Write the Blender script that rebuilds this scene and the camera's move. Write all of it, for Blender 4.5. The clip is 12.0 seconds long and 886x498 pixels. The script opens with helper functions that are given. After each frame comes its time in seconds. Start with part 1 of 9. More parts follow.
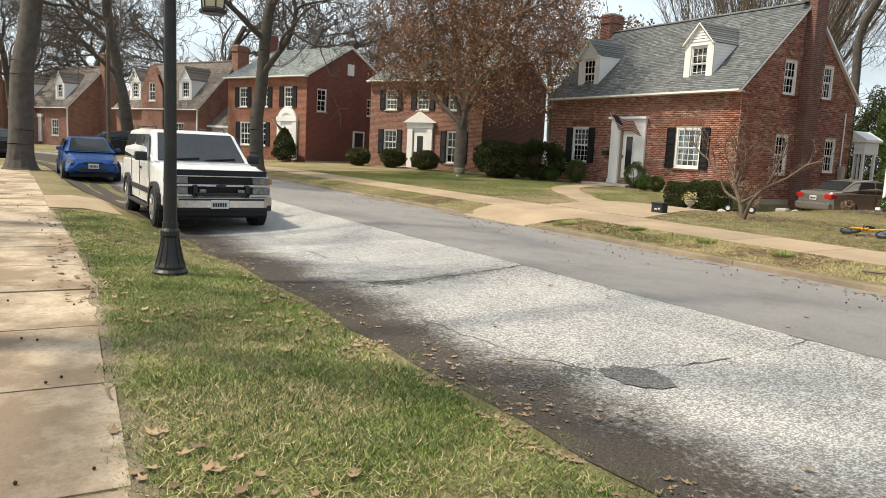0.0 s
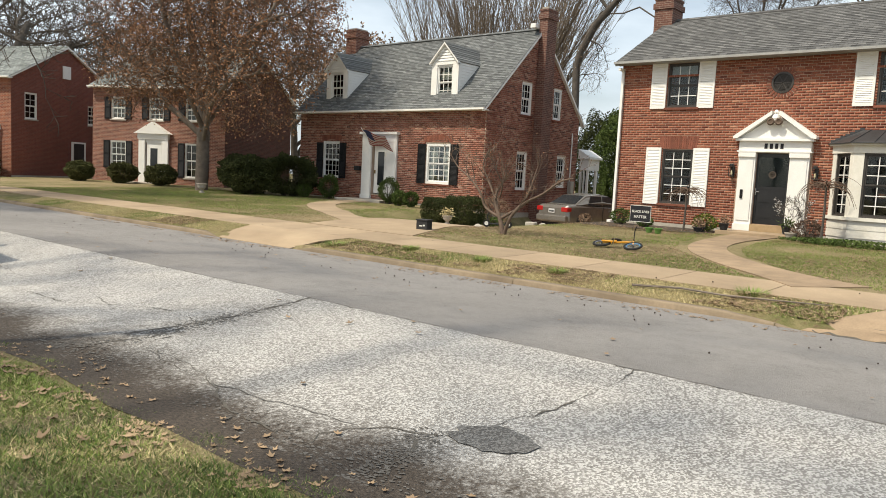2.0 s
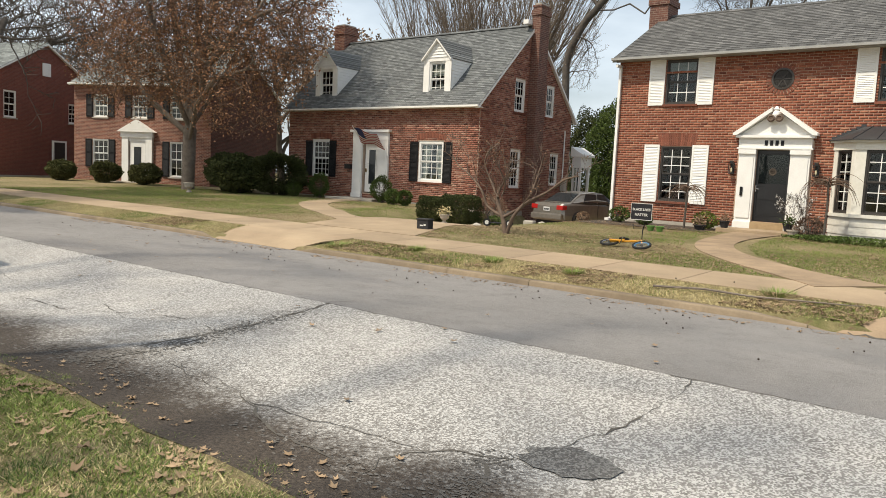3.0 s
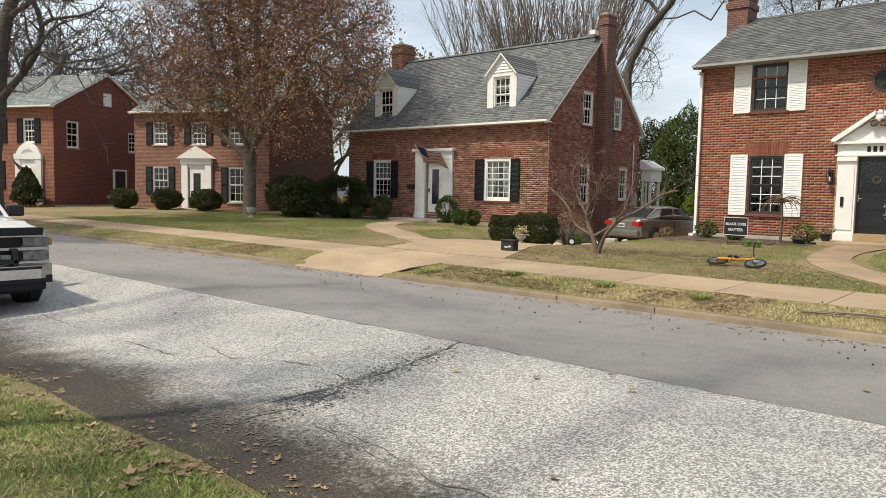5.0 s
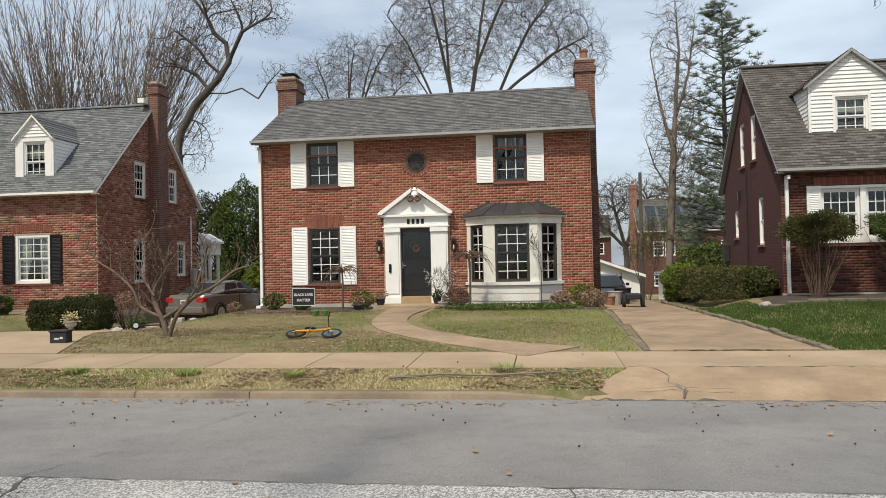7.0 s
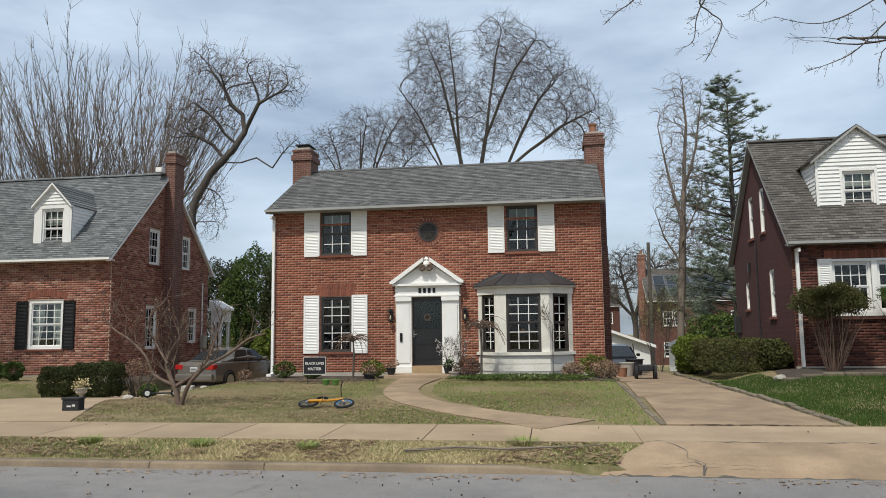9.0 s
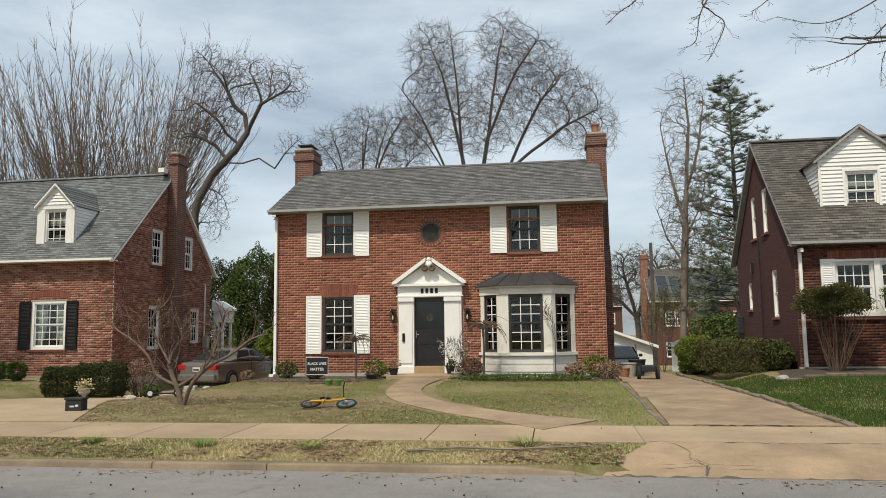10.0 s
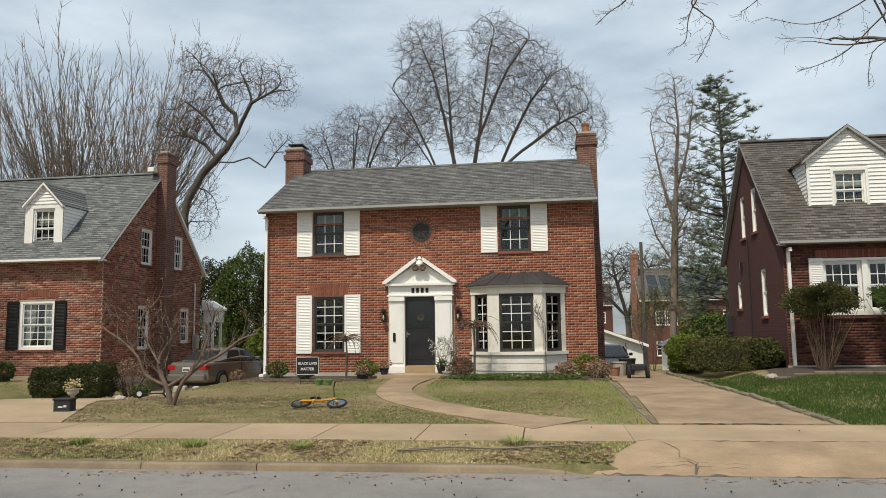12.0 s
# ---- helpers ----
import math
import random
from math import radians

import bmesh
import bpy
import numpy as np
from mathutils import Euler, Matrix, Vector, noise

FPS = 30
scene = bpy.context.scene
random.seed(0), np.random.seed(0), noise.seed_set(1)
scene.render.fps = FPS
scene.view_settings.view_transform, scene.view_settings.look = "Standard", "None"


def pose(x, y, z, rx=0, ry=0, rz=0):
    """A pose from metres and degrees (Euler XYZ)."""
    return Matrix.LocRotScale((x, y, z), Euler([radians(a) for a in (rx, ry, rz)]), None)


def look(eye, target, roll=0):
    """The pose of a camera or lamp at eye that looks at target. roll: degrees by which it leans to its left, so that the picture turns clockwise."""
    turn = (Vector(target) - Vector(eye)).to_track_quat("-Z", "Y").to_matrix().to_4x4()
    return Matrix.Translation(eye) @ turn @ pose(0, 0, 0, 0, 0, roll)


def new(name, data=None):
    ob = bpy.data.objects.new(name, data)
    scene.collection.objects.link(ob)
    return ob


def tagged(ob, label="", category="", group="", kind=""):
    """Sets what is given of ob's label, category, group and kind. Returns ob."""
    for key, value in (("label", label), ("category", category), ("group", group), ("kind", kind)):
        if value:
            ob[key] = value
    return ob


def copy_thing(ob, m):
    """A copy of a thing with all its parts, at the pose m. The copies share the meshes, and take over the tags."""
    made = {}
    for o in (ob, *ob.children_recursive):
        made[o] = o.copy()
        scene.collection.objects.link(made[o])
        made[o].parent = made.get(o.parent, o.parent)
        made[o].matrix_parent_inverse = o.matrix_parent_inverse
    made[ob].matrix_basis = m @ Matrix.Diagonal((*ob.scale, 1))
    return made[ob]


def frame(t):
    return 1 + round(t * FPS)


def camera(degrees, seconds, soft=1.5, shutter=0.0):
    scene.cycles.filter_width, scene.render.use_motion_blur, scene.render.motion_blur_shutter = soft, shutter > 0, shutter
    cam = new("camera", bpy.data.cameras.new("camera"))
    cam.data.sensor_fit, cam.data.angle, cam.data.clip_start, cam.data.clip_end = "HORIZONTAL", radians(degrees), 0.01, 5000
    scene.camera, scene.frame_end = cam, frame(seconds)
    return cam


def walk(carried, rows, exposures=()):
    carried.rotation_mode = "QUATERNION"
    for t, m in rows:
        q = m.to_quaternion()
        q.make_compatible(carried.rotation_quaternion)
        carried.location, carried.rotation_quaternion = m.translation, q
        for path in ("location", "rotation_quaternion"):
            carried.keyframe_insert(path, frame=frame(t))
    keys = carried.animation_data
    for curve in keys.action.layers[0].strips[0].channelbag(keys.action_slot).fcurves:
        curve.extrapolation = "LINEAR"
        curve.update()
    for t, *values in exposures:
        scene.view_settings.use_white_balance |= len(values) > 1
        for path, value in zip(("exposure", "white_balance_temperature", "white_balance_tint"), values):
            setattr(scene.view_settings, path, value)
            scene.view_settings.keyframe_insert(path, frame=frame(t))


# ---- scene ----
cam = camera(61.6, 12.0, soft=0.9)
PATH = [
    (0, (7.727, -22.913, 1.648), (6.022, -21.902, 1.383), 2.8),
    (0.5, (7.347, -22.814, 1.64), (5.704, -21.701, 1.388), 3.0),
    (1, (7.072, -22.838, 1.668), (5.514, -21.607, 1.432), 2.8),
    (1.5, (6.781, -22.739, 1.66), (5.353, -21.355, 1.447), 2.8),
    (2, (6.565, -22.673, 1.678), (5.296, -21.139, 1.484), 3.0),
    (2.5, (6.228, -22.678, 1.68), (5.076, -21.053, 1.492), 3.0),
    (3, (5.937, -22.683, 1.663), (4.708, -21.118, 1.466), 2.8),
    (3.2, (5.727, -22.619, 1.662), (4.432, -21.108, 1.466), 2.8),
    (4.8, (4.689, -22.555, 1.677), (3.272, -21.153, 1.514), 1.0),
    (5, (4.595, -22.561, 1.659), (3.272, -21.069, 1.506), 1.2),
    (5.5, (4.413, -22.482, 1.676), (3.382, -20.774, 1.551), 1.2),
    (6, (4.184, -22.409, 1.682), (3.434, -20.557, 1.593), 0.7),
    (6.5, (4.029, -22.277, 1.734), (3.536, -20.339, 1.694), -0.3),
    (7, (3.917, -22.258, 1.755), (3.642, -20.277, 1.793), -1.2),
    (7.2, (3.851, -22.273, 1.796), (3.634, -20.286, 1.865), -1.6),
    (9, (3.803, -22.405, 1.809), (3.514, -20.438, 2.028), -0.7),
    (9.5, (3.8, -22.406, 1.808), (3.501, -20.441, 2.028), -0.7),
    (10, (3.801, -22.406, 1.808), (3.506, -20.44, 2.028), -0.7),
    (10.5, (3.804, -22.405, 1.809), (3.517, -20.438, 2.029), -0.7),
    (11, (3.807, -22.406, 1.809), (3.528, -20.438, 2.029), -0.8),
    (11.5, (3.809, -22.407, 1.809), (3.534, -20.438, 2.029), -0.8),
    (12, (3.811, -22.406, 1.81), (3.54, -20.437, 2.028), -0.8),
]
walk(cam, [(t, look(eye, target, roll)) for t, eye, target, roll in PATH],
     exposures=((0, 0.5, 7100, 6), (3.2, 0.3, 7100, 8), (5.5, 0.28, 7000, 8), (7.2, 0.08, 6700, 8), (9.0, -0.06, 6350, 7), (9.3, 0.0, 6900, 6), (12, 0.0, 6900, 6)))

# ---------- world, sun ----------
SUN_EL, SUN_AZ = 57.0, 205.0        # elevation; compass angle of the sun, 180 is straight behind the street side
world = bpy.data.worlds.new("sky_world")
scene.world = world
world.use_nodes = True
_n = world.node_tree.nodes
_l = world.node_tree.links
_sky = _n.new("ShaderNodeTexSky")
_sky.sky_type = "NISHITA"
_sky.sun_disc = False
_sky.sun_elevation = radians(SUN_EL)
_sky.sun_rotation = radians(SUN_AZ)
_sky.dust_density = 3.0
_sky.air_density = 1.0
# thin high cloud over the blue
_tc = _n.new("ShaderNodeTexCoord")
_mp = _n.new("ShaderNodeMapping")
_mp.inputs["Scale"].default_value = (1.0, 1.0, 3.2)
_cl = _n.new("ShaderNodeTexNoise")
_cl.inputs["Scale"].default_value = 2.2
_cl.inputs["Detail"].default_value = 6
_cl.inputs["Roughness"].default_value = 0.55
_cr = _n.new("ShaderNodeValToRGB")
_cr.color_ramp.elements[0].position, _cr.color_ramp.elements[1].position = 0.36, 0.62
_cr.color_ramp.elements[0].color, _cr.color_ramp.elements[1].color = (0.3, 0.3, 0.3, 1), (0.86, 0.86, 0.86, 1)
_mx = _n.new("ShaderNodeMix")
_mx.data_type = "RGBA"
_mx.inputs["B"].default_value = (6.0, 6.9, 8.1, 1)
_l.new(_tc.outputs["Generated"], _mp.inputs["Vector"])
_l.new(_mp.outputs["Vector"], _cl.inputs["Vector"])
_l.new(_cl.outputs["Fac"], _cr.inputs["Fac"])
_l.new(_cr.outputs["Color"], _mx.inputs["Factor"])
_l.new(_sky.outputs["Color"], _mx.inputs["A"])
_l.new(_mx.outputs["Result"], _n["Background"].inputs["Color"])
_n["Background"].inputs["Strength"].default_value = 0.125
_sun = new("sun", bpy.data.lights.new("sun", "SUN"))
_sun.data.energy, _sun.data.angle, _sun.data.color = 3.7, radians(2.5), (1.0, 0.935, 0.83)
_az = radians(SUN_AZ)
_sv = Vector((math.sin(_az) * math.cos(radians(SUN_EL)), math.cos(_az) * math.cos(radians(SUN_EL)), math.sin(radians(SUN_EL))))
_sun.matrix_world = look(_sv * 80, (0, 0, 0))


# ---------- materials ----------
def nodes_of(name, rough=0.8, metal=0.0, spec=0.5):
    m = bpy.data.materials.new(name)
    m.use_nodes = True
    nt = m.node_tree
    b = nt.nodes["Principled BSDF"]
    b.inputs["Roughness"].default_value = rough
    b.inputs["Metallic"].default_value = metal
    b.inputs["Specular IOR Level"].default_value = spec
    return m, nt, b


def rgb(c):
    return (c[0], c[1], c[2], 1.0)


def noise_node(nt, vec, scale, detail=4.0, rough=0.6):
    n = nt.nodes.new("ShaderNodeTexNoise")
    n.inputs["Scale"].default_value, n.inputs["Detail"].default_value, n.inputs["Roughness"].default_value = scale, detail, rough
    nt.links.new(vec, n.inputs["Vector"])
    return n.outputs["Fac"]


def ramp(nt, fac, p0, p1, c0=(0, 0, 0), c1=(1, 1, 1)):
    r = nt.nodes.new("ShaderNodeValToRGB")
    e = r.color_ramp.elements
    e[0].position, e[1].position = p0, p1
    e[0].color, e[1].color = rgb(c0), rgb(c1)
    nt.links.new(fac, r.inputs["Fac"])
    return r.outputs["Color"]


def mix(nt, fac, a, b, mode="MIX"):
    x = nt.nodes.new("ShaderNodeMix")
    x.data_type, x.blend_type = "RGBA", mode
    for key, v in (("Factor", fac), ("A", a), ("B", b)):
        if isinstance(v, (int, float)):
            x.inputs[key].default_value = v
        elif isinstance(v, tuple):
            x.inputs[key].default_value = rgb(v)
        else:
            nt.links.new(v, x.inputs[key])
    return x.outputs["Result"]


def bump(nt, b, height, strength, dist=0.01):
    n = nt.nodes.new("ShaderNodeBump")
    n.inputs["Strength"].default_value, n.inputs["Distance"].default_value = strength, dist
    nt.links.new(height, n.inputs["Height"])
    nt.links.new(n.outputs["Normal"], b.inputs["Normal"])


def coords(nt):
    return nt.nodes.new("ShaderNodeTexCoord").outputs["Object"]


def mat(name, c1, c2, scale=3.0, fine=40.0, rough=0.8, bmp=0.25, metal=0.0, vary=0.0, spec=0.5, dist=0.01, island=0.0, grain=0.35):
    """Two colours mixed by noise at two scales, with fine relief; vary: per object, island: per loose piece."""
    m, nt, b = nodes_of(name, rough, metal, spec)
    v = coords(nt)
    big, small = noise_node(nt, v, scale), noise_node(nt, v, fine, 3.0)
    col = mix(nt, ramp(nt, big, 0.32, 0.68), c1, c2)
    col = mix(nt, ramp(nt, small, 0.35, 0.7), col, mix(nt, grain, col, (c1[0] * 0.45, c1[1] * 0.45, c1[2] * 0.45)))
    for amount, sock in ((vary, "obj"), (island, "isl")):
        if amount:
            src = nt.nodes.new("ShaderNodeObjectInfo").outputs["Random"] if sock == "obj" else nt.nodes.new("ShaderNodeNewGeometry").outputs["Random Per Island"]
            col = mix(nt, amount, col, ramp(nt, src, 0.0, 1.0, (0.15, 0.15, 0.15), (1.6, 1.6, 1.6)), "MULTIPLY")
    nt.links.new(col, b.inputs["Base Color"])
    if bmp:
        bump(nt, b, small, bmp, dist)
    return m


def brick_mat(name, c1, c2, mortar, soot=(0.05, 0.025, 0.02), w=0.213, h=0.0745):
    m, nt, b = nodes_of(name, 0.88)
    v = coords(nt)
    sep = nt.nodes.new("ShaderNodeSeparateXYZ")
    nt.links.new(v, sep.inputs[0])
    add = nt.nodes.new("ShaderNodeMath")
    nt.links.new(sep.outputs["X"], add.inputs[0])
    nt.links.new(sep.outputs["Y"], add.inputs[1])
    com = nt.nodes.new("ShaderNodeCombineXYZ")
    nt.links.new(add.outputs[0], com.inputs["X"])
    nt.links.new(sep.outputs["Z"], com.inputs["Y"])
    t = nt.nodes.new("ShaderNodeTexBrick")
    t.inputs["Scale"].default_value = 1.0
    t.inputs["Brick Width"].default_value, t.inputs["Row Height"].default_value = w, h
    t.inputs["Mortar Size"].default_value, t.inputs["Mortar Smooth"].default_value = 0.008, 0.2
    t.inputs["Bias"].default_value = -0.1
    t.inputs["Color1"].default_value, t.inputs["Color2"].default_value, t.inputs["Mortar"].default_value = rgb(c1), rgb(c2), rgb(mortar)
    nt.links.new(com.outputs[0], t.inputs["Vector"])
    big = noise_node(nt, v, 0.7, 5)
    mid = noise_node(nt, v, 7.0, 4)
    fine = noise_node(nt, v, 55.0, 3)
    col = mix(nt, ramp(nt, big, 0.35, 0.75, (0, 0, 0), (0.35, 0.35, 0.35)), t.outputs["Color"], soot)
    col = mix(nt, ramp(nt, mid, 0.4, 0.75, (0, 0, 0), (0.4, 0.4, 0.4)), col, (c2[0] * 0.55, c2[1] * 0.5, c2[2] * 0.5))
    col = mix(nt, ramp(nt, fine, 0.45, 0.8, (0, 0, 0), (0.3, 0.3, 0.3)), col, (c1[0] * 1.3, c1[1] * 1.5, c1[2] * 1.6))
    nt.links.new(col, b.inputs["Base Color"])
    inv = nt.nodes.new("ShaderNodeMath")
    inv.operation = "SUBTRACT"
    inv.inputs[0].default_value = 1.0
    nt.links.new(t.outputs["Fac"], inv.inputs[1])
    ad = nt.nodes.new("ShaderNodeMath")
    ad.operation = "MULTIPLY_ADD"
    ad.inputs[1].default_value = 0.35
    nt.links.new(fine, ad.inputs[0])
    nt.links.new(inv.outputs[0], ad.inputs[2])
    bump(nt, b, ad.outputs[0], 0.8, 0.012)
    return m


def brick_piece_mat(name, stops):
    """Single bricks, each with a tint of its own between the given colours."""
    m, nt, b = nodes_of(name, 0.9, spec=0.3)
    v = coords(nt)
    add = nt.nodes.new("ShaderNodeMath")
    nt.links.new(nt.nodes.new("ShaderNodeObjectInfo").outputs["Random"], add.inputs[0])
    nt.links.new(nt.nodes.new("ShaderNodeNewGeometry").outputs["Random Per Island"], add.inputs[1])
    wrap = nt.nodes.new("ShaderNodeMath")
    wrap.operation = "FRACT"
    nt.links.new(add.outputs[0], wrap.inputs[0])
    r = nt.nodes.new("ShaderNodeValToRGB")
    e = r.color_ramp.elements
    e[0].position, e[0].color = stops[0][0], rgb(stops[0][1])
    e[1].position, e[1].color = stops[-1][0], rgb(stops[-1][1])
    for p, c in stops[1:-1]:
        q = e.new(p)
        q.color = rgb(c)
    nt.links.new(wrap.outputs[0], r.inputs["Fac"])
    big, fine = noise_node(nt, v, 0.6, 5), noise_node(nt, v, 60.0, 3)
    col = mix(nt, ramp(nt, big, 0.42, 0.78, (0, 0, 0), (0.16, 0.16, 0.16)), r.outputs["Color"], (0.08, 0.035, 0.026))
    col = mix(nt, ramp(nt, fine, 0.42, 0.72, (0, 0, 0), (0.25, 0.25, 0.25)), col, (0.11, 0.045, 0.032))
    nt.links.new(col, b.inputs["Base Color"])
    bump(nt, b, fine, 0.5, 0.01)
    return m


def stained_walk_mat():
    """Old sidewalk concrete: pale cement, brown stains with soft shapes, black specks."""
    m, nt, b = nodes_of("stained_walk_concrete", 0.93, spec=0.25)
    v = coords(nt)
    n1, n2, n3, n4 = noise_node(nt, v, 1.15, 6, 0.62), noise_node(nt, v, 4.5, 5), noise_node(nt, v, 28, 4), noise_node(nt, v, 120, 2)
    col = mix(nt, ramp(nt, n2, 0.3, 0.7), (0.5, 0.41, 0.305), (0.37, 0.29, 0.205))
    col = mix(nt, ramp(nt, n1, 0.44, 0.58, (0, 0, 0), (0.82, 0.82, 0.82)), col, (0.2, 0.142, 0.094))
    col = mix(nt, ramp(nt, n3, 0.5, 0.72, (0, 0, 0), (0.55, 0.55, 0.55)), col, (0.2, 0.145, 0.1))
    col = mix(nt, ramp(nt, n4, 0.6, 0.75, (0, 0, 0), (0.7, 0.7, 0.7)), col, (0.14, 0.105, 0.075))
    nt.links.new(col, b.inputs["Base Color"])
    bump(nt, b, n3, 0.6, 0.012)
    return m


def shingle_mat(name, c1, c2):
    """Asphalt shingles: tabs vary, courses come from the mesh."""
    m, nt, b = nodes_of(name, 0.93)
    v = coords(nt)
    sep = nt.nodes.new("ShaderNodeSeparateXYZ")
    nt.links.new(v, sep.inputs[0])
    com = nt.nodes.new("ShaderNodeCombineXYZ")
    nt.links.new(sep.outputs["X"], com.inputs["X"])
    nt.links.new(sep.outputs["Z"], com.inputs["Y"])
    t = nt.nodes.new("ShaderNodeTexBrick")
    t.inputs["Scale"].default_value = 1.0
    t.inputs["Brick Width"].default_value, t.inputs["Row Height"].default_value = 0.22, 0.072
    t.inputs["Mortar Size"].default_value, t.inputs["Mortar Smooth"].default_value = 0.009, 0.3
    t.inputs["Color1"].default_value, t.inputs["Color2"].default_value = rgb((c1[0] * 0.58, c1[1] * 0.58, c1[2] * 0.58)), rgb((c2[0] * 1.3, c2[1] * 1.3, c2[2] * 1.3))
    t.inputs["Mortar"].default_value = rgb((c1[0] * 0.4, c1[1] * 0.4, c1[2] * 0.4))
    nt.links.new(com.outputs[0], t.inputs["Vector"])
    big, fine = noise_node(nt, v, 0.8, 4), noise_node(nt, v, 90.0, 2)
    col = mix(nt, ramp(nt, big, 0.3, 0.7, (0, 0, 0), (0.45, 0.45, 0.45)), t.outputs["Color"], (c1[0] * 0.7, c1[1] * 0.7, c1[2] * 0.68))
    col = mix(nt, ramp(nt, fine, 0.45, 0.75, (0, 0, 0), (0.35, 0.35, 0.35)), col, (c2[0] * 1.3, c2[1] * 1.3, c2[2] * 1.3))
    nt.links.new(col, b.inputs["Base Color"])
    bump(nt, b, fine, 0.5, 0.01)
    return m


def glass_mat(name, tint=(0.02, 0.025, 0.03)):
    m = bpy.data.materials.new(name)
    m.use_nodes = True
    nt = m.node_tree
    nt.nodes.remove(nt.nodes["Principled BSDF"])
    tr = nt.nodes.new("ShaderNodeBsdfTransparent")
    tr.inputs["Color"].default_value = rgb((0.75, 0.8, 0.8))
    gl = nt.nodes.new("ShaderNodeBsdfGlossy")
    gl.inputs["Roughness"].default_value = 0.03
    v = coords(nt)
    n = nt.nodes.new("ShaderNodeBump")
    n.inputs["Strength"].default_value, n.inputs["Distance"].default_value = 0.08, 0.02
    nt.links.new(noise_node(nt, v, 2.5, 2), n.inputs["Height"])
    nt.links.new(n.outputs["Normal"], gl.inputs["Normal"])
    fr = nt.nodes.new("ShaderNodeFresnel")
    fr.inputs["IOR"].default_value = 1.48
    mx = nt.nodes.new("ShaderNodeMixShader")
    nt.links.new(fr.outputs[0], mx.inputs[0])
    nt.links.new(tr.outputs[0], mx.inputs[1])
    nt.links.new(gl.outputs[0], mx.inputs[2])
    nt.links.new(mx.outputs[0], nt.nodes["Material Output"].inputs["Surface"])
    return m


M = {}
M["brick_main"] = brick_mat("orange_red_brick", (0.325, 0.098, 0.048), (0.145, 0.037, 0.023), (0.44, 0.30, 0.22))
M["brick_cape"] = brick_mat("rose_brown_brick", (0.30, 0.112, 0.072), (0.105, 0.036, 0.029), (0.48, 0.35, 0.27))
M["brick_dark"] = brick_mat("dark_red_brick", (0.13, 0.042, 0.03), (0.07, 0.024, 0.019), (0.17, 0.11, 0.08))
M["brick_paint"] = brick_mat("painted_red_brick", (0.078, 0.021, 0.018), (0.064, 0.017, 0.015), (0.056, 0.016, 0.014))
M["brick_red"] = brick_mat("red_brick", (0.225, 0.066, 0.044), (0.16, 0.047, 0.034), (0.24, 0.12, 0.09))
M["brick_sooty"] = brick_mat("sooty_chimney_brick", (0.18, 0.075, 0.053), (0.085, 0.036, 0.029), (0.3, 0.22, 0.175))
M["brick_piece"] = mat("single_brick", (0.26, 0.09, 0.055), (0.165, 0.055, 0.036), 9, 60, 0.9, 0.3, vary=0.35)
M["shingle"] = shingle_mat("grey_asphalt_shingle", (0.105, 0.113, 0.116), (0.165, 0.173, 0.174))
M["shingle_green"] = shingle_mat("grey_green_shingle", (0.17, 0.19, 0.185), (0.23, 0.25, 0.245))
M["shingle_dark"] = shingle_mat("dark_grey_shingle", (0.072, 0.065, 0.058), (0.118, 0.106, 0.095))
M["shingle_mid"] = shingle_mat("mid_grey_shingle", (0.088, 0.087, 0.086), (0.138, 0.136, 0.133))
M["shingle_brown"] = shingle_mat("brown_shingle", (0.14, 0.115, 0.1), (0.19, 0.16, 0.14))
M["white"] = mat("white_paint", (0.80, 0.79, 0.76), (0.74, 0.73, 0.70), 2.5, 30, 0.55, 0.04, grain=0.1)
M["white_old"] = mat("weathered_white_paint", (0.74, 0.72, 0.66), (0.62, 0.59, 0.51), 1.8, 18, 0.7, 0.1, grain=0.15)
M["siding"] = mat("white_siding", (0.78, 0.78, 0.76), (0.72, 0.72, 0.70), 1.5, 24, 0.5, 0.04, grain=0.1)
M["black"] = mat("black_paint", (0.009, 0.009, 0.01), (0.015, 0.015, 0.016), 4, 40, 0.45, 0.1, spec=0.2)
M["black_gloss"] = mat("black_door_paint", (0.012, 0.012, 0.014), (0.02, 0.02, 0.022), 3, 30, 0.3, 0.04)
M["dark_sash"] = mat("dark_bronze_sash", (0.035, 0.03, 0.027), (0.055, 0.048, 0.042), 5, 50, 0.5, 0.08)
M["iron"] = mat("black_iron", (0.016, 0.017, 0.018), (0.035, 0.033, 0.03), 6, 60, 0.42, 0.25, metal=0.3)
M["copper"] = mat("dark_metal_roof", (0.055, 0.056, 0.06), (0.085, 0.085, 0.088), 2, 30, 0.45, 0.1, metal=0.5)
M["stone"] = mat("limestone", (0.44, 0.40, 0.34), (0.34, 0.31, 0.27), 2, 30, 0.9, 0.3)
M["mortar_warm"] = mat("pale_warm_mortar", (0.48, 0.335, 0.25), (0.36, 0.24, 0.175), 2, 50, 0.95, 0.3)
M["mortar_cape"] = mat("tan_mortar", (0.52, 0.4, 0.31), (0.4, 0.295, 0.225), 2, 50, 0.95, 0.3)
M["mortar_dark"] = mat("dark_brown_mortar", (0.14, 0.09, 0.067), (0.1, 0.064, 0.048), 2, 50, 0.95, 0.3)
M["bricks_main"] = brick_piece_mat("orange_red_face_brick", ((0.0, (0.14, 0.042, 0.028)), (0.12, (0.21, 0.066, 0.04)), (0.55, (0.265, 0.086, 0.05)), (0.9, (0.31, 0.112, 0.066)), (1.0, (0.4, 0.19, 0.12))))
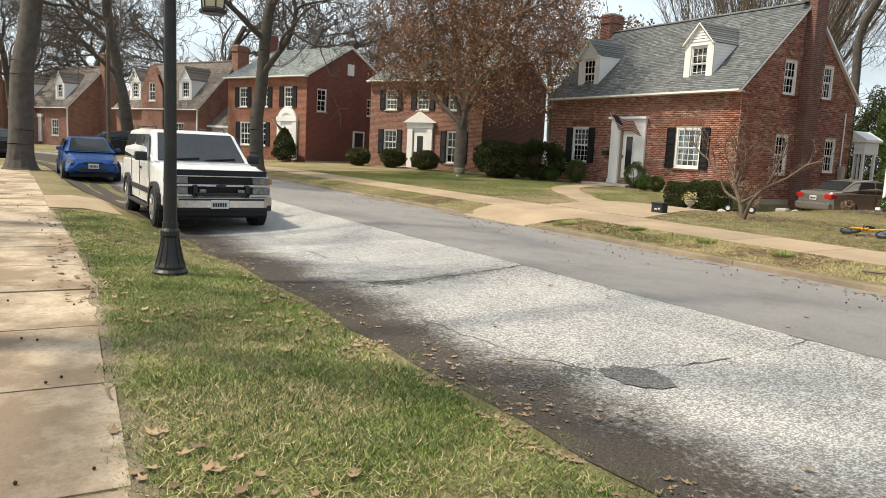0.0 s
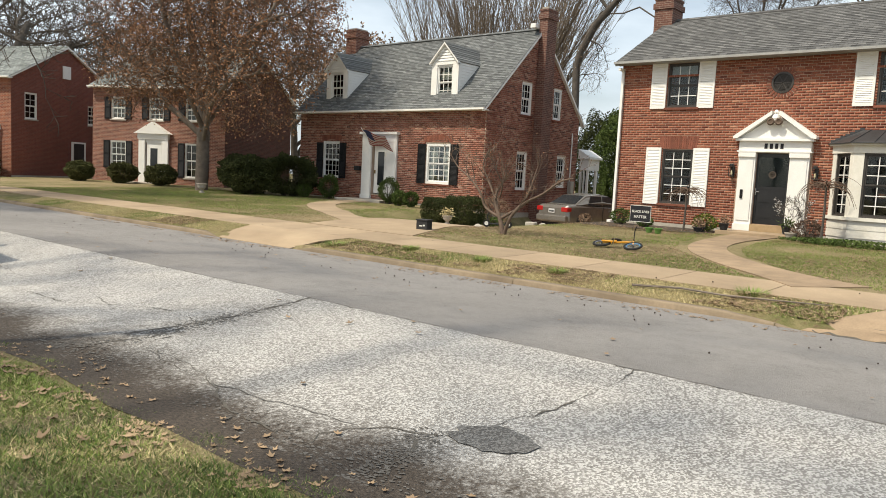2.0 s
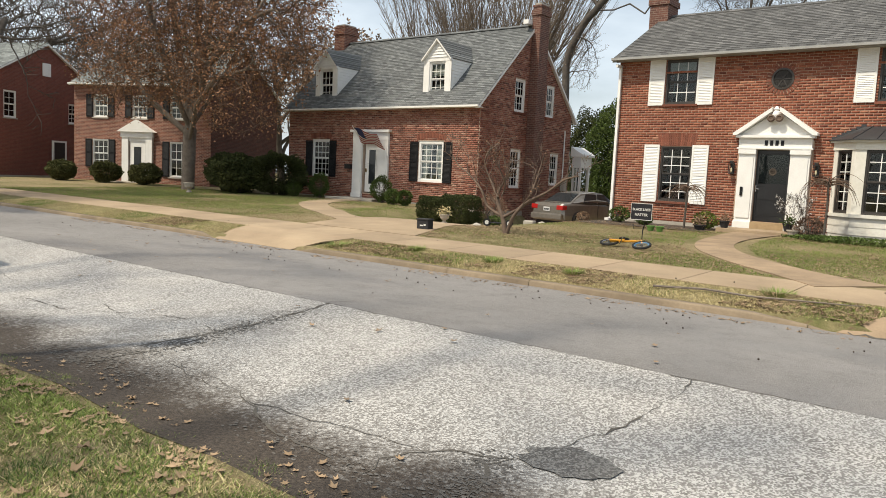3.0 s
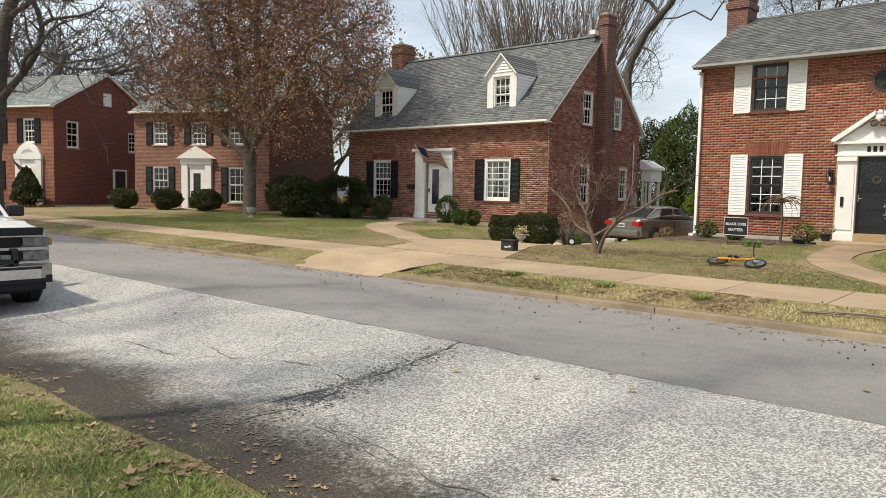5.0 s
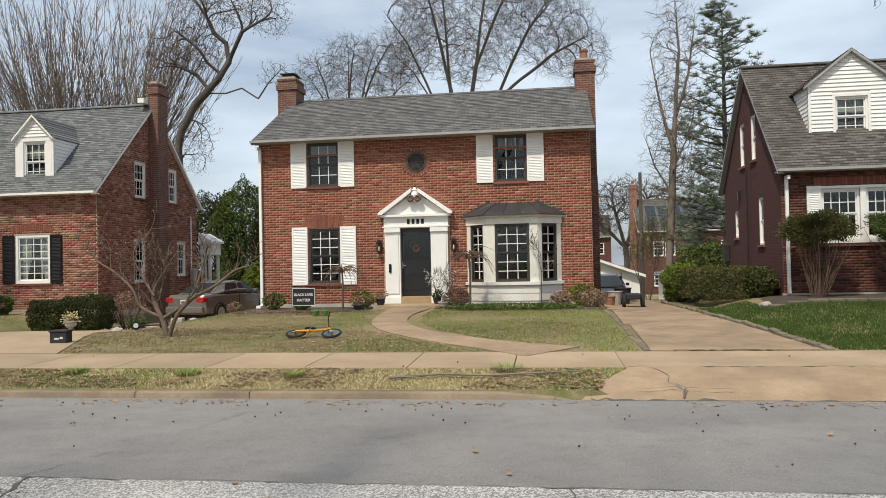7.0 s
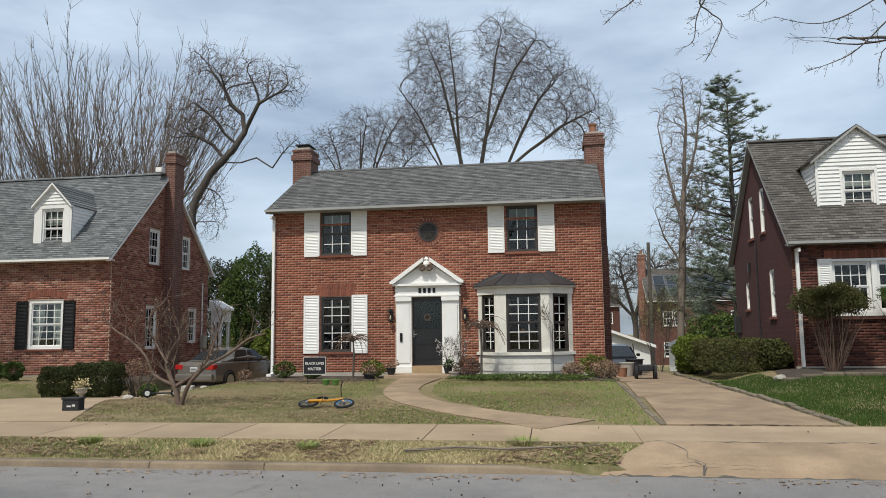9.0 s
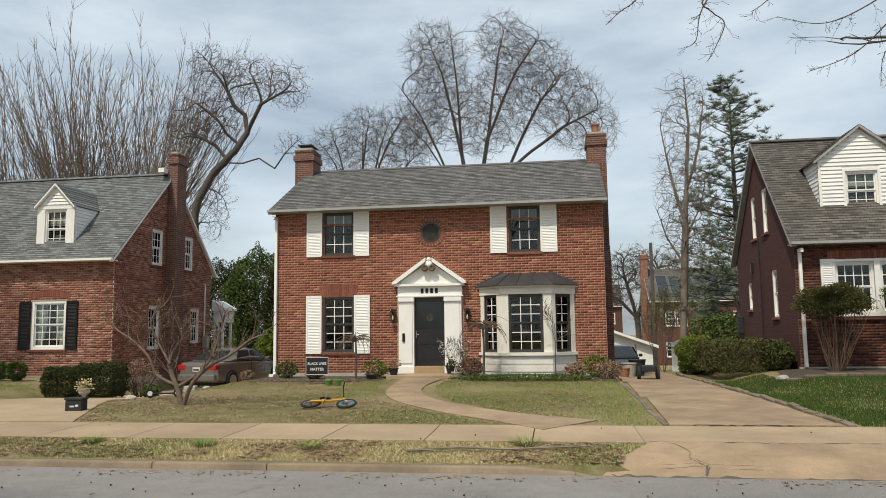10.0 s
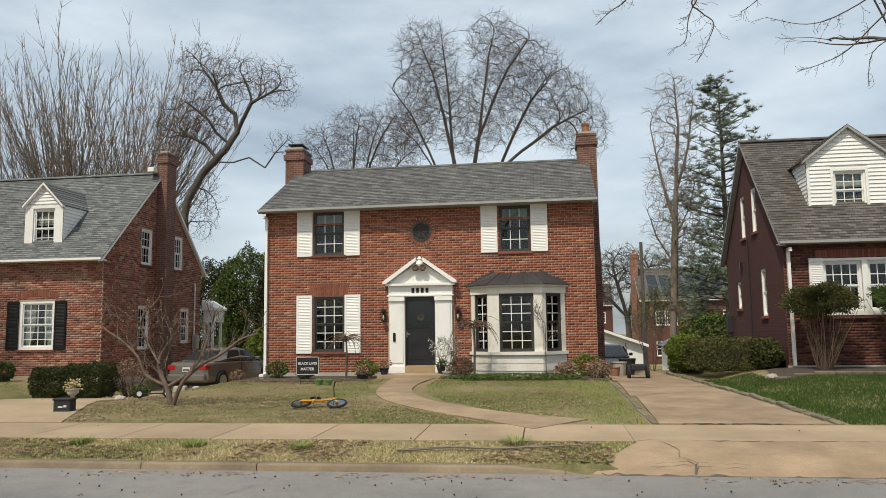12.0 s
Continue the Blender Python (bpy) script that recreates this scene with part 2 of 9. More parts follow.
M["bricks_cape"] = brick_piece_mat("variegated_rose_brick", ((0.0, (0.1, 0.042, 0.034)), (0.15, (0.19, 0.07, 0.05)), (0.55, (0.275, 0.108, 0.075)), (0.85, (0.34, 0.15, 0.105)), (1.0, (0.42, 0.25, 0.185))))
M["bricks_dark"] = brick_piece_mat("dark_red_face_brick", ((0.0, (0.045, 0.018, 0.015)), (0.3, (0.085, 0.028, 0.021)), (0.7, (0.13, 0.043, 0.03)), (1.0, (0.18, 0.07, 0.05))))
M["concrete"] = mat("tan_concrete", (0.38, 0.285, 0.185), (0.265, 0.193, 0.124), 0.9, 45, 0.92, 0.35, vary=0.12)
M["drive"] = mat("reddish_drive_concrete", (0.36, 0.258, 0.163), (0.2, 0.142, 0.09), 1.3, 40, 0.92, 0.35, vary=0.1)
M["walk_old"] = stained_walk_mat()
M["kerb"] = mat("weathered_kerb", (0.26, 0.2, 0.135), (0.13, 0.098, 0.066), 1.2, 30, 0.92, 0.5, vary=0.1)
M["stain"] = mat("muddy_road_stain", (0.085, 0.076, 0.066), (0.16, 0.15, 0.138), 7, 50, 0.95, 0.4)
M["edging"] = mat("mossy_edging_stone", (0.2, 0.165, 0.115), (0.11, 0.09, 0.062), 2.5, 30, 0.95, 0.5, vary=0.25)
M["trim_grey"] = mat("grey_weathered_trim", (0.36, 0.36, 0.35), (0.28, 0.28, 0.27), 2.5, 30, 0.65, 0.1)
M["crack"] = mat("crack_fill", (0.075, 0.067, 0.058), (0.12, 0.108, 0.09), 6, 60, 0.95, 0.3)
M["pane"] = glass_mat("window_glass")
M["curtain"] = mat("white_curtain", (0.62, 0.60, 0.55), (0.52, 0.5, 0.45), 3, 12, 0.9, 0.1)
# room surfaces coloured dark, so unlit-room shade is in the colour
M["inside"] = mat("dim_room_lining", (0.12, 0.105, 0.09), (0.09, 0.08, 0.07), 1, 20, 0.9, 0.0)
M["tan_rubber"] = mat("door_mat_tan", (0.42, 0.30, 0.17), (0.33, 0.23, 0.13), 6, 50, 0.9, 0.4)
M["bark"] = mat("grey_bark", (0.115, 0.098, 0.082), (0.066, 0.055, 0.046), 4, 26, 0.95, 0.8, dist=0.03)
M["bark_pale"] = mat("pale_smooth_bark", (0.23, 0.19, 0.155), (0.14, 0.115, 0.095), 5, 30, 0.9, 0.4)
M["bark_red"] = mat("reddish_brown_bark", (0.165, 0.115, 0.085), (0.1, 0.068, 0.05), 5, 30, 0.9, 0.5)
M["twig"] = mat("brown_twigs", (0.105, 0.083, 0.066), (0.07, 0.056, 0.046), 3, 30, 0.95, 0.0)
M["twig_tan"] = mat("tan_shoots", (0.2, 0.155, 0.115), (0.13, 0.1, 0.075), 3, 30, 0.95, 0.0)
M["twig_red"] = mat("reddish_twigs", (0.15, 0.095, 0.065), (0.105, 0.07, 0.05), 3, 30, 0.95, 0.0)
M["bud"] = mat("rust_spring_buds", (0.35, 0.175, 0.09), (0.25, 0.125, 0.065), 0.7, 9, 0.85, 0.0, island=0.35)
M["bud_tan"] = mat("tan_spring_buds", (0.30, 0.19, 0.12), (0.22, 0.15, 0.10), 0.7, 9, 0.85, 0.0, island=0.3)
M["leaf_pale"] = mat("pale_green_young_leaves", (0.22, 0.26, 0.08), (0.16, 0.19, 0.06), 0.7, 9, 0.8, 0.0, island=0.3)
M["leaf_dark"] = mat("dark_evergreen_leaves", (0.036, 0.048, 0.015), (0.066, 0.074, 0.024), 1.2, 9, 0.8, 0.0, spec=0.2, island=0.5)
M["leaf_olive"] = mat("olive_clipped_leaves", (0.06, 0.068, 0.022), (0.105, 0.10, 0.034), 1.6, 9, 0.8, 0.0, spec=0.2, island=0.5)
M["leaf_mid"] = mat("green_leaves", (0.062, 0.10, 0.024), (0.10, 0.135, 0.034), 1.2, 9, 0.8, 0.0, spec=0.2, island=0.45)
M["leaf_yellow"] = mat("yellow_green_leaves", (0.16, 0.20, 0.035), (0.11, 0.15, 0.03), 1.2, 9, 0.8, 0.0, spec=0.2, island=0.4)
M["needle"] = mat("pine_needles", (0.16, 0.2, 0.14), (0.22, 0.265, 0.185), 0.9, 9, 0.8, 0.0, island=0.4)
M["litter"] = mat("dead_leaves", (0.4, 0.28, 0.17), (0.18, 0.115, 0.066), 3, 20, 0.9, 0.0, island=0.5)
M["cone"] = mat("dark_seed_balls", (0.05, 0.033, 0.022), (0.03, 0.02, 0.015), 20, 60, 0.95, 0.3)
M["soil"] = mat("dark_mulch", (0.055, 0.042, 0.032), (0.085, 0.066, 0.05), 4, 50, 0.97, 0.8, dist=0.03)
M["blade_green"] = mat("green_grass_blades", (0.22, 0.285, 0.06), (0.15, 0.21, 0.042), 0.8, 8, 0.75, 0.0, island=0.6)
M["blade_lush"] = mat("lush_grass_blades", (0.09, 0.15, 0.028), (0.06, 0.11, 0.02), 0.8, 8, 0.75, 0.0, island=0.35)
# darker green blades: an overhead tree's shade is put into the colour
M["blade_shaded"] = mat("shaded_green_blades", (0.065, 0.11, 0.021), (0.042, 0.078, 0.015), 0.8, 8, 0.8, 0.0, island=0.4, spec=0.2)
M["dirt"] = mat("trodden_dirt", (0.29, 0.225, 0.155), (0.18, 0.135, 0.092), 3, 45, 0.97, 0.8, dist=0.02)
M["blade_tan"] = mat("brown_winter_blades", (0.36, 0.275, 0.15), (0.25, 0.185, 0.1), 0.8, 8, 0.85, 0.0, island=0.35)
M["blade_dry"] = mat("straw_grass_blades", (0.58, 0.49, 0.27), (0.44, 0.36, 0.18), 0.8, 8, 0.85, 0.0, island=0.5)
M["car_white"] = mat("white_car_paint", (0.78, 0.78, 0.77), (0.72, 0.72, 0.71), 1, 10, 0.18, 0.0)
M["car_blue"] = mat("blue_car_paint", (0.012, 0.07, 0.26), (0.01, 0.055, 0.21), 1, 10, 0.2, 0.0, metal=0.3)
M["car_grey"] = mat("silver_brown_car_paint", (0.25, 0.235, 0.215), (0.22, 0.205, 0.188), 1, 10, 0.25, 0.0, metal=0.5)
M["car_black"] = mat("black_car_paint", (0.012, 0.013, 0.016), (0.016, 0.017, 0.02), 1, 10, 0.2, 0.0)
M["car_glass"] = mat("tinted_car_glass", (0.022, 0.026, 0.03), (0.03, 0.034, 0.038), 1, 10, 0.07, 0.0, spec=0.45)
M["chrome"] = mat("chrome", (0.6, 0.6, 0.61), (0.52, 0.52, 0.53), 2, 10, 0.14, 0.0, metal=1.0)
M["rim"] = mat("alloy_rim", (0.5, 0.5, 0.5), (0.42, 0.42, 0.42), 2, 20, 0.3, 0.0, metal=0.9)
M["tyre"] = mat("tyre_rubber", (0.022, 0.022, 0.022), (0.035, 0.034, 0.032), 5, 60, 0.85, 0.3, spec=0.2)
M["plastic"] = mat("dark_plastic", (0.028, 0.028, 0.03), (0.04, 0.04, 0.042), 4, 50, 0.6, 0.1, spec=0.2)
M["lens"] = mat("clear_lamp_lens", (0.1, 0.105, 0.11), (0.3, 0.31, 0.32), 14, 60, 0.12, 0.1, metal=0.5)
M["amber"] = mat("amber_lens", (0.55, 0.2, 0.03), (0.5, 0.18, 0.03), 8, 40, 0.2, 0.0)
M["red_lens"] = mat("red_lamp_lens", (0.42, 0.02, 0.02), (0.35, 0.015, 0.015), 8, 40, 0.2, 0.0)
M["plate"] = mat("plate_enamel", (0.62, 0.63, 0.64), (0.56, 0.57, 0.58), 4, 30, 0.4, 0.0)
M["ink"] = mat("dark_ink", (0.02, 0.02, 0.025), (0.025, 0.025, 0.03), 4, 30, 0.6, 0.0, spec=0.2)
M["yellow"] = mat("yellow_bike_paint", (0.66, 0.30, 0.015), (0.6, 0.26, 0.015), 4, 30, 0.35, 0.0)
M["blue_rim"] = mat("blue_bike_rim", (0.05, 0.22, 0.42), (0.04, 0.18, 0.36), 4, 30, 0.4, 0.0)
M["flag_red"] = mat("flag_red_cloth", (0.36, 0.035, 0.04), (0.30, 0.03, 0.035), 4, 60, 0.85, 0.1)
M["flag_white"] = mat("flag_white_cloth", (0.66, 0.65, 0.62), (0.58, 0.57, 0.55), 4, 60, 0.85, 0.1)
M["flag_blue"] = mat("flag_blue_cloth", (0.03, 0.04, 0.12), (0.025, 0.035, 0.1), 4, 60, 0.85, 0.1)
M["terracotta"] = mat("terracotta", (0.30, 0.14, 0.08), (0.24, 0.11, 0.065), 5, 40, 0.85, 0.2)
M["green_pot"] = mat("green_bucket", (0.13, 0.26, 0.06), (0.1, 0.22, 0.05), 5, 40, 0.5, 0.0)
M["lamp_glass"] = mat("frosted_lamp_glass", (0.62, 0.55, 0.36), (0.5, 0.45, 0.3), 6, 40, 0.4, 0.0)
M["brass"] = mat("aged_brass", (0.3, 0.21, 0.09), (0.22, 0.15, 0.07), 6, 40, 0.4, 0.0, metal=0.8)


def lawn_mat():
    """Patchy spring lawn: green in places, straw and bare soil in others."""
    m, nt, b = nodes_of("patchy_lawn", 0.95, spec=0.2)
    v = coords(nt)
    n1, n2, n3, n4 = noise_node(nt, v, 0.28, 5), noise_node(nt, v, 1.7, 5), noise_node(nt, v, 14, 4), noise_node(nt, v, 70, 3)
    col = mix(nt, ramp(nt, n1, 0.40, 0.60), (0.15, 0.155, 0.055), (0.36, 0.28, 0.17))
    col = mix(nt, ramp(nt, n2, 0.42, 0.66), col, (0.31, 0.255, 0.135))
    col = mix(nt, ramp(nt, n3, 0.5, 0.74), col, (0.19, 0.13, 0.08))
    col = mix(nt, ramp(nt, n4, 0.4, 0.75), col, mix(nt, 0.6, col, (0.035, 0.04, 0.012)))
    nt.links.new(col, b.inputs["Base Color"])
    bump(nt, b, n4, 0.9, 0.04)
    return m


def road_mat(name, c1, c2, speck, edge_y, grit):
    """Asphalt with aggregate; a band of soil lies along edge_y, ragged by noise."""
    m, nt, b = nodes_of(name, 0.9, spec=0.35)
    v = coords(nt)
    n1, n2, n3 = noise_node(nt, v, 0.35, 5), noise_node(nt, v, 3.5, 5), noise_node(nt, v, 48, 4, 0.7)
    vo = nt.nodes.new("ShaderNodeTexVoronoi")
    vo.inputs["Scale"].default_value = grit
    nt.links.new(v, vo.inputs["Vector"])
    col = mix(nt, ramp(nt, n1, 0.33, 0.67), c1, c2)
    col = mix(nt, ramp(nt, n2, 0.45, 0.75, (0, 0, 0), (0.55, 0.55, 0.55)), col, (c1[0] * 0.62, c1[1] * 0.6, c1[2] * 0.58))
    col = mix(nt, ramp(nt, vo.outputs["Color"], 0.42, 0.66, (0, 0, 0), (0.8, 0.8, 0.8)), col, speck)
    col = mix(nt, ramp(nt, n3, 0.52, 0.75, (0, 0, 0), (0.5, 0.5, 0.5)), col, (c1[0] * 0.42, c1[1] * 0.41, c1[2] * 0.4))
    if edge_y is not None:
        sep = nt.nodes.new("ShaderNodeSeparateXYZ")
        nt.links.new(v, sep.inputs[0])
        ma = nt.nodes.new("ShaderNodeMath")
        ma.operation = "MULTIPLY_ADD"
        ma.inputs[1].default_value = 1.5
        nt.links.new(noise_node(nt, v, 0.8, 7, 0.72), ma.inputs[0])
        nt.links.new(sep.outputs["Y"], ma.inputs[2])
        crumb = nt.nodes.new("ShaderNodeMath")
        crumb.operation = "MULTIPLY_ADD"
        crumb.inputs[1].default_value = 1.3
        nt.links.new(noise_node(nt, v, 26, 5, 0.75), crumb.inputs[0])
        nt.links.new(ma.outputs[0], crumb.inputs[2])
        mr = nt.nodes.new("ShaderNodeMapRange")
        mr.inputs["From Min"].default_value, mr.inputs["From Max"].default_value = edge_y + 1.84, edge_y + 2.4
        mr.inputs["To Min"].default_value, mr.inputs["To Max"].default_value = 1.0, 0.0
        nt.links.new(crumb.outputs[0], mr.inputs["Value"])
        # grime washed along the wide crack
        side = nt.nodes.new("ShaderNodeMath")
        side.operation = "ABSOLUTE"
        nt.links.new(sep.outputs["X"], side.inputs[0])
        near = nt.nodes.new("ShaderNodeMapRange")
        near.inputs["From Min"].default_value, near.inputs["From Max"].default_value = 0.1, 1.3
        near.inputs["To Min"].default_value, near.inputs["To Max"].default_value = 0.62, 0.0
        nt.links.new(side.outputs[0], near.inputs["Value"])
        low = nt.nodes.new("ShaderNodeMapRange")
        low.inputs["From Min"].default_value, low.inputs["From Max"].default_value = -19.4, -17.3
        low.inputs["To Min"].default_value, low.inputs["To Max"].default_value = 1.0, 0.15
        nt.links.new(sep.outputs["Y"], low.inputs["Value"])
        both = nt.nodes.new("ShaderNodeMath")
        both.operation = "MULTIPLY"
        nt.links.new(near.outputs["Result"], both.inputs[0])
        nt.links.new(low.outputs["Result"], both.inputs[1])
        grime = nt.nodes.new("ShaderNodeMath")
        grime.operation = "MULTIPLY"
        nt.links.new(both.outputs[0], grime.inputs[0])
        nt.links.new(ramp(nt, noise_node(nt, v, 2.6, 7, 0.75), 0.42, 0.62), grime.inputs[1])
        col = mix(nt, grime.outputs[0], col, (0.055, 0.046, 0.037))
        soil = mix(nt, ramp(nt, n3, 0.35, 0.7), (0.028, 0.022, 0.018), (0.095, 0.076, 0.06))
        col = mix(nt, mr.outputs["Result"], col, soil)
    nt.links.new(col, b.inputs["Base Color"])
    bump(nt, b, vo.outputs["Distance"], 0.6, 0.01)
    return m


M["lawn"] = lawn_mat()
M["patch"] = road_mat("worn_tar_patch", (0.085, 0.082, 0.079), (0.12, 0.115, 0.11), (0.24, 0.235, 0.225), None, 85)
M["road_new"] = road_mat("smooth_grey_asphalt", (0.17, 0.16, 0.153), (0.245, 0.232, 0.223), (0.27, 0.258, 0.248), None, 150)
M["road_old"] = road_mat("worn_exposed_aggregate", (0.20, 0.19, 0.178), (0.27, 0.258, 0.243), (0.6, 0.585, 0.56), -20.35, 88)


# ---------- mesh helpers ----------
def part(name, bm, material, parent=None, label=""):
    """Links a bmesh (or a ready mesh) as one mesh object under a thing or a part."""
    if isinstance(bm, bmesh.types.BMesh):
        me = bpy.data.meshes.new(name)
        bm.to_mesh(me)
        bm.free()
    else:
        me = bm
    if material and not me.materials:
        me.materials.append(M[material])
    ob = new(name, me)
    if parent:
        ob.parent = parent
    if label:
        ob["label"] = label
    return ob


def thing(name, label, category, m=None, group="", kind=""):
    ob = new(name)
    ob.empty_display_size = 0.2
    if m is not None:
        ob.matrix_world = m
    return tagged(ob, label, category, group, kind)


def quadmesh(name, verts, faces):
    """A mesh from numpy arrays: verts (n,3), faces (m,k)."""
    me = bpy.data.meshes.new(name)
    verts, faces = np.asarray(verts, float), np.asarray(faces, np.int32)
    k = faces.shape[1]
    me.vertices.add(len(verts))
    me.vertices.foreach_set("co", verts.ravel())
    me.loops.add(faces.size)
    me.loops.foreach_set("vertex_index", faces.ravel())
    me.polygons.add(len(faces))
    me.polygons.foreach_set("loop_start", np.arange(0, faces.size, k, dtype=np.int32))
    me.polygons.foreach_set("loop_total", np.full(len(faces), k, np.int32))
    me.update(calc_edges=True)
    return me


def smooth(ob):
    ob.data.polygons.foreach_set("use_smooth", [True] * len(ob.data.polygons))
    return ob


def add_box(bm, x0, x1, y0, y1, z0, z1, m=None):
    vs = [bm.verts.new(p) for p in ((x0, y0, z0), (x1, y0, z0), (x1, y1, z0), (x0, y1, z0), (x0, y0, z1), (x1, y0, z1), (x1, y1, z1), (x0, y1, z1))]
    if m is not None:
        for v in vs:
            v.co = m @ v.co
    for f in ((0, 3, 2, 1), (4, 5, 6, 7), (0, 1, 5, 4), (1, 2, 6, 5), (2, 3, 7, 6), (3, 0, 4, 7)):
        bm.faces.new([vs[i] for i in f])
    return vs


def boxes(*bs, bev=0.0):
    bm = bmesh.new()
    for b in bs:
        add_box(bm, *b)
    if bev:
        bmesh.ops.bevel(bm, geom=bm.edges[:], offset=bev, segments=2, affect="EDGES", profile=0.5)
    return bm


def add_prism(bm, pts, a0, a1, axis="y"):
    """A polygon in the plane across the axis, drawn out along it. pts are (u, v): (x, z) for y, (y, z) for x, (x, y) for z."""
    def p3(u, v, a):
        return (u, a, v) if axis == "y" else (a, u, v) if axis == "x" else (u, v, a)
    lo, hi = [bm.verts.new(p3(u, v, a0)) for u, v in pts], [bm.verts.new(p3(u, v, a1)) for u, v in pts]
    n = len(pts)
    bm.faces.new(lo), bm.faces.new(hi[::-1])
    for i in range(n):
        bm.faces.new((lo[i], hi[i], hi[(i + 1) % n], lo[(i + 1) % n]))


def prism(pts, a0, a1, axis="y", bev=0.0):
    bm = bmesh.new()
    add_prism(bm, pts, a0, a1, axis)
    bmesh.ops.recalc_face_normals(bm, faces=bm.faces[:])
    if bev:
        bmesh.ops.bevel(bm, geom=bm.edges[:], offset=bev, segments=2, affect="EDGES", profile=0.5)
    return bm


def add_lathe(bm, prof, n=20, m=None):
    """Turns a profile of (radius, z) about z."""
    rings = []
    for r, z in prof:
        rings.append([bm.verts.new((r * math.cos(2 * math.pi * i / n), r * math.sin(2 * math.pi * i / n), z)) for i in range(n)])
    for a, b in zip(rings, rings[1:]):
        for i in range(n):
            bm.faces.new((a[i], a[(i + 1) % n], b[(i + 1) % n], b[i]))
    bm.faces.new(rings[0][::-1]), bm.faces.new(rings[-1])
    if m is not None:
        for ring in rings:
            for v in ring:
                v.co = m @ v.co


def lathe(prof, n=20, m=None):
    bm = bmesh.new()
    add_lathe(bm, prof, n, m)
    return bm


def add_tube(bm, pts, r, n=8):
    """A round bar along points; r is one radius or one per point."""
    pts = [Vector(p) for p in pts]
    rs = [r] * len(pts) if isinstance(r, (int, float)) else r
    rings = []
    for i, p in enumerate(pts):
        d = (pts[min(i + 1, len(pts) - 1)] - pts[max(i - 1, 0)]).normalized()
        a = d.orthogonal().normalized()
        b = d.cross(a)
        rings.append([bm.verts.new(p + (a * math.cos(2 * math.pi * k / n) + b * math.sin(2 * math.pi * k / n)) * rs[i]) for k in range(n)])
    for a, b in zip(rings, rings[1:]):
        best = min(range(n), key=lambda s: (a[0].co - b[s].co).length)
        for k in range(n):
            bm.faces.new((a[k], a[(k + 1) % n], b[(k + 1 + best) % n], b[(k + best) % n]))
    bm.faces.new(rings[0][::-1]), bm.faces.new(rings[-1])


def tube(pts, r, n=8):
    bm = bmesh.new()
    add_tube(bm, pts, r, n)
    return bm


def loft(sections):
    bm = bmesh.new()
    rings = [[bm.verts.new(p) for p in s] for s in sections]
    n = len(rings[0])
    for a, b in zip(rings, rings[1:]):
        for i in range(n):
            bm.faces.new((a[i], a[(i + 1) % n], b[(i + 1) % n], b[i]))
    bm.faces.new(rings[0][::-1]), bm.faces.new(rings[-1])
    bmesh.ops.recalc_face_normals(bm, faces=bm.faces[:])
    return bm


# ---------- the lie of the land ----------
def bend(x):
    """The street swings towards the near side far down its left end."""
    if x > -24:
        return 0.0
    if x > -46:
        return -0.0085 * (x + 24) ** 2
    return -0.0085 * 22 ** 2 + 0.374 * (x + 46)


PROFILE_Y = (-400, -60, -23.9, -22.2, -20.6, -20.4, -17.1, -13.12, -12.98, -11.85, -10.3, -1.0, 5, 13, 22, 60, 400)
PROFILE_Z = (0.6, 0.4, 0.16, 0.15, 0.12, 0.08, 0.2, 0.03, 0.14, 0.27, 0.30, 0.46, 0.42, -0.5, -1.3, -1.5, -1.5)


def sstep(a, b, x):
    t = min(1.0, max(0.0, (x - a) / (b - a)))
    return t * t * (3 - 2 * t)


def gz(x, y):
    """Height of the ground."""
    z = float(np.interp(y - bend(x), PROFILE_Y, PROFILE_Z))
    dip = sstep(-8.5, 1.5, y) * sstep(-11.2, -10.2, x) * (1 - sstep(-6.6, -5.0, x)) * (1 - sstep(25, 40, y))
    z -= 0.62 * dip
    z -= 0.1 * sstep(-8, 0, y) * sstep(5.3, 5.8, x) * (1 - sstep(8.2, 9.0, x)) * (1 - sstep(10, 20, y))
    z -= 0.15 * sstep(-1, 5, -x) * (1 - sstep(15, 22, -x)) * sstep(16.5, 19, -y) * (1 - sstep(20.6, 21.6, -y))
    z += 0.22 * sstep(-9.5, -2.5, y) * sstep(8.4, 10.2, x) * (1 - sstep(9, 16, y))
    return z


def strip(xs, ys, dz=0.0, nx=None, skip=None):
    """A sheet over the ground, in street coordinates."""
    xs, ys = list(xs), list(ys)
    v = [(x, y + bend(x), gz(x, y + bend(x)) + dz) for x in xs for y in ys]
    k = len(ys)
    f = [(i * k + j, (i + 1) * k + j, (i + 1) * k + j + 1, i * k + j + 1) for i in range(len(xs) - 1) for j in range(k - 1)]
    return quadmesh("sheet", v, f)


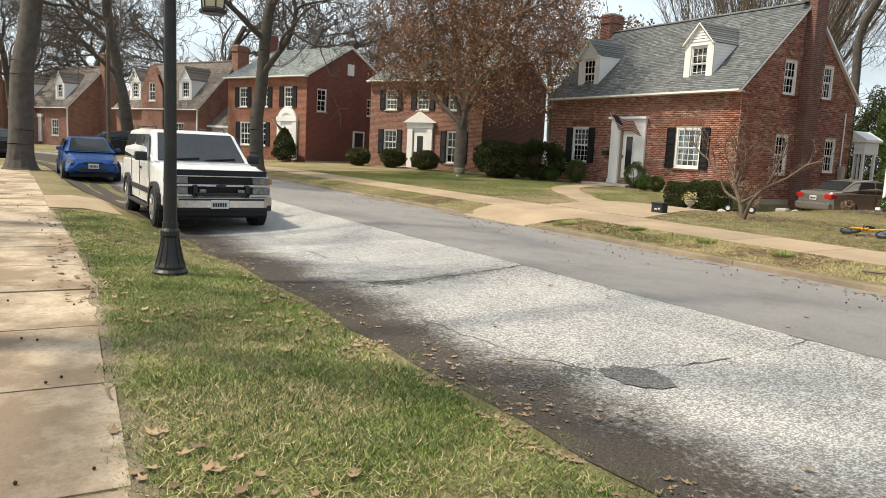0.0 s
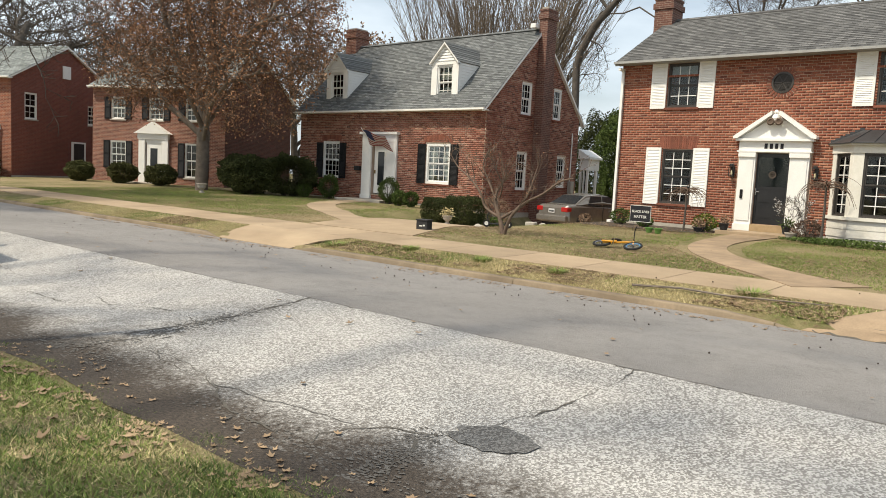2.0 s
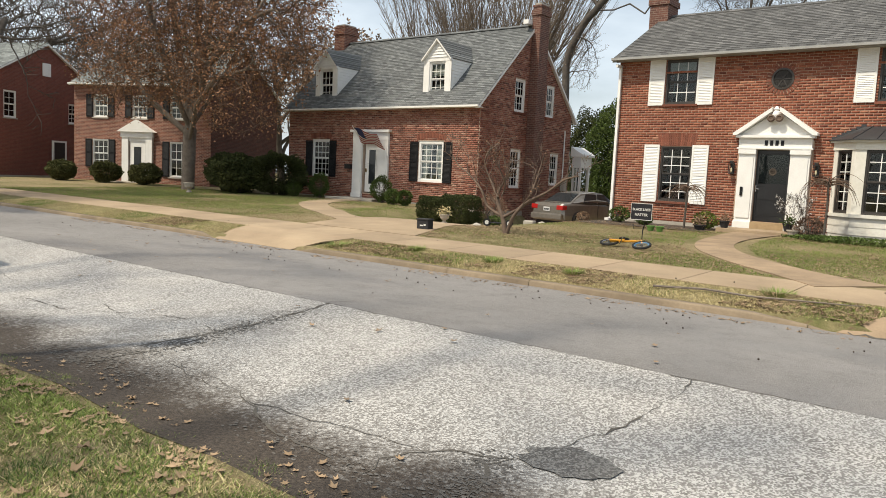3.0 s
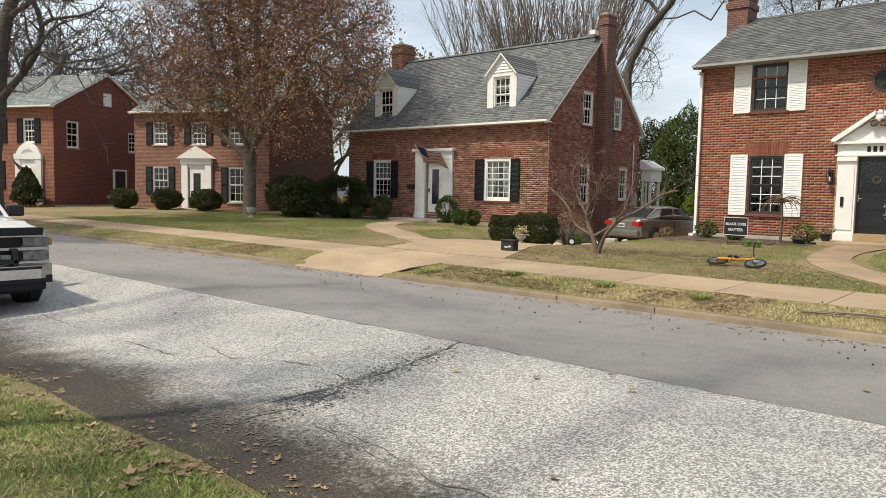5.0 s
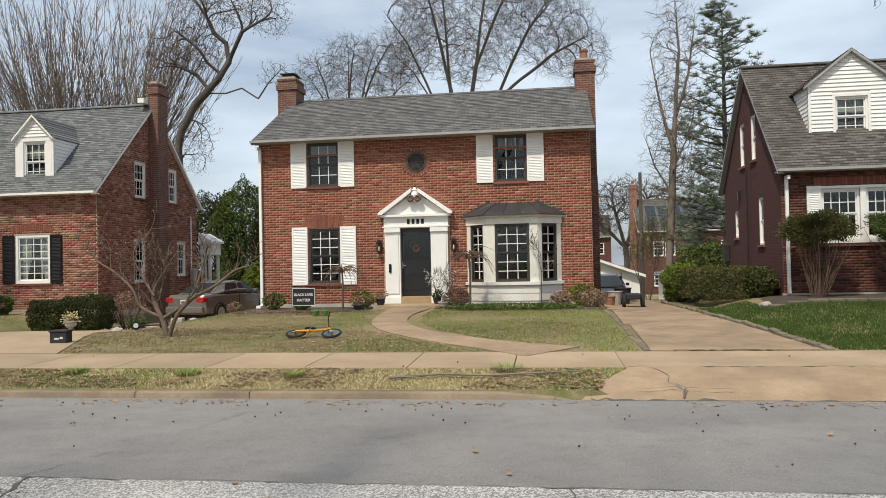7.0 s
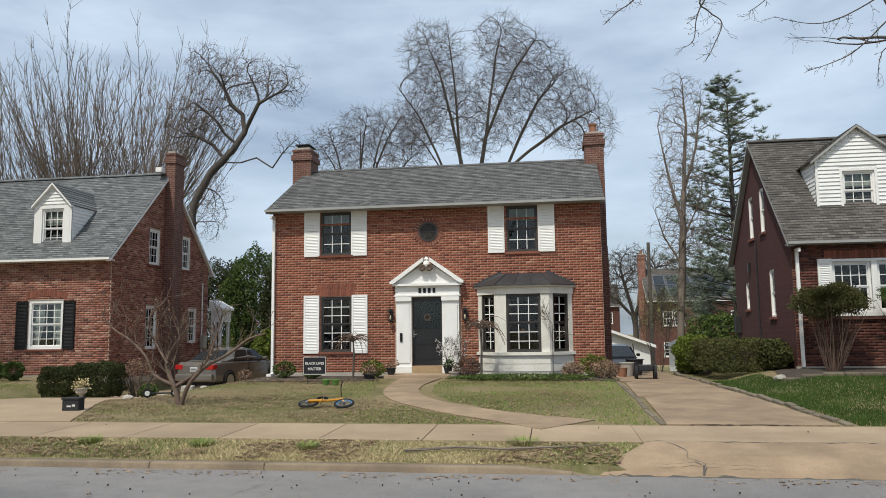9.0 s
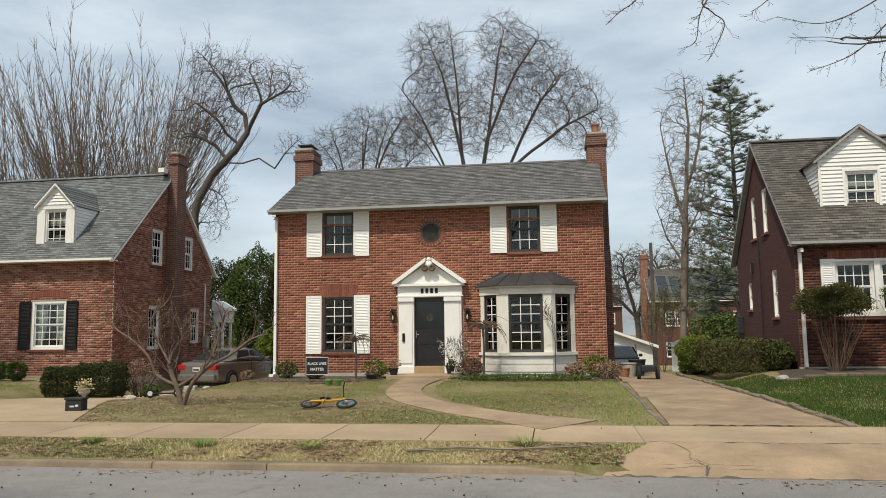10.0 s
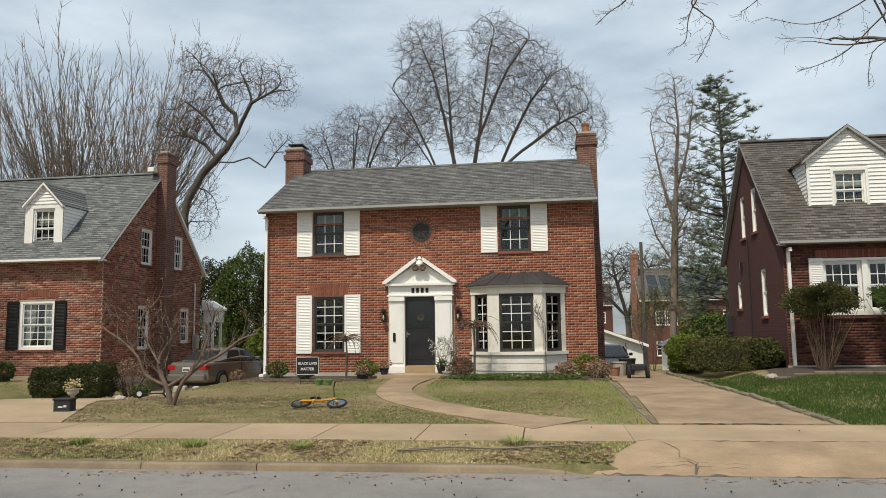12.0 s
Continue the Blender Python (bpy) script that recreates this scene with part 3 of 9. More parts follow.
def patchwork(poly, step=0.5, dz=0.02, thick=0.0):
    """A polygon laid on the ground, cut into cells so that it follows it."""
    bm = bmesh.new()
    bm.faces.new([bm.verts.new((x, y, 0)) for x, y in poly])
    x0, x1, y0, y1 = min(p[0] for p in poly), max(p[0] for p in poly), min(p[1] for p in poly), max(p[1] for p in poly)
    for a, b, s, n in ((x0, x1, Vector((1, 0, 0)), 0), (y0, y1, Vector((0, 1, 0)), 1)):
        c = a + step
        while c < b - 0.01:
            bmesh.ops.bisect_plane(bm, geom=bm.verts[:] + bm.edges[:] + bm.faces[:], plane_co=s * c, plane_no=s)
            c += step
    for v in bm.verts:
        v.co.z = gz(v.co.x, v.co.y) + dz
    for f in bm.faces:
        f.normal_update()
        if f.normal.z < 0:
            f.normal_flip()
    if thick:
        r = bmesh.ops.extrude_face_region(bm, geom=bm.faces[:])
        top = [e for e in r["geom"] if isinstance(e, bmesh.types.BMVert)]
        for v in top:
            v.co.z += thick
        bmesh.ops.recalc_face_normals(bm, faces=bm.faces[:])
    return bm


gx = np.unique(np.concatenate([np.arange(-400, -60, 20), np.arange(-60, -14, 2.0), np.arange(-14, 14, 0.4), np.arange(14, 40, 2), np.arange(40, 401, 30)]))
gy = np.unique(np.concatenate([np.arange(-300, -40, 20), np.arange(-40, -24, 2), np.arange(-24, -21, 0.5), [-20.6, -20.5], np.arange(-20, -13.2, 1.0), [-13.2, -12.95, -12.4, -11.9, -11.8, -10.35, -10.25], np.arange(-10, 10, 0.4), np.arange(10, 40, 2), np.arange(40, 401, 24)]))
_v, _k = [], len(gy)
for x in gx:
    for y in gy:
        z = gz(x, y + bend(x))
        z += 0.02 * noise.noise(Vector((x * 0.9, y * 0.9, 0))) if y > -10 or y < -20.6 else 0
        if -19.9 < y < -13.0:
            z -= 0.12
        if -11.85 < y < -10.3:
            z -= 0.06
        if -13.0 <= y < -11.85 and (4.35 + 0.56 * (y + 13.1) < x < 9.55 - 0.69 * (y + 13.1) or -7.85 - 0.4 * (y + 13.1) < x < -5.45 + 0.4 * (y + 13.1)):
            z -= 0.06
        _v.append((x, y + bend(x), z))
_f = [(i * _k + j, (i + 1) * _k + j, (i + 1) * _k + j + 1, i * _k + j + 1) for i in range(len(gx) - 1) for j in range(_k - 1)]
ground = smooth(part("ground", quadmesh("ground", _v, _f), "lawn"))
tagged(ground, "patchy spring lawn of green and straw-coloured grass", "lawn", kind="structure")

rx = np.unique(np.concatenate([np.arange(-140, -16, 2.0), np.arange(-16, 14, 0.6), np.arange(14, 80, 4.0)]))
road = part("road", strip(rx, np.linspace(-17.1, -13.08, 8), 0.0), "road_new")
tagged(road, "smooth grey asphalt lane of a residential street", "road", kind="structure")
_v = []
ys = np.linspace(0, 1, 9)
for x in rx:
    e = -20.38 - 0.9 * sstep(-5, -19, x) * 1.0 + 0.16 * noise.noise(Vector((x * 0.8, 3.1, 0))) if x > -40 else -21.3
    if x < -5:
        e = -20.38 - 0.95 * sstep(5, 19, -x) + 0.12 * noise.noise(Vector((x * 0.8, 3.1, 0)))
    for s in ys:
        y = e + (-17.1 - e) * s
        _v.append((x, y + bend(x), gz(x, y + bend(x)) + 0.004 + (0.018 if s == 0 else 0) + 0.006 * noise.noise(Vector((x * 1.3, y * 1.3, 7)))))
_f = [(i * 9 + j, (i + 1) * 9 + j, (i + 1) * 9 + j + 1, i * 9 + j + 1) for i in range(len(rx) - 1) for j in range(8)]
road_old = part("road_worn_lane", quadmesh("road_worn_lane", _v, _f), "road_old")
tagged(road_old, "worn pale aggregate lane with soil along its edge", "road", kind="structure")


def crack(pts, w, name="road_crack", material="crack", dz=0.009, seed=1):
    rn = random.Random(seed)
    P = []
    for (x0, y0), (x1, y1) in zip(pts, pts[1:]):
        n = max(2, int(math.hypot(x1 - x0, y1 - y0) / 0.09))
        for i in range(n):
            t = i / n
            P.append((x0 + (x1 - x0) * t + rn.gauss(0, 0.014), y0 + (y1 - y0) * t + rn.gauss(0, 0.014)))
    P.append(pts[-1])
    v, f = [], []
    for i, (x, y) in enumerate(P):
        a, b = P[max(0, i - 1)], P[min(len(P) - 1, i + 1)]
        d = Vector((b[0] - a[0], b[1] - a[1])).normalized()
        ww = w * rn.uniform(0.08, 1.0) * (0.35 if noise.noise(Vector((x * 2.1, y * 2.1, seed))) < -0.1 else 1.0)
        for s in (-1, 1):
            px, py = x - d.y * ww * s, y + d.x * ww * s
            v.append((px, py, gz(px, py) + dz))
        if i:
            f.append((2 * i - 2, 2 * i, 2 * i + 1, 2 * i - 1))
    return part(name, quadmesh(name, v, f), material, road_old)


# ---------- building kit ----------
def clip_poly(poly, keep):
    """Cuts a polygon with half planes (a, b, c): a*u + b*v <= c."""
    for a, b, c in keep:
        out = []
        for i in range(len(poly)):
            p, q = poly[i], poly[(i + 1) % len(poly)]
            dp, dq = a * p[0] + b * p[1] - c, a * q[0] + b * q[1] - c
            if dp <= 1e-9:
                out.append(p)
            if (dp < -1e-9 and dq > 1e-9) or (dp > 1e-9 and dq < -1e-9):
                t = dp / (dp - dq)
                out.append((p[0] + (q[0] - p[0]) * t, p[1] + (q[1] - p[1]) * t))
        poly = out
        if len(poly) < 3:
            return []
    return poly


def wall_mesh(u0, u1, v0, v1, holes, axis, at, thick, keep=()):
    """A wall in the plane axis = at, its back thick further along the axis; holes are (u0, u1, v0, v1), real openings."""
    bm = bmesh.new()
    us = sorted({u0, u1, *(h[0] for h in holes), *(h[1] for h in holes)})
    vs = sorted({v0, v1, *(h[2] for h in holes), *(h[3] for h in holes)})

    def p3(u, v, a):
        return (u, a, v) if axis == "y" else (a, u, v)
    for a, b in zip(us, us[1:]):
        for c, d in zip(vs, vs[1:]):
            if any(h[0] <= a + 1e-6 and b - 1e-6 <= h[1] and h[2] <= c + 1e-6 and d - 1e-6 <= h[3] for h in holes):
                continue
            poly = clip_poly([(a, c), (b, c), (b, d), (a, d)], keep)
            if poly:
                for off in (at, at + thick):
                    bm.faces.new([bm.verts.new(p3(u, v, off)) for u, v in poly])
    for h in holes:
        for (ua, va), (ub, vb) in (((h[0], h[2]), (h[1], h[2])), ((h[1], h[2]), (h[1], h[3])), ((h[1], h[3]), (h[0], h[3])), ((h[0], h[3]), (h[0], h[2]))):
            bm.faces.new([bm.verts.new(p) for p in (p3(ua, va, at), p3(ub, vb, at), p3(ub, vb, at + thick), p3(ua, va, at + thick))])
    bmesh.ops.remove_doubles(bm, verts=bm.verts[:], dist=1e-5)
    bmesh.ops.recalc_face_normals(bm, faces=bm.faces[:])
    return bm


def window(house, w, h, m, cols=3, rows=4, sash="white", muntin="white", casing=0.05, sill="brick_piece", curtain=False, blind=0.0):
    """A double-hung window in its opening: local x across, -y out, origin at the middle of the foot."""
    win = part("window", boxes((-w / 2, -w / 2 + casing, 0.02, 0.1, 0, h), (w / 2 - casing, w / 2, 0.02, 0.1, 0, h), (-w / 2, w / 2, 0.021, 0.099, h - casing, h), (-w / 2, w / 2, 0.021, 0.099, 0, casing)), sash, house)
    win.matrix_basis = m
    iw, ih = w - 2 * casing, h - 2 * casing
    for k in (0, 1):
        z0 = casing + ih / 2 * k
        y = 0.075 - 0.025 * k
        s = part("sash", boxes((-iw / 2, -iw / 2 + 0.035, y, y + 0.03, z0, z0 + ih / 2), (iw / 2 - 0.035, iw / 2, y, y + 0.03, z0, z0 + ih / 2),
                               (-iw / 2, iw / 2, y + 0.001, y + 0.029, z0, z0 + 0.04), (-iw / 2, iw / 2, y + 0.001, y + 0.029, z0 + ih / 2 - 0.04, z0 + ih / 2)), muntin if sash == muntin else sash, win)
        bm = bmesh.new()
        r = max(1, rows // 2)
        for c in range(1, cols):
            x = -iw / 2 + iw * c / cols
            add_box(bm, x - 0.011, x + 0.011, y + 0.003, y + 0.022, z0 + 0.04, z0 + ih / 2 - 0.04)
        for q in range(1, r):
            z = z0 + ih / 2 * q / r
            add_box(bm, -iw / 2 + 0.035, iw / 2 - 0.035, y + 0.005, y + 0.02, z - 0.011, z + 0.011)
        if len(bm.verts):
            part("glazing_grid", bm, muntin, win)
        else:
            bm.free()
        p = part("pane", boxes((-iw / 2 + 0.02, iw / 2 - 0.02, y + 0.012, y + 0.016, z0 + 0.02, z0 + ih / 2 - 0.02)), "pane", win)
        p.visible_shadow = False
    if sill:
        part("window_sill", boxes((-w / 2 - 0.06, w / 2 + 0.06, -0.05, 0.09, -0.07, -0.002)), sill, win)
    if curtain:
        for s in (-1, 1):
            v, f = [], []
            for i in range(13):
                x = s * (iw / 2 - iw * 0.36 * i / 12)
                for z in (casing, ih * 0.55, h - casing):
                    pull = 0.55 if z == casing else 1.0
                    v.append((s * iw / 2 + (x - s * iw / 2) * pull, 0.16 + 0.02 * math.sin(i * 2.1), z))
            for i in range(12):
                for j in range(2):
                    f.append((i * 3 + j, i * 3 + j + 1, i * 3 + j + 4, i * 3 + j + 3))
            part("curtain", quadmesh("curtain", v, f), "curtain", win, "thin white curtain drawn aside")
    if blind:
        part("blind", boxes((-iw / 2, iw / 2, 0.14, 0.15, h - casing - ih * blind, h - casing)), "curtain", win, "pale roller blind part way down")
    return win


def shutter(house, w, h, m, colour):
    """A louvred shutter with rails; local x across, -y out."""
    mid = h * 0.48
    s = part("shutter", boxes((0, 0.06, -0.045, 0, 0, h), (w - 0.06, w, -0.045, 0, 0, h), (0.06, w - 0.06, -0.044, -0.002, 0, 0.09), (0.06, w - 0.06, -0.044, -0.002, h - 0.08, h), (0.06, w - 0.06, -0.044, -0.002, mid, mid + 0.08), (0.05, w - 0.05, -0.012, -0.003, 0.05, h - 0.05)), colour, house)
    s.matrix_basis = m
    bm = bmesh.new()
    z = 0.1
    while z < h - 0.1:
        if not mid - 0.03 < z < mid + 0.08:
            add_box(bm, 0.06, w - 0.06, -0.014, 0.004, -0.024, 0.024, pose(0, -0.022, z + 0.02, -22, 0, 0))
        z += 0.047
    part("louvre_panel", bm, colour, s)
    return s


def arch_bricks(house, x, z, w, y, lean=0.5, hgt=0.3, n=None, rise=0.0):
    """A flat or slightly arched row of upright bricks over an opening."""
    n = n or int(w / 0.08)
    me = None
    for i in range(n):
        t = (i + 0.5) / n * 2 - 1
        if me is None:
            bm = boxes((-w / n / 2 + 0.005, w / n / 2 - 0.005, -0.012, 0.05, 0, hgt))
            b = part("brick", bm, "brick_piece", house)
            me = b.data
        else:
            b = part("brick", me, None, house)
        b.matrix_basis = pose(x + t * w / 2, y, z + rise * (1 - t * t), 0, t * lean * 20, 0)


def brick_field(house, u0, u1, v0, v1, holes, axis, at, out, material, limit=None, circles=(), pieces=None, proud=None):
    """Running-bond bricks standing 6 mm proud of a mortar wall; those inside pieces (u0, u1, v0, v1) are single parts, the rest one mesh."""
    w, h, j = 0.213, 0.0745, 0.0135
    V, F, single = [], [], None

    def box(a, b, c, d, depth):
        e = at + out * depth
        q = [(a, c), (b, c), (b, d), (a, d)]
        return [((u, e, v) if axis == "y" else (e, u, v)) for u, v in q] + [((u, at, v) if axis == "y" else (at, u, v)) for u, v in q]
    quads = ((0, 1, 2, 3), (0, 4, 5, 1), (1, 5, 6, 2), (2, 6, 7, 3), (3, 7, 4, 0))
    for i in range(int((v1 - v0) / h)):
        c, d = v0 + i * h, v0 + (i + 1) * h - j
        spans = [limit(d) if limit else (u0, u1)]
        cuts = [(q[0], q[1]) for q in holes if q[2] < d and q[3] > c]
        for cu, cv, r in circles:
            k = r * r - ((c + d) / 2 - cv) ** 2
            if k > 0:
                cuts.append((cu - math.sqrt(k), cu + math.sqrt(k)))
        for x0, x1 in cuts:
            spans = [q for a, b in spans for q in ((a, min(b, x0)), (max(a, x1), b)) if q[1] - q[0] > 0.02]
        for lo, hi in spans:
            k = int((lo - u0) / w) - 1
            while u0 + k * w < hi:
                full = u0 + k * w + (i % 2) * w / 2
                a, b = max(lo, full), min(hi, full + w - j)
                k += 1
                if b - a < 0.03:
                    continue
                depth = proud(a, i) if proud else 0.004
                if pieces and pieces[0] < a and b < pieces[1] and pieces[2] < c and d < pieces[3] and b - a > w - j - 0.001:
                    if single is None:
                        single = quadmesh("brick", [(p[0] - a, p[1], p[2] - c) for p in box(a, b, c, d, depth)], quads)
                        single.materials.append(M[material])
                    part("brick", single, None, house).location = (a, 0, c)
                    continue
                n = len(V)
                V += box(a, b, c, d, depth)
                F += [tuple(n + q for q in f) for f in quads]
    part("brickwork", quadmesh("brickwork", V, F), material, house)["kind"] = "stuff"


def roof_slope(p0, p1, q0, q1, courses, lift=0.012, thick=0.03):
    """Shingle courses between an eave line p0-p1 and a ridge line q0-q1, each one lapping over the one below."""
    bm = bmesh.new()
    p0, p1, q0, q1 = Vector(p0), Vector(p1), Vector(q0), Vector(q1)
    up = (p1 - p0).cross(q0 - p0).normalized()
    if up.z < 0:
        up = -up
    prev = None
    for i in range(courses):
        lo = [bm.verts.new(p0.lerp(q0, i / courses) + up * lift), bm.verts.new(p1.lerp(q1, i / courses) + up * lift)]
        hi = [bm.verts.new(p0.lerp(q0, (i + 1) / courses)), bm.verts.new(p1.lerp(q1, (i + 1) / courses))]
        bm.faces.new((lo[0], lo[1], hi[1], hi[0]))
        if prev:
            bm.faces.new((prev[0], prev[1], lo[1], lo[0]))
        prev = hi
    # the deck under the courses
    d = [bm.verts.new(v - up * thick) for v in (p0, p1, q1, q0)]
    e = [bm.verts.new(v + up * lift) for v in (p0, p1)] + prev[::-1]
    bm.faces.new(d)
    for i in range(4):
        bm.faces.new((d[i], d[(i + 1) % 4], e[(i + 1) % 4], e[i]))
    bmesh.ops.remove_doubles(bm, verts=bm.verts[:], dist=1e-5)
    bmesh.ops.recalc_face_normals(bm, faces=bm.faces[:])
    return bm


def gable_house(name, label, m, x0, x1, y1, z0, eave, ridge, brick, roof, front=(), right=(), left=(), over=0.3, side_over=0.15, side_brick=None, trim="white", base=0.5, courses=34):
    """A side-gabled brick house in local coordinates: front wall in y = 0, going back to y1. Openings are (u0, u1, v0, v1)."""
    h = thing(name, label, "house", m)
    t = 0.28
    ym = y1 / 2
    side_brick = side_brick or brick
    part("front_wall", wall_mesh(x0, x1, z0 - base, eave, front, "y", 0, t), brick, h)
    part("back_wall", wall_mesh(x0, x1, z0 - base - 1, eave, (), "y", y1 - t, t), side_brick, h)
    k = (ridge - eave) / ym
    keep = ((-k, 1, eave), (k, 1, eave + k * y1))
    for nm, at, holes, tt in (("left_wall", x0, left, t), ("right_wall", x1, right, -t)):
        part(nm, wall_mesh(0.001, y1 - 0.001, z0 - base - 1, ridge, holes, "x", at, tt, keep), side_brick, h)
    # inner slabs whose dark colour stands for the rooms' shade
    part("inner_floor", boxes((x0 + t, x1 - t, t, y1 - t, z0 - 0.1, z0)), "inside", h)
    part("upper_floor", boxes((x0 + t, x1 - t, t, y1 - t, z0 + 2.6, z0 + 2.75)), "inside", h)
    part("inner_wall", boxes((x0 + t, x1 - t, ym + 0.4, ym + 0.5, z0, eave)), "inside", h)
    xa, xb = x0 - side_over, x1 + side_over
    ze = eave - over * k + 0.06
    part("roof", roof_slope((xa, -over, ze), (xb, -over, ze), (xa, ym, ridge + 0.06), (xb, ym, ridge + 0.06), courses), roof, h)
    part("back_roof", roof_slope((xb, y1 + over, ze), (xa, y1 + over, ze), (xb, ym, ridge + 0.06), (xa, ym, ridge + 0.06), courses), roof, h)
    bm = bmesh.new()
    add_prism(bm, [(ym - 0.13, ridge + 0.0), (ym, ridge + 0.085), (ym + 0.13, ridge + 0.0), (ym + 0.13, ridge + 0.03), (ym, ridge + 0.105), (ym - 0.13, ridge + 0.03)], xa, xb, "x")
    part("ridge_cap", bm, roof, h)
    for nm, s in (("gutter", -1), ("back_gutter", 1)):
        yy = -over if s < 0 else y1 + over
        part(nm, boxes((xa, xb, yy - 0.11 if s < 0 else yy, yy if s < 0 else yy + 0.11, ze - 0.065, ze + 0.005)), trim, h)
    part("soffit", boxes((xa + 0.01, xb - 0.01, -over + 0.002, 0, ze - 0.078, ze - 0.05)), trim, h)
    for xx, s in ((xa, -1), (xb, 1)):
        bm = bmesh.new()
        for (ya, za), (yb, zb) in (((-over, ze), (ym, ridge + 0.06)), ((y1 + over, ze), (ym, ridge + 0.06))):
            add_prism(bm, [(ya, za - 0.12), (ya, za - 0.01), (yb, zb - 0.01), (yb, zb - 0.12)], xx + s * 0.004, xx - s * 0.16, "x")
        bmesh.ops.recalc_face_normals(bm, faces=bm.faces[:])
        part("rake_board", bm, trim, h)
    return h


def chimney(house, x0, x1, y0, y1, z0, z1, brick, shoulder=None, pot=None):
    c = part("chimney", boxes((x0, x1, y0, y1, z0, z1), (x0 - 0.05, x1 + 0.05, y0 - 0.05, y1 + 0.05, z1 - 0.32, z1 - 0.12), (x0 - 0.02, x1 + 0.02, y0 - 0.02, y1 + 0.02, z1, z1 + 0.08)), brick, house)
    if shoulder:
        part("chimney_shoulder", prism([(y0 - 0.35, z0), (y1 + 0.35, z0), (y1 + 0.35, shoulder - 0.6), (y1 - 0.001, shoulder), (y0 + 0.001, shoulder), (y0 - 0.35, shoulder - 0.6)], x0 - 0.01, x1 + 0.01, "x"), brick, house)
    part("chimney_cap", boxes((x0 + 0.05, x1 - 0.05, y0 + 0.05, y1 - 0.05, z1 + 0.08, z1 + 0.16)), "stone", house)
    if pot == "metal":
        part("chimney_cowl", boxes((x0 + 0.14, x1 - 0.14, y0 + 0.14, y1 - 0.14, z1 + 0.16, z1 + 0.26), (x0 + 0.06, x1 - 0.06, y0 + 0.06, y1 - 0.06, z1 + 0.26, z1 + 0.29)), "iron", house)
    elif pot:
        part("chimney_pot", lathe([(0.13, 0), (0.12, 0.3), (0.15, 0.31), (0.15, 0.37)], 14, pose((x0 + x1) / 2, (y0 + y1) / 2, z1 + 0.14)), "terracotta", house)
    return c


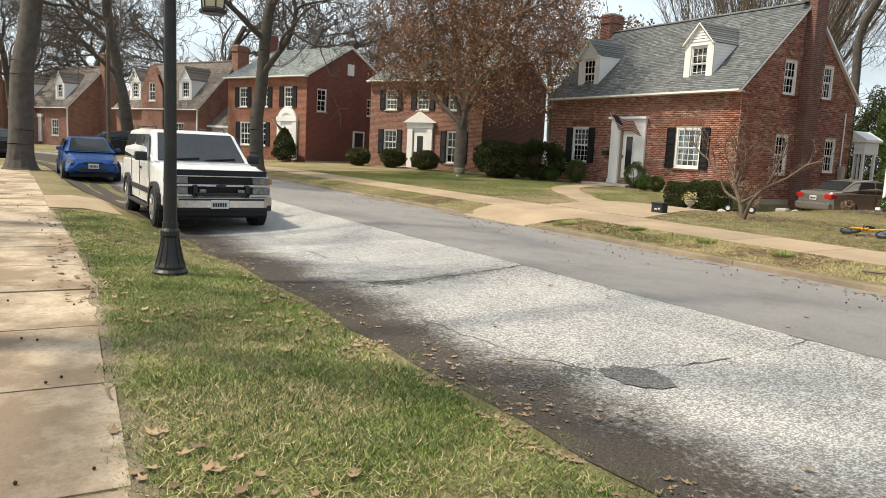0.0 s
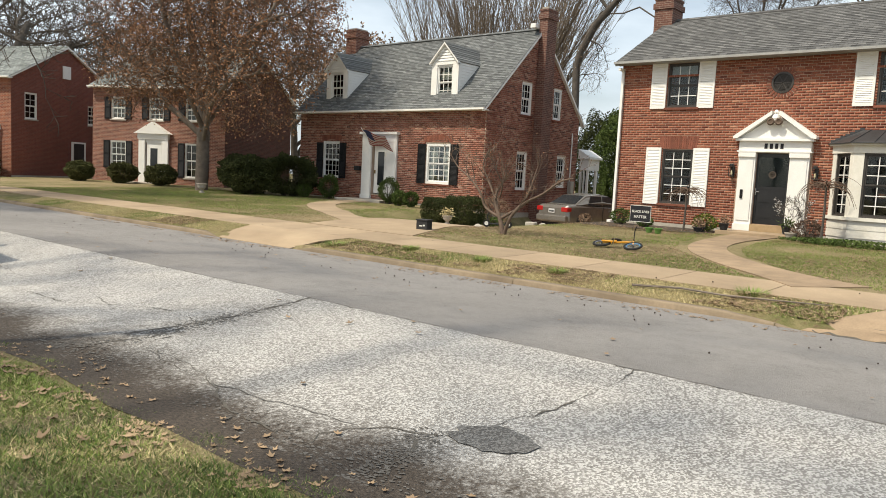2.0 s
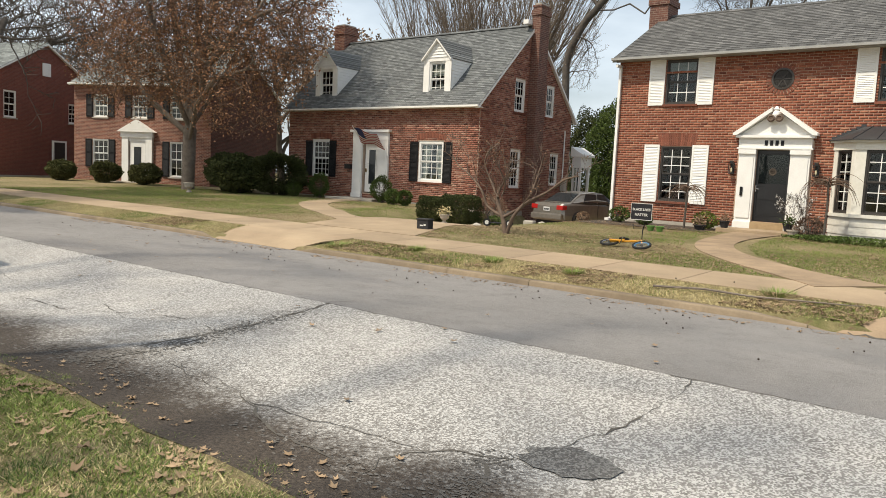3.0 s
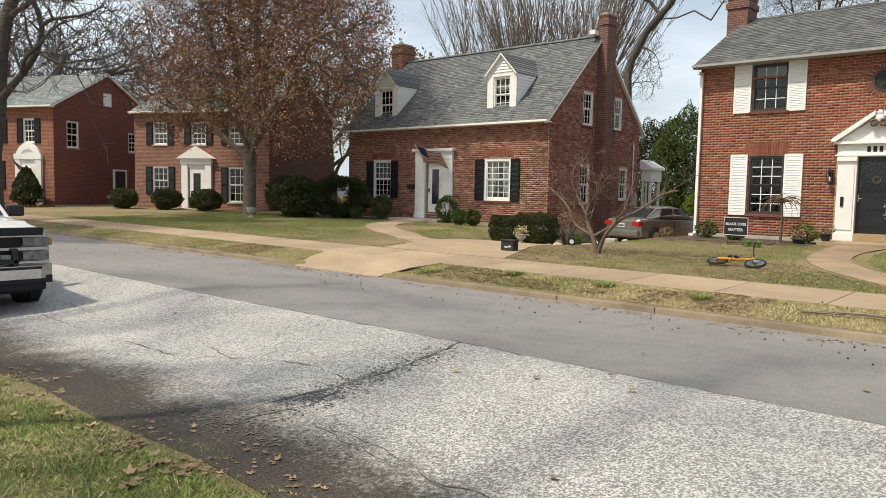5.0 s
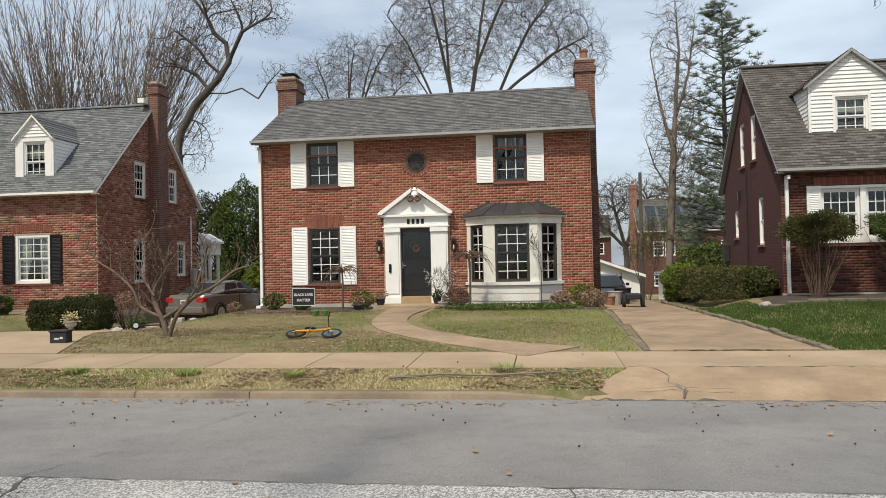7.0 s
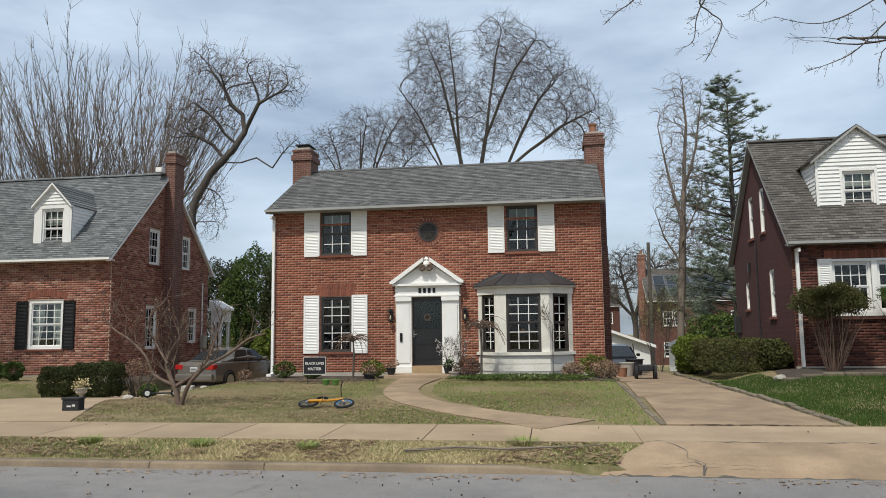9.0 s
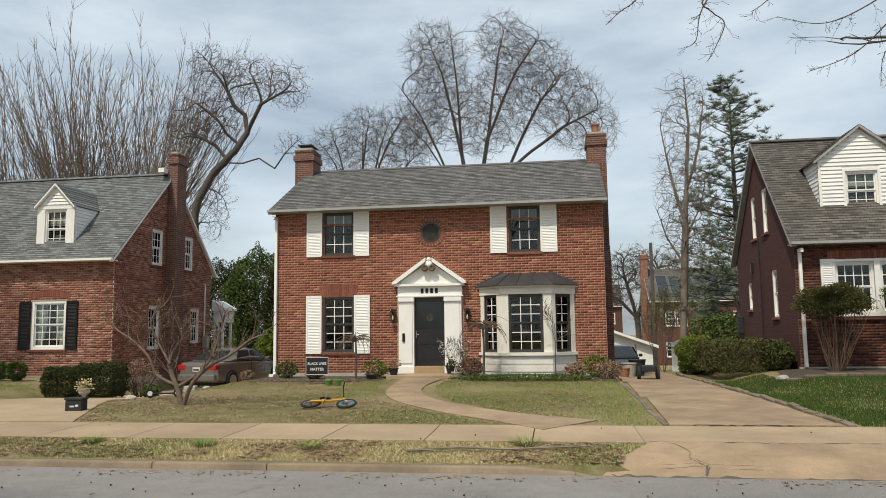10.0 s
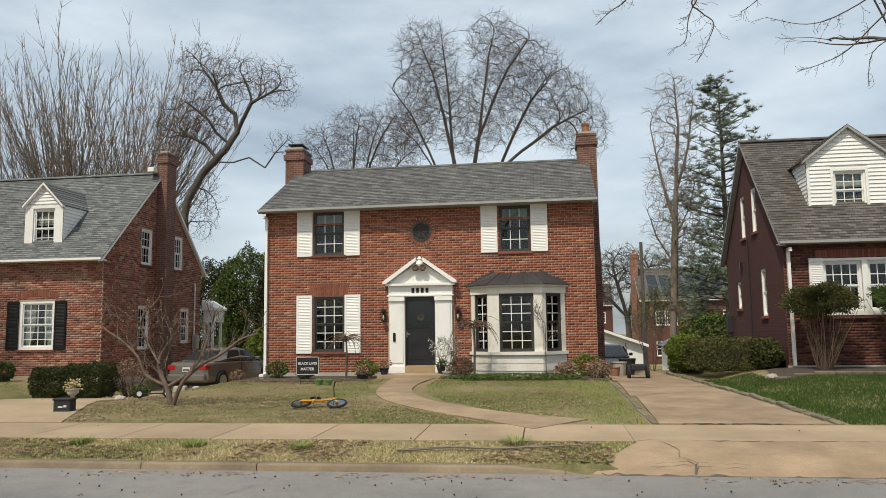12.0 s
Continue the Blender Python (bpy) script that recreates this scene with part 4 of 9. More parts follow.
def dormer(house, x, y, z0, z_eave, z_top, w, depth, win, siding="siding", roof="shingle", frieze=True, trim="white", o=0.05):
    """A gabled dormer, its face in y; the window is (width, foot, head)."""
    ww, wz0, wz1 = win
    d = part("dormer", wall_mesh(x - w / 2, x + w / 2, z0, z_top, [(x - ww / 2, x + ww / 2, wz0, wz1)], "y", y, 0.12,
                                 ((2 * (z_top - z_eave) / w, 1, z_eave + 2 * (z_top - z_eave) / w * (x + w / 2)), (-2 * (z_top - z_eave) / w, 1, z_eave - 2 * (z_top - z_eave) / w * (x - w / 2)))), siding, house)
    for s in (-1, 1):
        n = max(4, int((z_eave - z0) / 0.115))
        for i in range(n):
            za = z0 + (z_eave - z0) * i / n
            zb = z0 + (z_eave - z0) * (i + 1) / n
            xa = x + s * w / 2
            vs = [(xa - s * 0.001, y + 0.002, zb), (xa + s * 0.018, y + 0.002, za), (xa + s * 0.018, y + depth, za), (xa - s * 0.001, y + depth, zb)]
            bm = bmesh.new()
            q = [bm.verts.new(p) for p in vs] + [bm.verts.new((xa, y + depth, za)), bm.verts.new((xa, y + 0.002, za))]
            bm.faces.new(q[:4])
            bm.faces.new((q[5], q[1], q[2], q[4]))
            part("cheek_board", bm, siding, d)
        k = (z_top - z_eave) / (w / 2)
        xe, ze = x + s * (w / 2 + o), z_eave - o * k + 0.05
        part("dormer_roof", roof_slope((xe, y - 0.14, ze), (xe, y + depth, ze), (x, y - 0.14, z_top + 0.05), (x, y + depth, z_top + 0.05), 8), roof, d)
        bm = bmesh.new()
        add_prism(bm, [(xe, ze - 0.085), (x, z_top - 0.04), (x, z_top + 0.035), (xe, ze - 0.015)], y - 0.145, y - 0.01, "y")
        bmesh.ops.recalc_face_normals(bm, faces=bm.faces[:])
        part("dormer_rake", bm, trim, d)
        part("corner_board", boxes((x + s * w / 2 - 0.075 * (1 if s > 0 else 0), x + s * w / 2 + 0.075 * (0 if s > 0 else 1), y - 0.02, y - 0.002, z0, z_eave)), "white", d)
    if frieze:
        part("dormer_trim", boxes((x - w / 2 + 0.03, x + w / 2 - 0.03, y - 0.03, y - 0.001, z_eave - 0.1, z_eave), (x - w / 2, x + w / 2, y - 0.05, y - 0.001, z0 + 0.0, z0 + 0.08),
                                  (x - w / 2 + 0.076, x - ww / 2, y - 0.025, y - 0.002, z0 + 0.081, z_eave - 0.101), (x + ww / 2, x + w / 2 - 0.076, y - 0.025, y - 0.002, z0 + 0.081, z_eave - 0.101)), "white", d)
    z = z_eave + 0.06 if frieze else z0 + 0.01
    while z < z_top - 0.12:
        hw = min(w / 2 - 0.076, (z_top - z - 0.1) / (z_top - z_eave) * w / 2)
        cuts = [(x - hw, x + hw)] if z > wz1 + 0.07 or z + 0.1 < wz0 - 0.07 else [(x - hw, x - ww / 2 - 0.07), (x + ww / 2 + 0.07, x + hw)]
        for xa, xb in cuts:
            if xb - xa > 0.05:
                part("clapboard", prism([(y - 0.03, z), (y - 0.004, z + 0.108), (y - 0.001, z + 0.108), (y - 0.001, z)], xa, xb, "x"), siding, d)
        z += 0.112
    if not frieze:
        part("window_casing", boxes((x - ww / 2 - 0.07, x - ww / 2, y - 0.035, y - 0.001, wz0 - 0.06, wz1 + 0.07), (x + ww / 2, x + ww / 2 + 0.07, y - 0.035, y - 0.001, wz0 - 0.06, wz1 + 0.07), (x - ww / 2, x + ww / 2, y - 0.034, y - 0.001, wz1, wz1 + 0.07)), "white", d)
    window(house, ww, wz1 - wz0, pose(x, y, wz0), 3, 4, sill="white", blind=0.4)
    return d


# ---------- the brick colonial with the white door ----------
H1 = pose(0, 0, 0)
W1 = [(-3.37, -2.38, 4.2, 5.56), (2.46, 3.40, 4.16, 5.56), (-3.36, -2.37, 1.2, 2.9), (-0.46, 0.46, 0.77, 2.84), (1.75, 4.2, 0.75, 3.0), (-0.18, 0.3, 4.61, 5.09)]
colonial = gable_house("brick_colonial_house", "two-storey orange-red brick house with white shutters and white pedimented door", H1, -4.95, 5.27, 7.0, 0.72, 5.76, 7.62, "mortar_warm", "shingle_mid", W1, over=0.33, side_over=0.12, courses=26, base=0.7, trim="trim_grey", side_brick="brick_main")
brick_field(colonial, -4.94, 5.26, 0.585, 5.74, W1 + [(-1.0, 1.05, 0.5, 3.1)], "y", 0, -1, "bricks_main", circles=((0.06, 4.85, 0.43),), pieces=(-2.2, 2.0, 3.3, 4.55))
window(colonial, 0.99, 1.36, pose(-2.875, 0, 4.2), 3, 4, sash="dark_sash", muntin="white", blind=0.25)
window(colonial, 0.94, 1.40, pose(2.93, 0, 4.16), 3, 4, sash="dark_sash", muntin="white", blind=0.3)
window(colonial, 0.99, 1.7, pose(-2.865, 0, 1.2), 3, 6, sash="dark_sash", muntin="white")
for sx, sz, sh in ((-3.90, 4.17, 1.45), (-2.38, 4.17, 1.45), (1.90, 4.14, 1.47), (3.41, 4.14, 1.47), (-3.90, 1.16, 1.79), (-2.36, 1.16, 1.79)):
    shutter(colonial, 0.5, sh, pose(sx, -0.003, sz), "white")
arch_bricks(colonial, -2.865, 2.92, 1.16, -0.001, 0.45, 0.4, 17)
part("soldier_band", boxes((-4.95, 5.27, -0.012, -0.001, 5.14, 5.2)), "brick_main", colonial)
# round window with its ring of bricks
rw = part("round_window", lathe([(0.305, 0), (0.305, 0.03), (0.25, 0.035), (0.25, 0.0)], 28, pose(0.06, 0.0, 4.85, 90)), "dark_sash", colonial)
part("pane", lathe([(0.27, 0), (0.27, 0.006)], 24, pose(0.06, 0.012, 4.85, 90)), "car_glass", rw, "dark leaded round pane")
bm = bmesh.new()
for a in (0, 60, 120):
    add_box(bm, -0.26, 0.26, -0.006, 0.006, -0.012, 0.012, pose(0.06, -0.006, 4.85, 0, a))
part("glazing_grid", bm, "dark_sash", rw)
me = None
for i in range(26):
    if me is None:
        b = part("brick", boxes((-0.03, 0.03, -0.02, 0.05, 0.31, 0.45)), "brick_piece", colonial)
        me = b.data
    else:
        b = part("brick", me, None, colonial)
    b.matrix_basis = pose(0.06, 0, 4.85, 0, 360 / 26 * i, 0)
# door, surround, pediment
door = part("front_door", boxes((-0.45, 0.45, 0.06, 0.105, 0.785, 2.83), (-0.36, 0.36, 0.045, 0.059, 0.95, 1.3), (-0.36, 0.36, 0.045, 0.059, 1.42, 1.78), (-0.45, -0.39, 0.04, 0.059, 0.785, 2.83), (0.39, 0.45, 0.04, 0.059, 0.785, 2.83), (-0.389, 0.389, 0.041, 0.059, 2.72, 2.83), (-0.389, 0.389, 0.041, 0.059, 0.785, 0.94), (-0.389, 0.389, 0.041, 0.059, 1.79, 1.87)), "black_gloss", colonial, "black storm door over a dark panelled door")
part("storm_glass", boxes((-0.388, 0.388, 0.048, 0.052, 1.875, 2.715)), "pane", door)
part("door_wreath", lathe([(0.1, 0), (0.108, 0.012), (0.08, 0.015), (0.07, 0.0)], 18, pose(0, 0.047, 2.22, 90)), "twig", door, "small dark wreath")
part("door_handle", boxes((-0.43, -0.405, 0.0, 0.039, 1.62, 1.82), (-0.425, -0.33, 0.0, 0.015, 1.70, 1.725), bev=0.004), "chrome", door)
for s in (-1, 1):
    xa, xb = (-0.94, -0.47) if s < 0 else (0.47, 0.99)
    part("pilaster", boxes((xa, xb, -0.1, -0.001, 0.75, 2.72), (xa + 0.05, xb - 0.05, -0.125, -0.1, 0.86, 2.62), (xa - 0.02, xb + 0.02, -0.15, -0.001, 0.56, 0.75), (xa - 0.01, xb + 0.01, -0.16, -0.001, 2.72, 2.86)), "white", colonial)
part("door_head", boxes((-0.469, 0.469, -0.06, 0.04, 2.842, 2.9)), "white", colonial)
fr = part("frieze", boxes((-1.0, 1.05, -0.17, -0.001, 2.861, 2.9), (-0.96, 1.01, -0.13, -0.001, 2.9, 3.18), (-1.04, 1.09, -0.24, -0.001, 3.18, 3.25)), "white", colonial)
# the house number is kept as plain bars
for i in range(4):
    part("numeral_bar", boxes((-0.24 + i * 0.145, -0.155 + i * 0.145, -0.138, -0.131, 2.96, 3.11)), "ink", fr, "dark numeral kept as a plain bar")
part("tympanum", prism([(-0.98, 3.251), (1.03, 3.251), (0.025, 3.93)], -0.12, -0.002), "white", colonial)
for s in (-1, 1):
    xe = 0.025 + s * 1.13
    xi = 0.025 + s * 0.1
    k = 0.76 / 1.13
    zz = lambda x: 3.25 + (1.13 - abs(x - 0.025)) * k
    part("raking_cornice", prism([(xe, 3.24), (xe, 3.31), (xi, zz(xi) + 0.09), (xi, zz(xi) - 0.03), (xe - s * 0.12, 3.252)], -0.3, -0.003), "white", colonial)
    part("scroll", lathe([(0.1, 0), (0.11, 0.05), (0.07, 0.08), (0.04, 0.06)], 16, pose(0.025 + s * 0.11, -0.25, 3.72, 90)), "bark_red", colonial, "carved scroll of the broken pediment")
part("finial", lathe([(0.03, 0), (0.09, 0.05), (0.12, 0.16), (0.10, 0.24), (0.05, 0.28), (0.08, 0.32), (0.03, 0.4)], 16, pose(0.025, -0.2, 3.66)), "white", colonial, "white turned urn")
part("mail_box", boxes((-0.82, -0.745, -0.16, -0.126, 1.5, 1.76), bev=0.01), "black", colonial, "narrow black mail slot box")
for lx in (-1.12, 1.17):
    lan = part("wall_lantern", boxes((lx - 0.075, lx + 0.075, -0.2, -0.04, 2.42, 2.44), (lx - 0.05, lx + 0.05, -0.17, -0.07, 2.44, 2.5), (lx - 0.065, lx + 0.065, -0.19, -0.05, 2.12, 2.15), (lx - 0.07, lx - 0.055, -0.195, -0.18, 2.15, 2.42), (lx + 0.055, lx + 0.07, -0.195, -0.18, 2.15, 2.42), (lx - 0.07, lx - 0.055, -0.06, -0.045, 2.15, 2.42), (lx + 0.055, lx + 0.07, -0.06, -0.045, 2.15, 2.42), (lx - 0.05, lx + 0.05, -0.03, -0.001, 2.1, 2.46), (lx - 0.02, lx + 0.02, -0.06, -0.03, 2.3, 2.34)), "iron", colonial)
    part("lantern_bulb", lathe([(0.012, 0), (0.028, 0.05), (0.02, 0.12), (0.004, 0.15)], 10, pose(lx, -0.12, 2.16)), "lamp_glass", lan)
# bay window
bay = part("bay_window", prism([(1.6, -0.002), (2.21, -0.59), (3.67, -0.59), (4.32, -0.002)], 1.171, 1.2, "z"), "white_old", colonial, "white painted bay window with a low dark metal roof")
BP = [(1.56, 0.0), (2.2, -0.62), (3.68, -0.62), (4.36, 0.0)]


def bay_ring(z0, z1, out, nm, material, inner=0.0):
    pts = [(1.56 - out, -0.002), (2.2 - out * 0.45, -0.62 - out), (3.68 + out * 0.45, -0.62 - out), (4.36 + out, -0.002)]
    return part(nm, prism(pts, z0, z1, "z"), material, bay)


bay_ring(0.42, 1.08, -0.02, "bay_base", "white_old")
bm = bmesh.new()
for z in (0.62, 0.84):
    pts = [(1.56 - 0.004, -0.004), (2.2 - 0.003, -0.624), (3.68 + 0.003, -0.624), (4.36 + 0.004, -0.004)]
    add_prism(bm, pts, z, z + 0.2, "z")
bmesh.ops.recalc_face_normals(bm, faces=bm.faces[:])
part("bay_board", bm, "white_old", bay)
bay_ring(1.08, 1.17, 0.07, "bay_sill", "white_old")
bay_ring(2.86, 3.06, 0.03, "bay_frieze", "white_old")
bay_ring(3.06, 3.13, 0.12, "bay_cornice", "white_old")
for (xa, ya), (xb, yb), cols in ((BP[0], BP[1], 2), (BP[1], BP[2], 3), (BP[2], BP[3], 2)):
    L = math.hypot(xb - xa, yb - ya)
    ang = math.degrees(math.atan2(yb - ya, xb - xa))
    pw = 0.16 if cols == 2 else 0.24
    for ua in (0.0, L - pw):
        part("bay_post", boxes((ua, ua + pw, 0.0, 0.12, 1.171, 2.859)), "white_old", bay).matrix_basis = pose(xa, ya, 0, 0, 0, ang)
    window(colonial, L - 2 * pw, 1.688, pose((xa + xb) / 2, (ya + yb) / 2, 1.171, 0, 0, ang), cols, 6 if cols == 3 else 6, sash="dark_sash", muntin="white", sill=None)
bm = bmesh.new()
e = [bm.verts.new((x, y, 3.13)) for x, y in ((1.4, -0.005), (2.12, -0.8), (3.76, -0.8), (4.5, -0.005))]
t = [bm.verts.new((x, y, 3.5)) for x, y in ((2.2, -0.005), (2.45, -0.12), (3.45, -0.12), (3.7, -0.005))]
b2 = [bm.verts.new((v.co.x, v.co.y, 3.105)) for v in e]
for i in range(3):
    bm.faces.new((e[i], e[i + 1], t[i + 1], t[i]))
    bm.faces.new((b2[i], b2[i + 1], e[i + 1], e[i]))
bm.faces.new(t[::-1]), bm.faces.new(b2[::-1])
br = part("bay_roof", bm, "copper", bay)
bm = bmesh.new()
for a, b in ((e0, t0) for e0, t0 in (((2.12, -0.8, 3.14), (2.45, -0.12, 3.51)), ((3.76, -0.8, 3.14), (3.45, -0.12, 3.51)), ((2.67, -0.8, 3.14), (2.8, -0.12, 3.51)), ((3.2, -0.8, 3.14), (3.12, -0.12, 3.51)))):
    add_tube(bm, [a, b], 0.014, 6)
part("standing_seams", bm, "copper", br)
for s in (-1, 1):
    bm = bmesh.new()
    for i in range(7):
        xx = 2.95 + s * (0.74 + i * 0.115)
        add_box(bm, xx - 0.06, xx + 0.06, -0.02, -0.005, 3.2 + (6 - i) * 0.055 - 0.04, 3.2 + (6 - i) * 0.055 + 0.03)
    part("stepped_flashing", bm, "copper", br)
for lx in (2.55, 3.3):
    part("room_lamp", lathe([(0.02, 0), (0.07, 0.03), (0.02, 0.1)], 12, pose(lx, -0.2, 2.5)), "lamp_glass", bay)
bp = part("hanging_planter", lathe([(0.05, 0), (0.1, 0.02), (0.12, 0.12), (0.1, 0.13)], 12, pose(2.9, -0.35, 1.7)), "terracotta", bay)
# downspout, chimneys, stoop
part("downspout", boxes((-4.93, -4.85, -0.1, -0.02, 0.55, 5.38), (-4.925, -4.855, -0.36, -0.02, 5.38, 5.46), (-5.0, -4.86, -0.28, -0.02, 0.45, 0.55)), "white", colonial)
chimney(colonial, -5.42, -4.75, 3.05, 3.95, -0.4, 8.35, "brick_sooty", pot="metal")
chimney(colonial, 5.02, 5.66, 3.0, 3.8, -0.4, 8.4, "brick_sooty", shoulder=4.6, pot="clay")
part("stoop", boxes((-1.1, 1.1, -1.15, -0.17, 0.2, 0.56), bev=0.015), "concrete", colonial)
part("threshold", boxes((-0.46, 0.46, -0.16, 0.1, 0.561, 0.76)), "tan_rubber", colonial, "tan step under the front door")
part("foundation", boxes((-4.97, 5.29, -0.02, 0.1, 0.0, 0.58)), "stone", colonial)

# ---------- the Cape Cod house beside it ----------
H2 = pose(0, 0.45, 0)
FX = [(-13.73, -12.43, 1.36, 3.0), (-20.1, -18.95, 1.36, 3.02), (-16.85, -15.9, 0.75, 2.9)]
SX = [(2.3, 3.05, 4.36, 5.68), (4.75, 5.4, 4.36, 5.68), (2.2, 2.95, 1.28, 2.85), (5.35, 6.05, 1.45, 2.82)]
cape = gable_house("brick_cape_house", "storey-and-a-half rose brick house with white dormers and dark shutters", H2, -21.75, -10.75, 7.05, 0.72, 4.56, 7.92, "mortar_cape", "shingle", FX, right=SX, over=0.28, side_over=0.13, courses=44, base=0.8)
brick_field(cape, -21.74, -10.76, 0.505, 4.54, FX, "y", 0, -1, "bricks_cape", proud=lambda a, i: 0.004 if a > -11.35 and i % 6 == 5 else 0.016 if a > -11.35 else 0.006)
brick_field(cape, 0.01, 7.04, 0.36, 7.8, SX, "x", -10.75, 1, "bricks_cape", limit=lambda z: (max(0.01, (z - 4.56) * 3.525 / 3.36 + 0.02), min(7.04, 7.05 - (z - 4.56) * 3.525 / 3.36 - 0.02)), proud=lambda a, i: 0.004 if a < 0.7 and i % 6 == 5 else 0.018 if a < 0.7 else 0.006)
window(cape, 1.3, 1.64, pose(-13.08, 0, 1.36), 4, 6, sill="brick_piece", curtain=True, casing=0.1)
window(cape, 1.15, 1.66, pose(-19.52, 0, 1.36), 4, 6, sill="brick_piece", casing=0.08)
for sx in (-14.16, -12.42, -20.5, -18.94):
    shutter(cape, 0.42, 1.6, pose(sx, -0.003, 1.36), "black")
arch_bricks(cape, -13.08, 3.01, 1.5, -0.001, 0.5, 0.22, 20, rise=0.12)
arch_bricks(cape, -19.52, 3.03, 1.3, -0.001, 0.5, 0.22, 17, rise=0.08)
for (a, b, c, d) in SX:
    window(cape, b - a, d - c, pose(-10.75, (a + b) / 2, c, 0, 0, 90), 3, 4, sill="brick_piece", casing=0.07)
door = part("front_door", boxes((-16.8, -15.95, 0.1, 0.15, 0.8, 2.85), (-16.62, -16.13, 0.085, 0.1, 1.05, 2.7)), "white", cape, "white door with a dark glazed centre")
part("door_glass", boxes((-16.56, -16.19, 0.075, 0.084, 1.15, 2.6)), "car_glass", door)
part("door_handle", boxes((-16.75, -16.7, 0.04, 0.1, 1.65, 1.8), bev=0.008), "brass", door)
for xa, xb in ((-17.4, -16.86), (-15.89, -15.33)):
    part("pilaster", boxes((xa, xb, -0.09, -0.001, 0.72, 3.0), (xa + 0.06, xb - 0.06, -0.11, -0.09, 0.9, 2.85), (xa - 0.03, xb + 0.03, -0.12, -0.001, 0.55, 0.72)), "white", cape)
part("frieze", boxes((-17.4, -15.33, -0.1, -0.001, 3.0, 3.34), (-17.5, -15.23, -0.2, -0.001, 3.34, 3.44), (-16.86, -15.89, -0.05, 0.1, 2.9, 3.0)), "white", cape)
part("stoop", boxes((-17.75, -15.0, -1.3, -0.13, 0.2, 0.55), bev=0.02), "stone", cape)
part("mail_box", boxes((-17.85, -17.5, -0.14, -0.002, 1.75, 1.95), bev=0.01), "iron", cape)
dormer(cape, -13.28, 0.42, 4.72, 6.3, 7.06, 1.42, 2.2, (0.82, 4.82, 6.18))
dormer(cape, -19.75, 0.42, 4.72, 6.3, 7.06, 1.42, 2.2, (0.82, 4.82, 6.18))
part("roof_vent", boxes((-15.92, -15.62, 1.72, 1.98, 6.0, 6.14), (-15.95, -15.59, 1.66, 1.98, 6.14, 6.17)), "white", cape)
chimney(cape, -10.75, -10.36, 3.3, 4.0, -0.6, 8.65, "brick_sooty")
part("chimney_flashing", boxes((-11.0, -10.76, 3.0, 4.2, 7.95, 8.12)), "white", cape)
chimney(cape, -22.2, -21.5, 3.1, 4.0, -0.2, 8.7, "brick_cape")
porch = part("back_porch", boxes((-10.7, -10.25, 7.3, 8.3, 2.3, 2.8), (-10.37, -10.27, 7.32, 7.42, -0.6, 2.3), (-10.37, -10.27, 8.1, 8.2, -0.6, 2.3), (-10.7, -10.62, 7.32, 7.42, -0.6, 2.3), (-10.52, -10.47, 7.33, 7.41, -0.6, 2.3)), "white", cape, "white wooden side porch")
part("porch_screen", boxes((-10.6, -10.38, 7.5, 7.52, 0.2, 2.29)), "car_glass", porch)
part("porch_roof", prism([(-10.75, 3.25), (-10.15, 2.9), (-10.15, 2.8), (-10.75, 2.8)], 7.2, 8.4), "siding", porch)
for i in range(5):
    part("clapboard", prism([(7.27, 2.31 + i * 0.095), (7.297, 2.405 + i * 0.095), (7.299, 2.405 + i * 0.095), (7.299, 2.31 + i * 0.095)], -10.7, -10.25, "x"), "siding", porch)
part("utility_meter", boxes((-10.72, -10.5, 6.3, 6.55, 1.2, 1.75), bev=0.03), "stone", cape, "grey utility meter box")
part("side_pipe", tube([(-10.7, 6.45, 0.2), (-10.7, 6.45, 3.9)], 0.03), "white", cape)
part("foundation", boxes((-21.77, -10.73, -0.02, 0.1, -0.2, 0.5), (-10.75, -10.72, 0.1, 7.0, -0.6, 0.35)), "stone", cape)

# ---------- the dark brick house across the drive ----------
H3 = pose(0, -1.2, 0)
FX = [(11.22, 12.2, 2.17, 3.53), (12.34, 13.32, 2.17, 3.53)]
SX = [(2.3, 2.82, 4.68, 6.05), (3.6, 4.12, 4.64, 6.0), (1.68, 2.2, 2.1, 3.5), (4.55, 5.0, 2.39, 3.28)]
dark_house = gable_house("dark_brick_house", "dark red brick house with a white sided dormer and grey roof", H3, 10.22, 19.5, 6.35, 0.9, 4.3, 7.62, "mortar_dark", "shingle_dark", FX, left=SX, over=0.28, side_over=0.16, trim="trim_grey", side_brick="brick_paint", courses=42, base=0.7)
brick_field(dark_house, 10.23, 19.49, 0.755, 4.28, FX, "y", 0, -1, "bricks_dark")
for a, b, c, d in FX:
    window(dark_house, b - a, d - c, pose((a + b) / 2, 0, c), 4, 4, sill=None, casing=0.06)
part("window_mullion", boxes((12.2, 12.34, -0.05, 0.1, 2.1, 3.6), (11.15, 13.45, -0.06, -0.001, 2.07, 2.17), (11.15, 13.45, -0.04, -0.001, 3.53, 3.6)), "white", dark_house)
shutter(dark_house, 0.36, 1.48, pose(10.86, -0.003, 2.13), "white")
shutter(dark_house, 0.36, 1.48, pose(13.4, -0.003, 2.13), "white")
arch_bricks(dark_house, 12.3, 3.62, 2.5, -0.001, 0.0, 0.22, 32)
part("window_ledge", boxes((11.0, 13.6, -0.07, -0.001, 1.98, 2.06)), "brick_dark", dark_house)
for a, b, c, d in SX:
    window(dark_house, b - a, d - c, pose(10.22, (a + b) / 2, c, 0, 0, -90), 1, 2, sill="brick_piece", casing=0.05)
